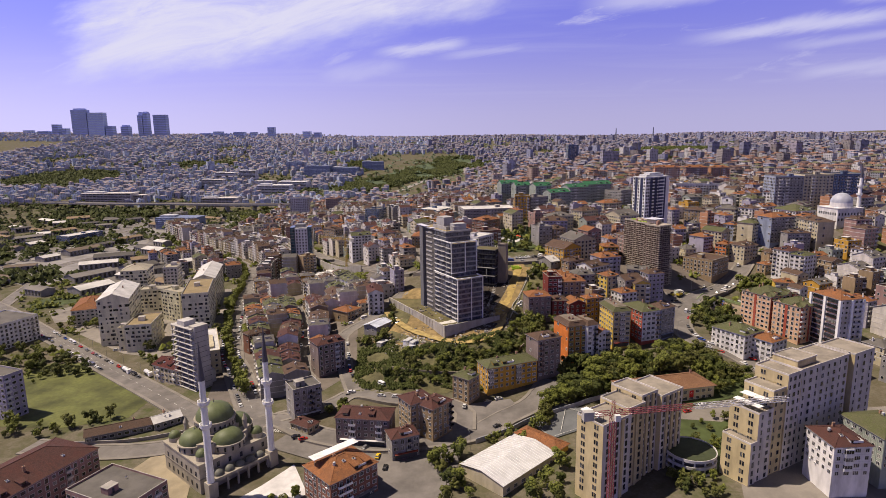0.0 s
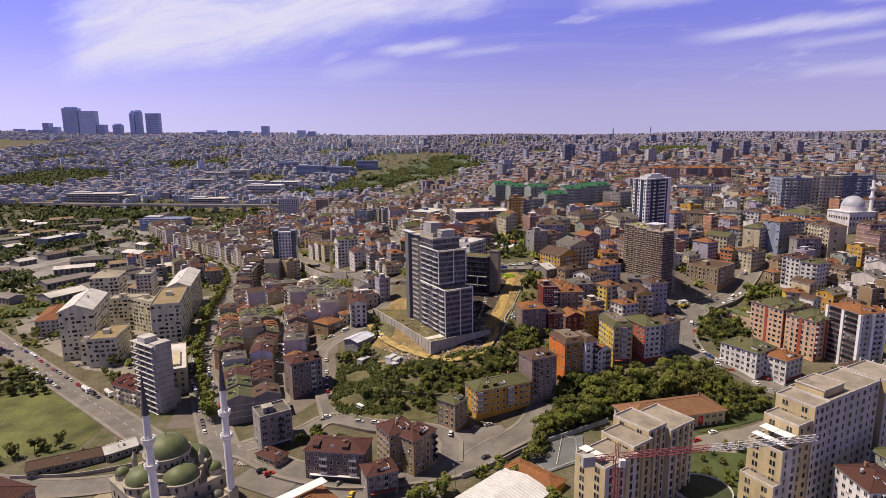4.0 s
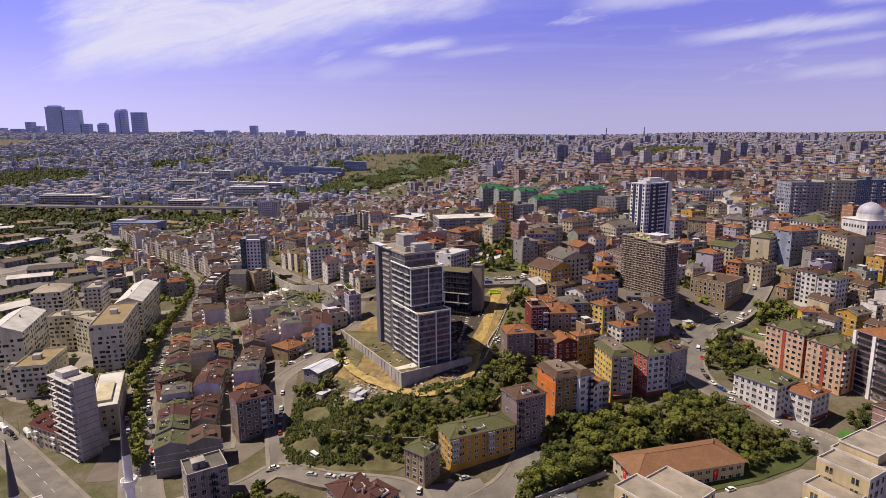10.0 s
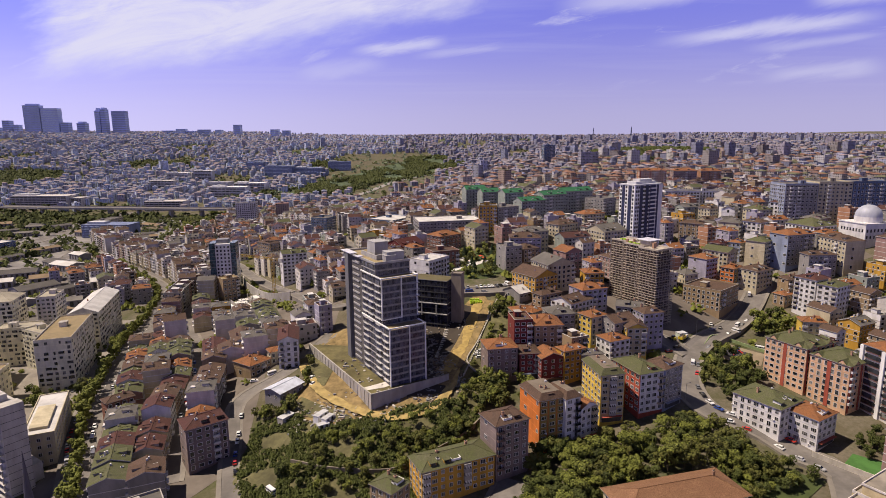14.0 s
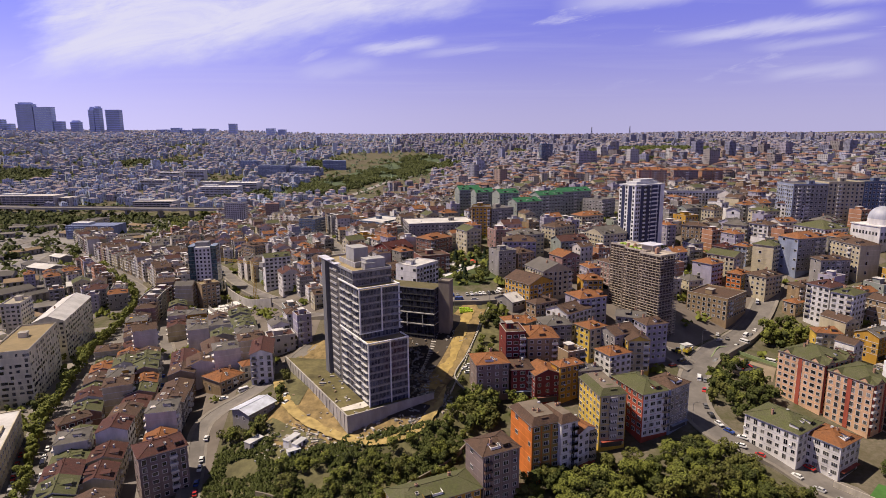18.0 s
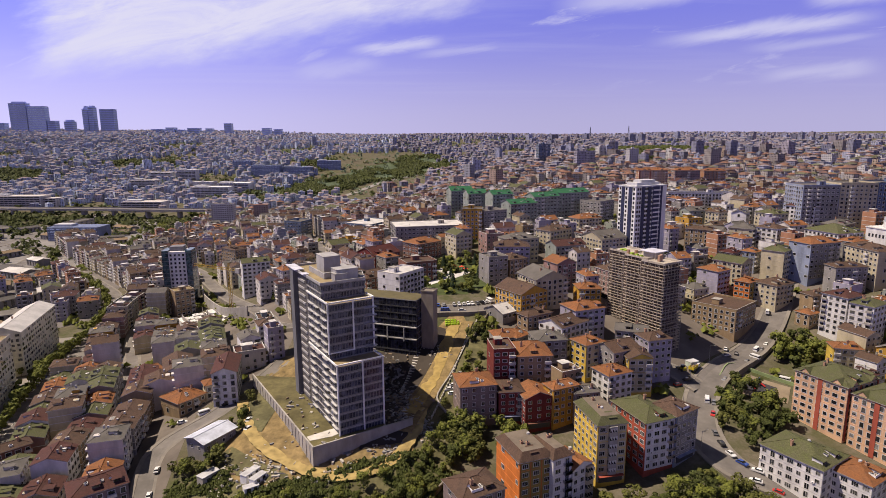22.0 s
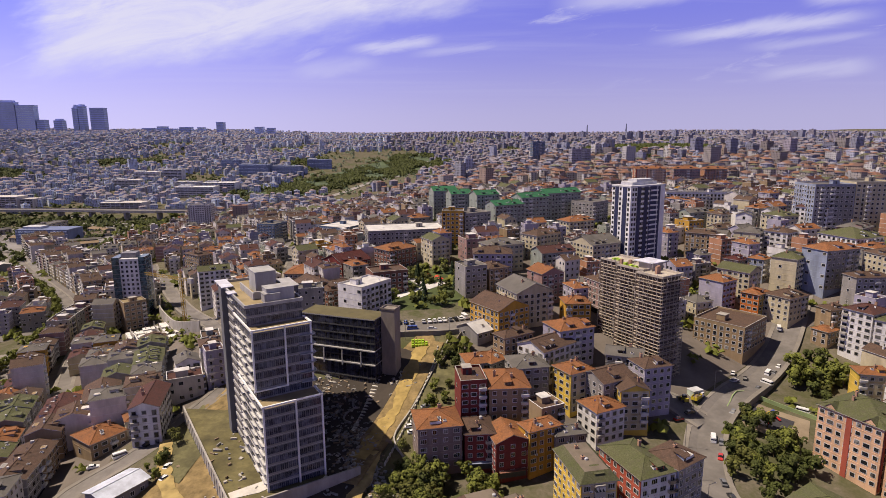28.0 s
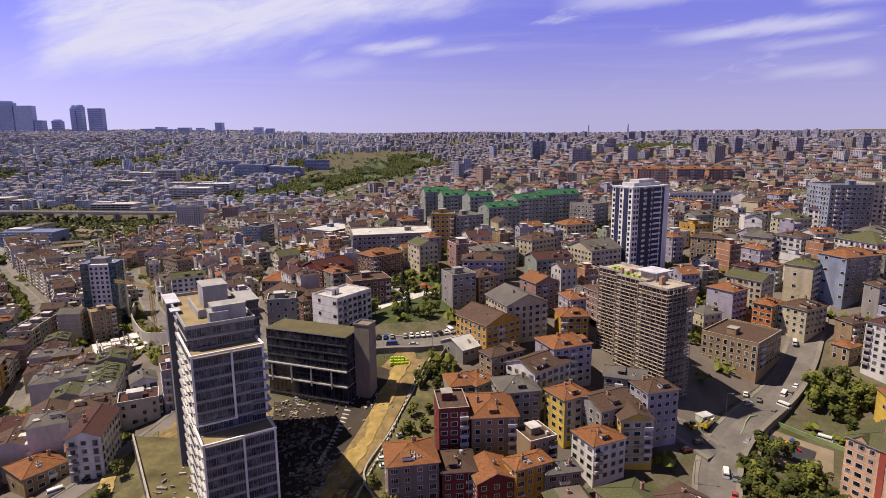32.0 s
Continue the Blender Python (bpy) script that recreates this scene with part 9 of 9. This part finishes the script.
def woods(name, spots, label, size=4.5, seed=3, n=10):
    """Distant woods and scattered garden trees, past counting."""
    q = np.random.RandomState(seed)
    V, Fc = [], []
    for x, y, k in spots:
        z = floor_z(x, y)
        for _ in range(n):
            c = np.array([x, y, z]) + np.array([q.normal() * 0.8, q.normal() * 0.8, q.uniform(0.3, 1.7)]) * size * k * 0.6
            o = len(V)
            for i in range(5):
                a = i * 1.2566 + q.uniform(-0.4, 0.4)
                rr = size * k * q.uniform(0.3, 0.62)
                V.append((c[0] + rr * math.cos(a), c[1] + rr * math.sin(a), c[2] + q.uniform(-0.35, 0.2) * size * k))
            V.append((c[0], c[1], c[2] + size * k * 0.38))
            Fc.extend([(o + i, o + (i + 1) % 5, o + 5) for i in range(5)])
    me = bpy.data.meshes.new(name)
    me.from_pydata(V, [], Fc)
    # woods beyond 600 m get the haze-tinted leaves
    me.materials.append(HAZED_LEAF if min(p[1] for p in spots) > 600 else LEAF[0] if seed % 2 else LEAF[1])
    tagged(new(name, me), label, "trees", kind="stuff")


_w = np.random.RandomState(8)
_spots = []
for a, b, r in ((-200, 1600, 80), (-140, 1720, 110), (-60, 1850, 120), (30, 2000, 130), (-300, 1500, 80), (100, 2120, 90)):
    _spots += [(a + r * _w.normal() * 0.6, b + r * _w.normal() * 0.6, 1.6) for _ in range(170)]
for a, b, r, n in ((-1250, 1800, 200, 240), (-900, 1250, 160, 160), (-600, 1180, 140, 150), (-420, 1120, 120, 120), (-750, 1000, 140, 120), (-1000, 2400, 300, 220), (700, 1750, 160, 300), (480, 1820, 130, 160), (-1450, 1500, 130, 260), (-560, 900, 90, 120), (-640, 780, 60, 90), (-480, 640, 40, 50), (820, 2350, 90, 260), (1000, 2400, 90, 240), (640, 2300, 80, 160)):
    _spots += [(a + r * _w.normal(), b + r * _w.normal() * 0.6, 1.5) for _ in range(n)]
for _ in range(1500):
    _t1, _t2 = _w.uniform(0, 1), _w.uniform(-1, 1)
    _spots.append((-266 + 339 * _t1 + _w.normal() * 48, 1457 + 624 * _t1 + _w.uniform(-50, 50), _w.uniform(1.3, 2.0)))
for _ in range(5000):
    _x, _y = _w.uniform(-1700, 1500), _w.uniform(1350, 3300)
    if green_gap(_x, _y) > 0.74:
        _spots.append((_x, _y, _w.uniform(1.0, 1.7)))
for a, b, rx, ry, n in GREENS:
    for _ in range(n):
        _an, _rd = _w.uniform(0, 6.283), math.sqrt(_w.uniform(0, 1))
        _spots.append((a + rx * _rd * math.cos(_an), b + ry * _rd * math.sin(_an), _w.uniform(1.3, 2.3)))
# clearings between the clumps of the valley wood
_spots = [p for p in _spots if not (-330 < p[0] < 230 and 1450 < p[1] < 2400) or math.sin(p[0] * 0.05 + 1) + math.sin(p[1] * 0.028 + p[0] * 0.021) + 0.5 * math.sin(p[0] * 0.13 - p[1] * 0.05) > -0.35]
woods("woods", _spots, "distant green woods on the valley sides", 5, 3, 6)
_spots = []
for _ in range(6000):
    _x, _y = _w.uniform(-420, 620), _w.uniform(380, 1300)
    if not taken(_x, _y, 1.2) and not (-45 < _x < 60 and _y < 470):
        _spots.append((_x, _y, _w.uniform(0.5, 1.15)))
woods("garden_trees", _spots[:2900], "green trees and shrubs between the houses", 4.2, 4, 8)
_spots = [(_w.uniform(-1700, 1500), _w.uniform(1400, 3400), _w.uniform(0.7, 1.4)) for _ in range(3600)]
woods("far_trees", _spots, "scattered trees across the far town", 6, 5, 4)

# low scrub on the slope below the podium
_spots = []
for _ in range(3000):
    _x, _y = _w.uniform(-52, 52), _w.uniform(296, 352)
    if (_y < 338 + 0.25 * _x + 4 or (_x < -28 and _y < 350)) and not taken(_x, _y, 0.4) and math.sin(_x * 0.21 + 0.5) + math.sin(_y * 0.27 + _x * 0.1) > -1.0:
        _spots.append((_x, _y, _w.uniform(0.2, 0.5)))
woods("scrub", _spots, "low green scrub covering the slope", 3.2, 7, 9)

# ---- cars ----
def car_meshes(paint, low=False):
    s = Shape()
    if low:
        for x in (-1.35, 1.35):
            s.box(x - 0.32, x + 0.32, -0.84, 0.84, 0.0, 0.5, 1)
    prof = [(-2.1, 0.35), (-2.15, 0.75), (-1.95, 0.92), (-1.2, 0.98), (1.0, 0.98), (1.9, 0.85), (2.15, 0.65), (2.12, 0.35)]
    for y in (-0.85, 0.85):
        s.poly([(x, y, z) for x, z in (prof if y < 0 else prof[::-1])])
    for (x0, z0), (x1, z1) in zip(prof, prof[1:] + prof[:1]):
        s.poly([(x0, 0.85, z0), (x1, 0.85, z1), (x1, -0.85, z1), (x0, -0.85, z0)])
    body = s.mesh("body", [paint, DARK])
    return body


_s = Shape()
_lo, _hi = [(-1.75, -0.8), (1.05, -0.8), (1.05, 0.8), (-1.75, 0.8)], [(-1.3, -0.62), (0.35, -0.62), (0.35, 0.62), (-1.3, 0.62)]
for _i in range(4):
    _j = (_i + 1) % 4
    _s.poly([(*_lo[_i], 0.96), (*_lo[_j], 0.96), (*_hi[_j], 1.45), (*_hi[_i], 1.45)])
CABIN = _s.mesh("cabin_glass", [GLASS])
_s = Shape()
_s.lathe([(0.02, -0.1), (0.3, -0.1), (0.32, -0.08), (0.32, 0.08), (0.3, 0.1), (0.02, 0.1)], 12)
for _v in range(len(_s.v)):
    _p = _s.v[_v]
    _s.v[_v] = (_p[0], _p[2], _p[1] + 0.32)
WHEEL = _s.mesh("wheel", [DARK])
CARS = {}
for _n, _c in (("white", (0.75, 0.75, 0.75)), ("silver", (0.45, 0.45, 0.46)), ("black", (0.02, 0.02, 0.022)), ("grey", (0.16, 0.16, 0.17)), ("red", (0.45, 0.03, 0.025)), ("blue", (0.03, 0.07, 0.30)), ("yellow", (0.75, 0.50, 0.03))):
    _m = surface("car paint " + _n, _c, rough=0.25, stain=0.1, bump=0, spec=0.6)
    _s = Shape()
    _s.poly([(-1.32, -0.64, 1.46), (0.37, -0.64, 1.46), (0.37, 0.64, 1.46), (-1.32, 0.64, 1.46)]).poly([(-1.32, -0.64, 1.40), (0.37, -0.64, 1.40), (0.37, 0.64, 1.40), (-1.32, 0.64, 1.40)])
    CARS[_n] = (car_meshes(_m), _s.mesh("roof", [_m]), car_meshes(_m, True))
cr = random.Random(21)


def car(x, y, rot, colour=None, k=1.0, van=False, z=None):
    colour = colour or cr.choice(["white", "white", "white", "silver", "silver", "black", "grey", "grey", "red", "blue"])
    z = (road_z(x, y) if z is None else z)
    if van:
        ob = thing("van", x, y, z, rot, "%s delivery van parked by the kerb" % colour, "van", "vans")
        s = Shape()
        s.prism([(-2.7, -0.95), (2.4, -0.95), (2.4, 0.95), (-2.7, 0.95)], 0.4, 1.3)
        wpart("body", s, [CARS[colour][0].materials[0]], ob)
        s = Shape()
        s.stack([(2.4, 0.93, 1.3, 1), (2.25, 0.85, 1.85, 0), (2.2, 0.82, 2.25, 0)])
        wpart("cabin", s, [CARS[colour][0].materials[0], GLASS], ob, (-0.25, 0, 0))
    else:
        ob = thing("car", x, y, z, rot, "%s hatchback car standing on the asphalt" % colour, "car", "cars")
        away = math.hypot(x - 60, y - 200) > 105
        part("body", CARS[colour][2 if away else 0], ob, size=(k, 1, k))
        part("cabin_glass", CABIN, ob, size=(k, 1, k))
        part("roof", CARS[colour][1], ob, size=(k, 1, k))
        if away:
            return ob
    for px in (-1.35, 1.35):
        for py in (-0.78, 0.78):
            part("wheel", WHEEL, ob, (px, py, 0))
    return ob


def road_z(x, y):
    best, z = 1e9, None
    for a, b, r in ROADS:
        d = (a - x) ** 2 + (b - y) ** 2
        if d < best:
            best, z = d, (a, b, r)
    zs = floor_z(x, y)
    if best < (z[2] + 2) ** 2:
        zs = max(zs, floor_z(z[0], z[1]))
        return zs + 0.27
    return zs + 0.05


def parked(pts, side, spacing=5.6, chance=0.8, seed=1, across=False, limit=60):
    q = random.Random(seed)
    line = along(pts, spacing)
    n = 0
    for i in range(1, len(line) - 1):
        if q.random() > chance or n >= limit:
            continue
        d = (line[i + 1] - line[i - 1]).normalized()
        s = Vector((-d.y, d.x)) * side
        p = line[i] + s
        car(p.x, p.y, math.degrees(math.atan2(d.y, d.x)) + (90 if across else 0) + (180 if q.random() < 0.5 else 0) + q.uniform(-3, 3), van=q.random() < 0.07, colour=None)
        n += 1


parked([(-101, 289), (-124, 336), (-144, 379), (-176, 492), (-186, 560)], 4.9, 6, 0.75, 1, limit=26)
parked([(-101, 289), (-124, 336), (-144, 379), (-176, 492), (-186, 560)], -4.9, 6, 0.7, 2, limit=22)
parked([(-312, 443), (-233, 375), (-173, 324)], 4.4, 6, 0.8, 3, limit=18)
parked([(-312, 443), (-233, 375), (-173, 324)], -4.4, 6, 0.6, 4, limit=12)
parked([(-78, 318), (-90, 362), (-99, 406), (-121, 466)], 2.0, 7, 0.6, 5, limit=14)
parked([(-52, 312), (-57, 326), (-60, 340), (-66, 372)], -2.0, 6, 0.8, 6, limit=9)
parked([(38, 455), (69, 457), (90, 464)], 4.8, 2.6, 0.9, 7, across=True, limit=14)
parked([(177, 312), (169, 327), (153, 340), (151, 361), (165, 390)], -4.2, 6.5, 0.75, 8, limit=12)
parked([(185, 300), (177, 312), (169, 327), (153, 340)], 4.2, 6.5, 0.7, 9, limit=8)
parked([(170, 396), (203, 427), (230, 452)], -4.2, 7, 0.6, 10, limit=7)
parked([(-40, 289), (-26, 286), (0, 283)], 2.6, 6, 0.9, 11, limit=6)
for _x, _y, _r, _c in ((25, 264, 30, "black"), (10, 281, 80, "white"), (22, 286, 25, "grey"), (28, 288, 25, "silver"), (-8, 262, 60, "silver"), (-50, 297, 20, "white"), (58, 401, 20, "silver"), (52, 391, 10, "white"), (53, 388, 10, "white"), (54, 393.5, 10, "white"),
                       (44, 453, 3, "grey"), (62, 452, 3, "silver"), (-30, 372, 60, "white"), (45, 459, 3, "yellow"), (-36, 350, 50, "black")):
    car(_x, _y, _r, _c)
car(53, 452, 3, "blue", van=True)
car(-34, 302, -45, "white", van=True)
car(163, 383, 65, "white", van=True)
car(214, 434, 45, "white", van=True)


# ---- road markings ----
LINE = surface("road paint", (0.55, 0.54, 0.50), stain=0.6, grain=1.5, dark=0.55, squash=(1, 1, 1))


def strip_on(sh, a, b, half, lift=0.05):
    """A painted strip between two points of the road."""
    d = (b - a).normalized()
    n = Vector((-d.y, d.x)) * half
    za, zb = paint_z(a) + lift, paint_z(b) + lift
    sh.poly([(a.x - n.x, a.y - n.y, za), (b.x - n.x, b.y - n.y, zb), (b.x + n.x, b.y + n.y, zb), (a.x + n.x, a.y + n.y, za)])


def paint_z(p):
    return max(floor_z(p.x + u, p.y + v) for u in (-2.5, 0, 2.5) for v in (-2.5, 0, 2.5)) + 0.27


def lane_marks(name, pts, label, gap=9.0):
    sh = Shape()
    line = along(pts, gap)
    for a, b in zip(line, line[1:]):
        strip_on(sh, a, a + (b - a) * 0.45, 0.11)
    tagged(new(name, sh.mesh(name, [LINE])), label, "road marking", kind="structure")


lane_marks("lane_marks_avenue", [(-101, 289), (-124, 336), (-144, 379), (-176, 492), (-186, 560), (-204, 618)], "worn white dashes along the avenue")
lane_marks("lane_marks_west", [(-407, 524), (-312, 443), (-233, 375), (-173, 324), (-134, 290)], "worn white dashes along the wide road")
_sh = Shape()
for _i in range(8):
    _p = Vector((-82.5 + _i * 1.15, 262.2 - _i * 0.25))
    strip_on(_sh, _p, _p + Vector((0.9, 4.2)), 0.28, 0.22)
tagged(new("crosswalk", _sh.mesh("crosswalk", [LINE])), "white painted zebra crossing", "road marking", kind="structure")
_sh = Shape()
for (_a, _b) in (((49, 252), (44, 261)), ((44, 261), (58, 278)), ((58, 278), (66, 273)), ((66, 273), (63, 258)), ((54, 256), (60, 275)), ((63, 258), (49, 252))):
    _va, _vb = Vector(_a), Vector(_b)
    _l = [_va + (_vb - _va) * (k / 6) for k in range(7)]
    for _p, _q2 in zip(_l, _l[1:]):
        strip_on(_sh, _p, _q2, 0.1, 0.5)
tagged(new("court_lines", _sh.mesh("court_lines", [LINE])), "white lines of the sports court", "court marking", kind="structure")
for _x, _y, _r, _c in ((-70, 256, 20, "black"), (-66, 253.5, 20, "red"), (-122, 252, 40, "white"), (-124, 249, 40, "white"), (-30, 240, 80, "yellow"), (-36, 246, 60, "grey"), (-26, 232, 85, "black"), (-22, 246, 70, "white"), (-14, 252, 65, "silver"),
                       (152, 238, 25, "white"), (156, 243, 30, "white"), (165, 248, 30, "grey"), (196, 262, 20, "black"), (202, 258, 20, "grey"), (186, 268, 40, "white"), (118, 268, 20, "red"), (128, 274, 20, "white"), (-230, 395, 35, "silver"), (-200, 400, 100, "white"), (-174, 420, 105, "grey"),
                       (-176, 428, 105, "white"), (-178, 436, 105, "black"), (-180, 444, 105, "silver"), (-260, 440, 110, "white"), (-262, 446, 110, "grey"), (-330, 600, 20, "white"), (-336, 606, 20, "silver"), (-342, 612, 20, "grey"), (-320, 640, 80, "white"), (-350, 660, 60, "black"), (-300, 650, 20, "white")):
    car(_x, _y, _r, _c)

for _x, _y, _r, _c in ((-31.9, 378.8, 80, "white"), (-46.9, 397.9, 50, "black"), (-47.2, 413, 60, "silver"), (-45, 419, 60, "grey"), (-64, 390.7, 20, "white"), (160.5, 397, 15, "black"), (155, 394, 15, "red"), (200, 428, 60, "black"), (193, 424, 15, "silver"), (196, 431, 60, "white")):
    car(_x, _y, _r, _c)
car(207.4, 423.9, 115, "white", van=True)
car(238, 466, 60, "white", van=True)
car(211, 404, -45, "white", van=True)
car(-55, 393, 40, "white", van=True)


def dump_truck(x, y, rot):
    yel = surface("tipper yellow", (0.55, 0.42, 0.03), rough=0.5)
    ob = thing("dump_truck", x, y, road_z(x, y), rot, "yellow and white tipper lorry loaded with soil", "truck")
    s = Shape()
    s.box(-3.6, 3.4, -0.5, 0.5, 0.7, 1.0)
    wpart("chassis", s, [DARK], ob)
    s = Shape()
    s.prism([(1.7, -1.2), (3.5, -1.2), (3.5, 1.2), (1.7, 1.2)], 1.0, 2.7).box(1.9, 3.52, -1.22, 1.22, 1.9, 2.5, 1)
    cab = wpart("cab", s, [WHITE, GLASS], ob)
    s = Shape()
    for x0, x1, y0, y1 in ((-3.7, 1.5, -1.25, -1.13), (-3.7, 1.5, 1.13, 1.25), (1.38, 1.5, -1.13, 1.13), (-3.7, -3.58, -1.13, 1.13)):
        s.box(x0, x1, y0, y1, 1.05, 2.4)
    s.box(-3.58, 1.38, -1.13, 1.13, 1.05, 1.2)
    tip = wpart("tipper_body", s, [yel], ob)
    s = Shape()
    s.stack([(2.4, 1.1, 0, 0), (1.2, 0.5, 0.8, 0), (0.3, 0.2, 1.0, 0)])
    wpart("soil_load", s, [DIRT], tip, (-1.1, 0, 1.6))
    for px in (-2.6, -1.3, 2.5):
        for py in (-0.95, 0.95):
            part("wheel", WHEEL, ob, (px, py, 0), size=(1.5, 2.0, 1.5))


dump_truck(168, 406.5, 42)


def wheel_loader(x, y, rot):
    yel = surface("loader yellow", (0.45, 0.36, 0.03), rough=0.5)
    ob = thing("wheel_loader", x, y, road_z(x, y), rot, "yellow wheel loader with a lowered bucket", "loader")
    s = Shape()
    s.box(-2.2, 0.2, -0.9, 0.9, 0.7, 1.9).box(0.2, 1.4, -0.6, 0.6, 0.7, 1.3)
    wpart("body", s, [yel], ob)
    s = Shape()
    s.stack([(0.75, 0.75, 1.9, 0), (0.65, 0.65, 3.0, 0)])
    wpart("cab", s, [GLASS], ob, (-0.5, 0, 0))
    s = Shape()
    s.beam((0.8, -0.5, 1.4), (2.6, -0.5, 0.6), 0.15).beam((0.8, 0.5, 1.4), (2.6, 0.5, 0.6), 0.15)
    wpart("boom", s, [yel], ob)
    s = Shape()
    s.prism([(2.5, -1.3), (3.3, -1.3), (3.3, 1.3), (2.5, 1.3)], 0.1, 0.9)
    wpart("bucket", s, [DARK], ob)
    for px in (-1.5, 1.0):
        for py in (-0.95, 0.95):
            part("wheel", WHEEL, ob, (px, py, 0), size=(2.0, 2.2, 2.0))


wheel_loader(161, 404, 100)
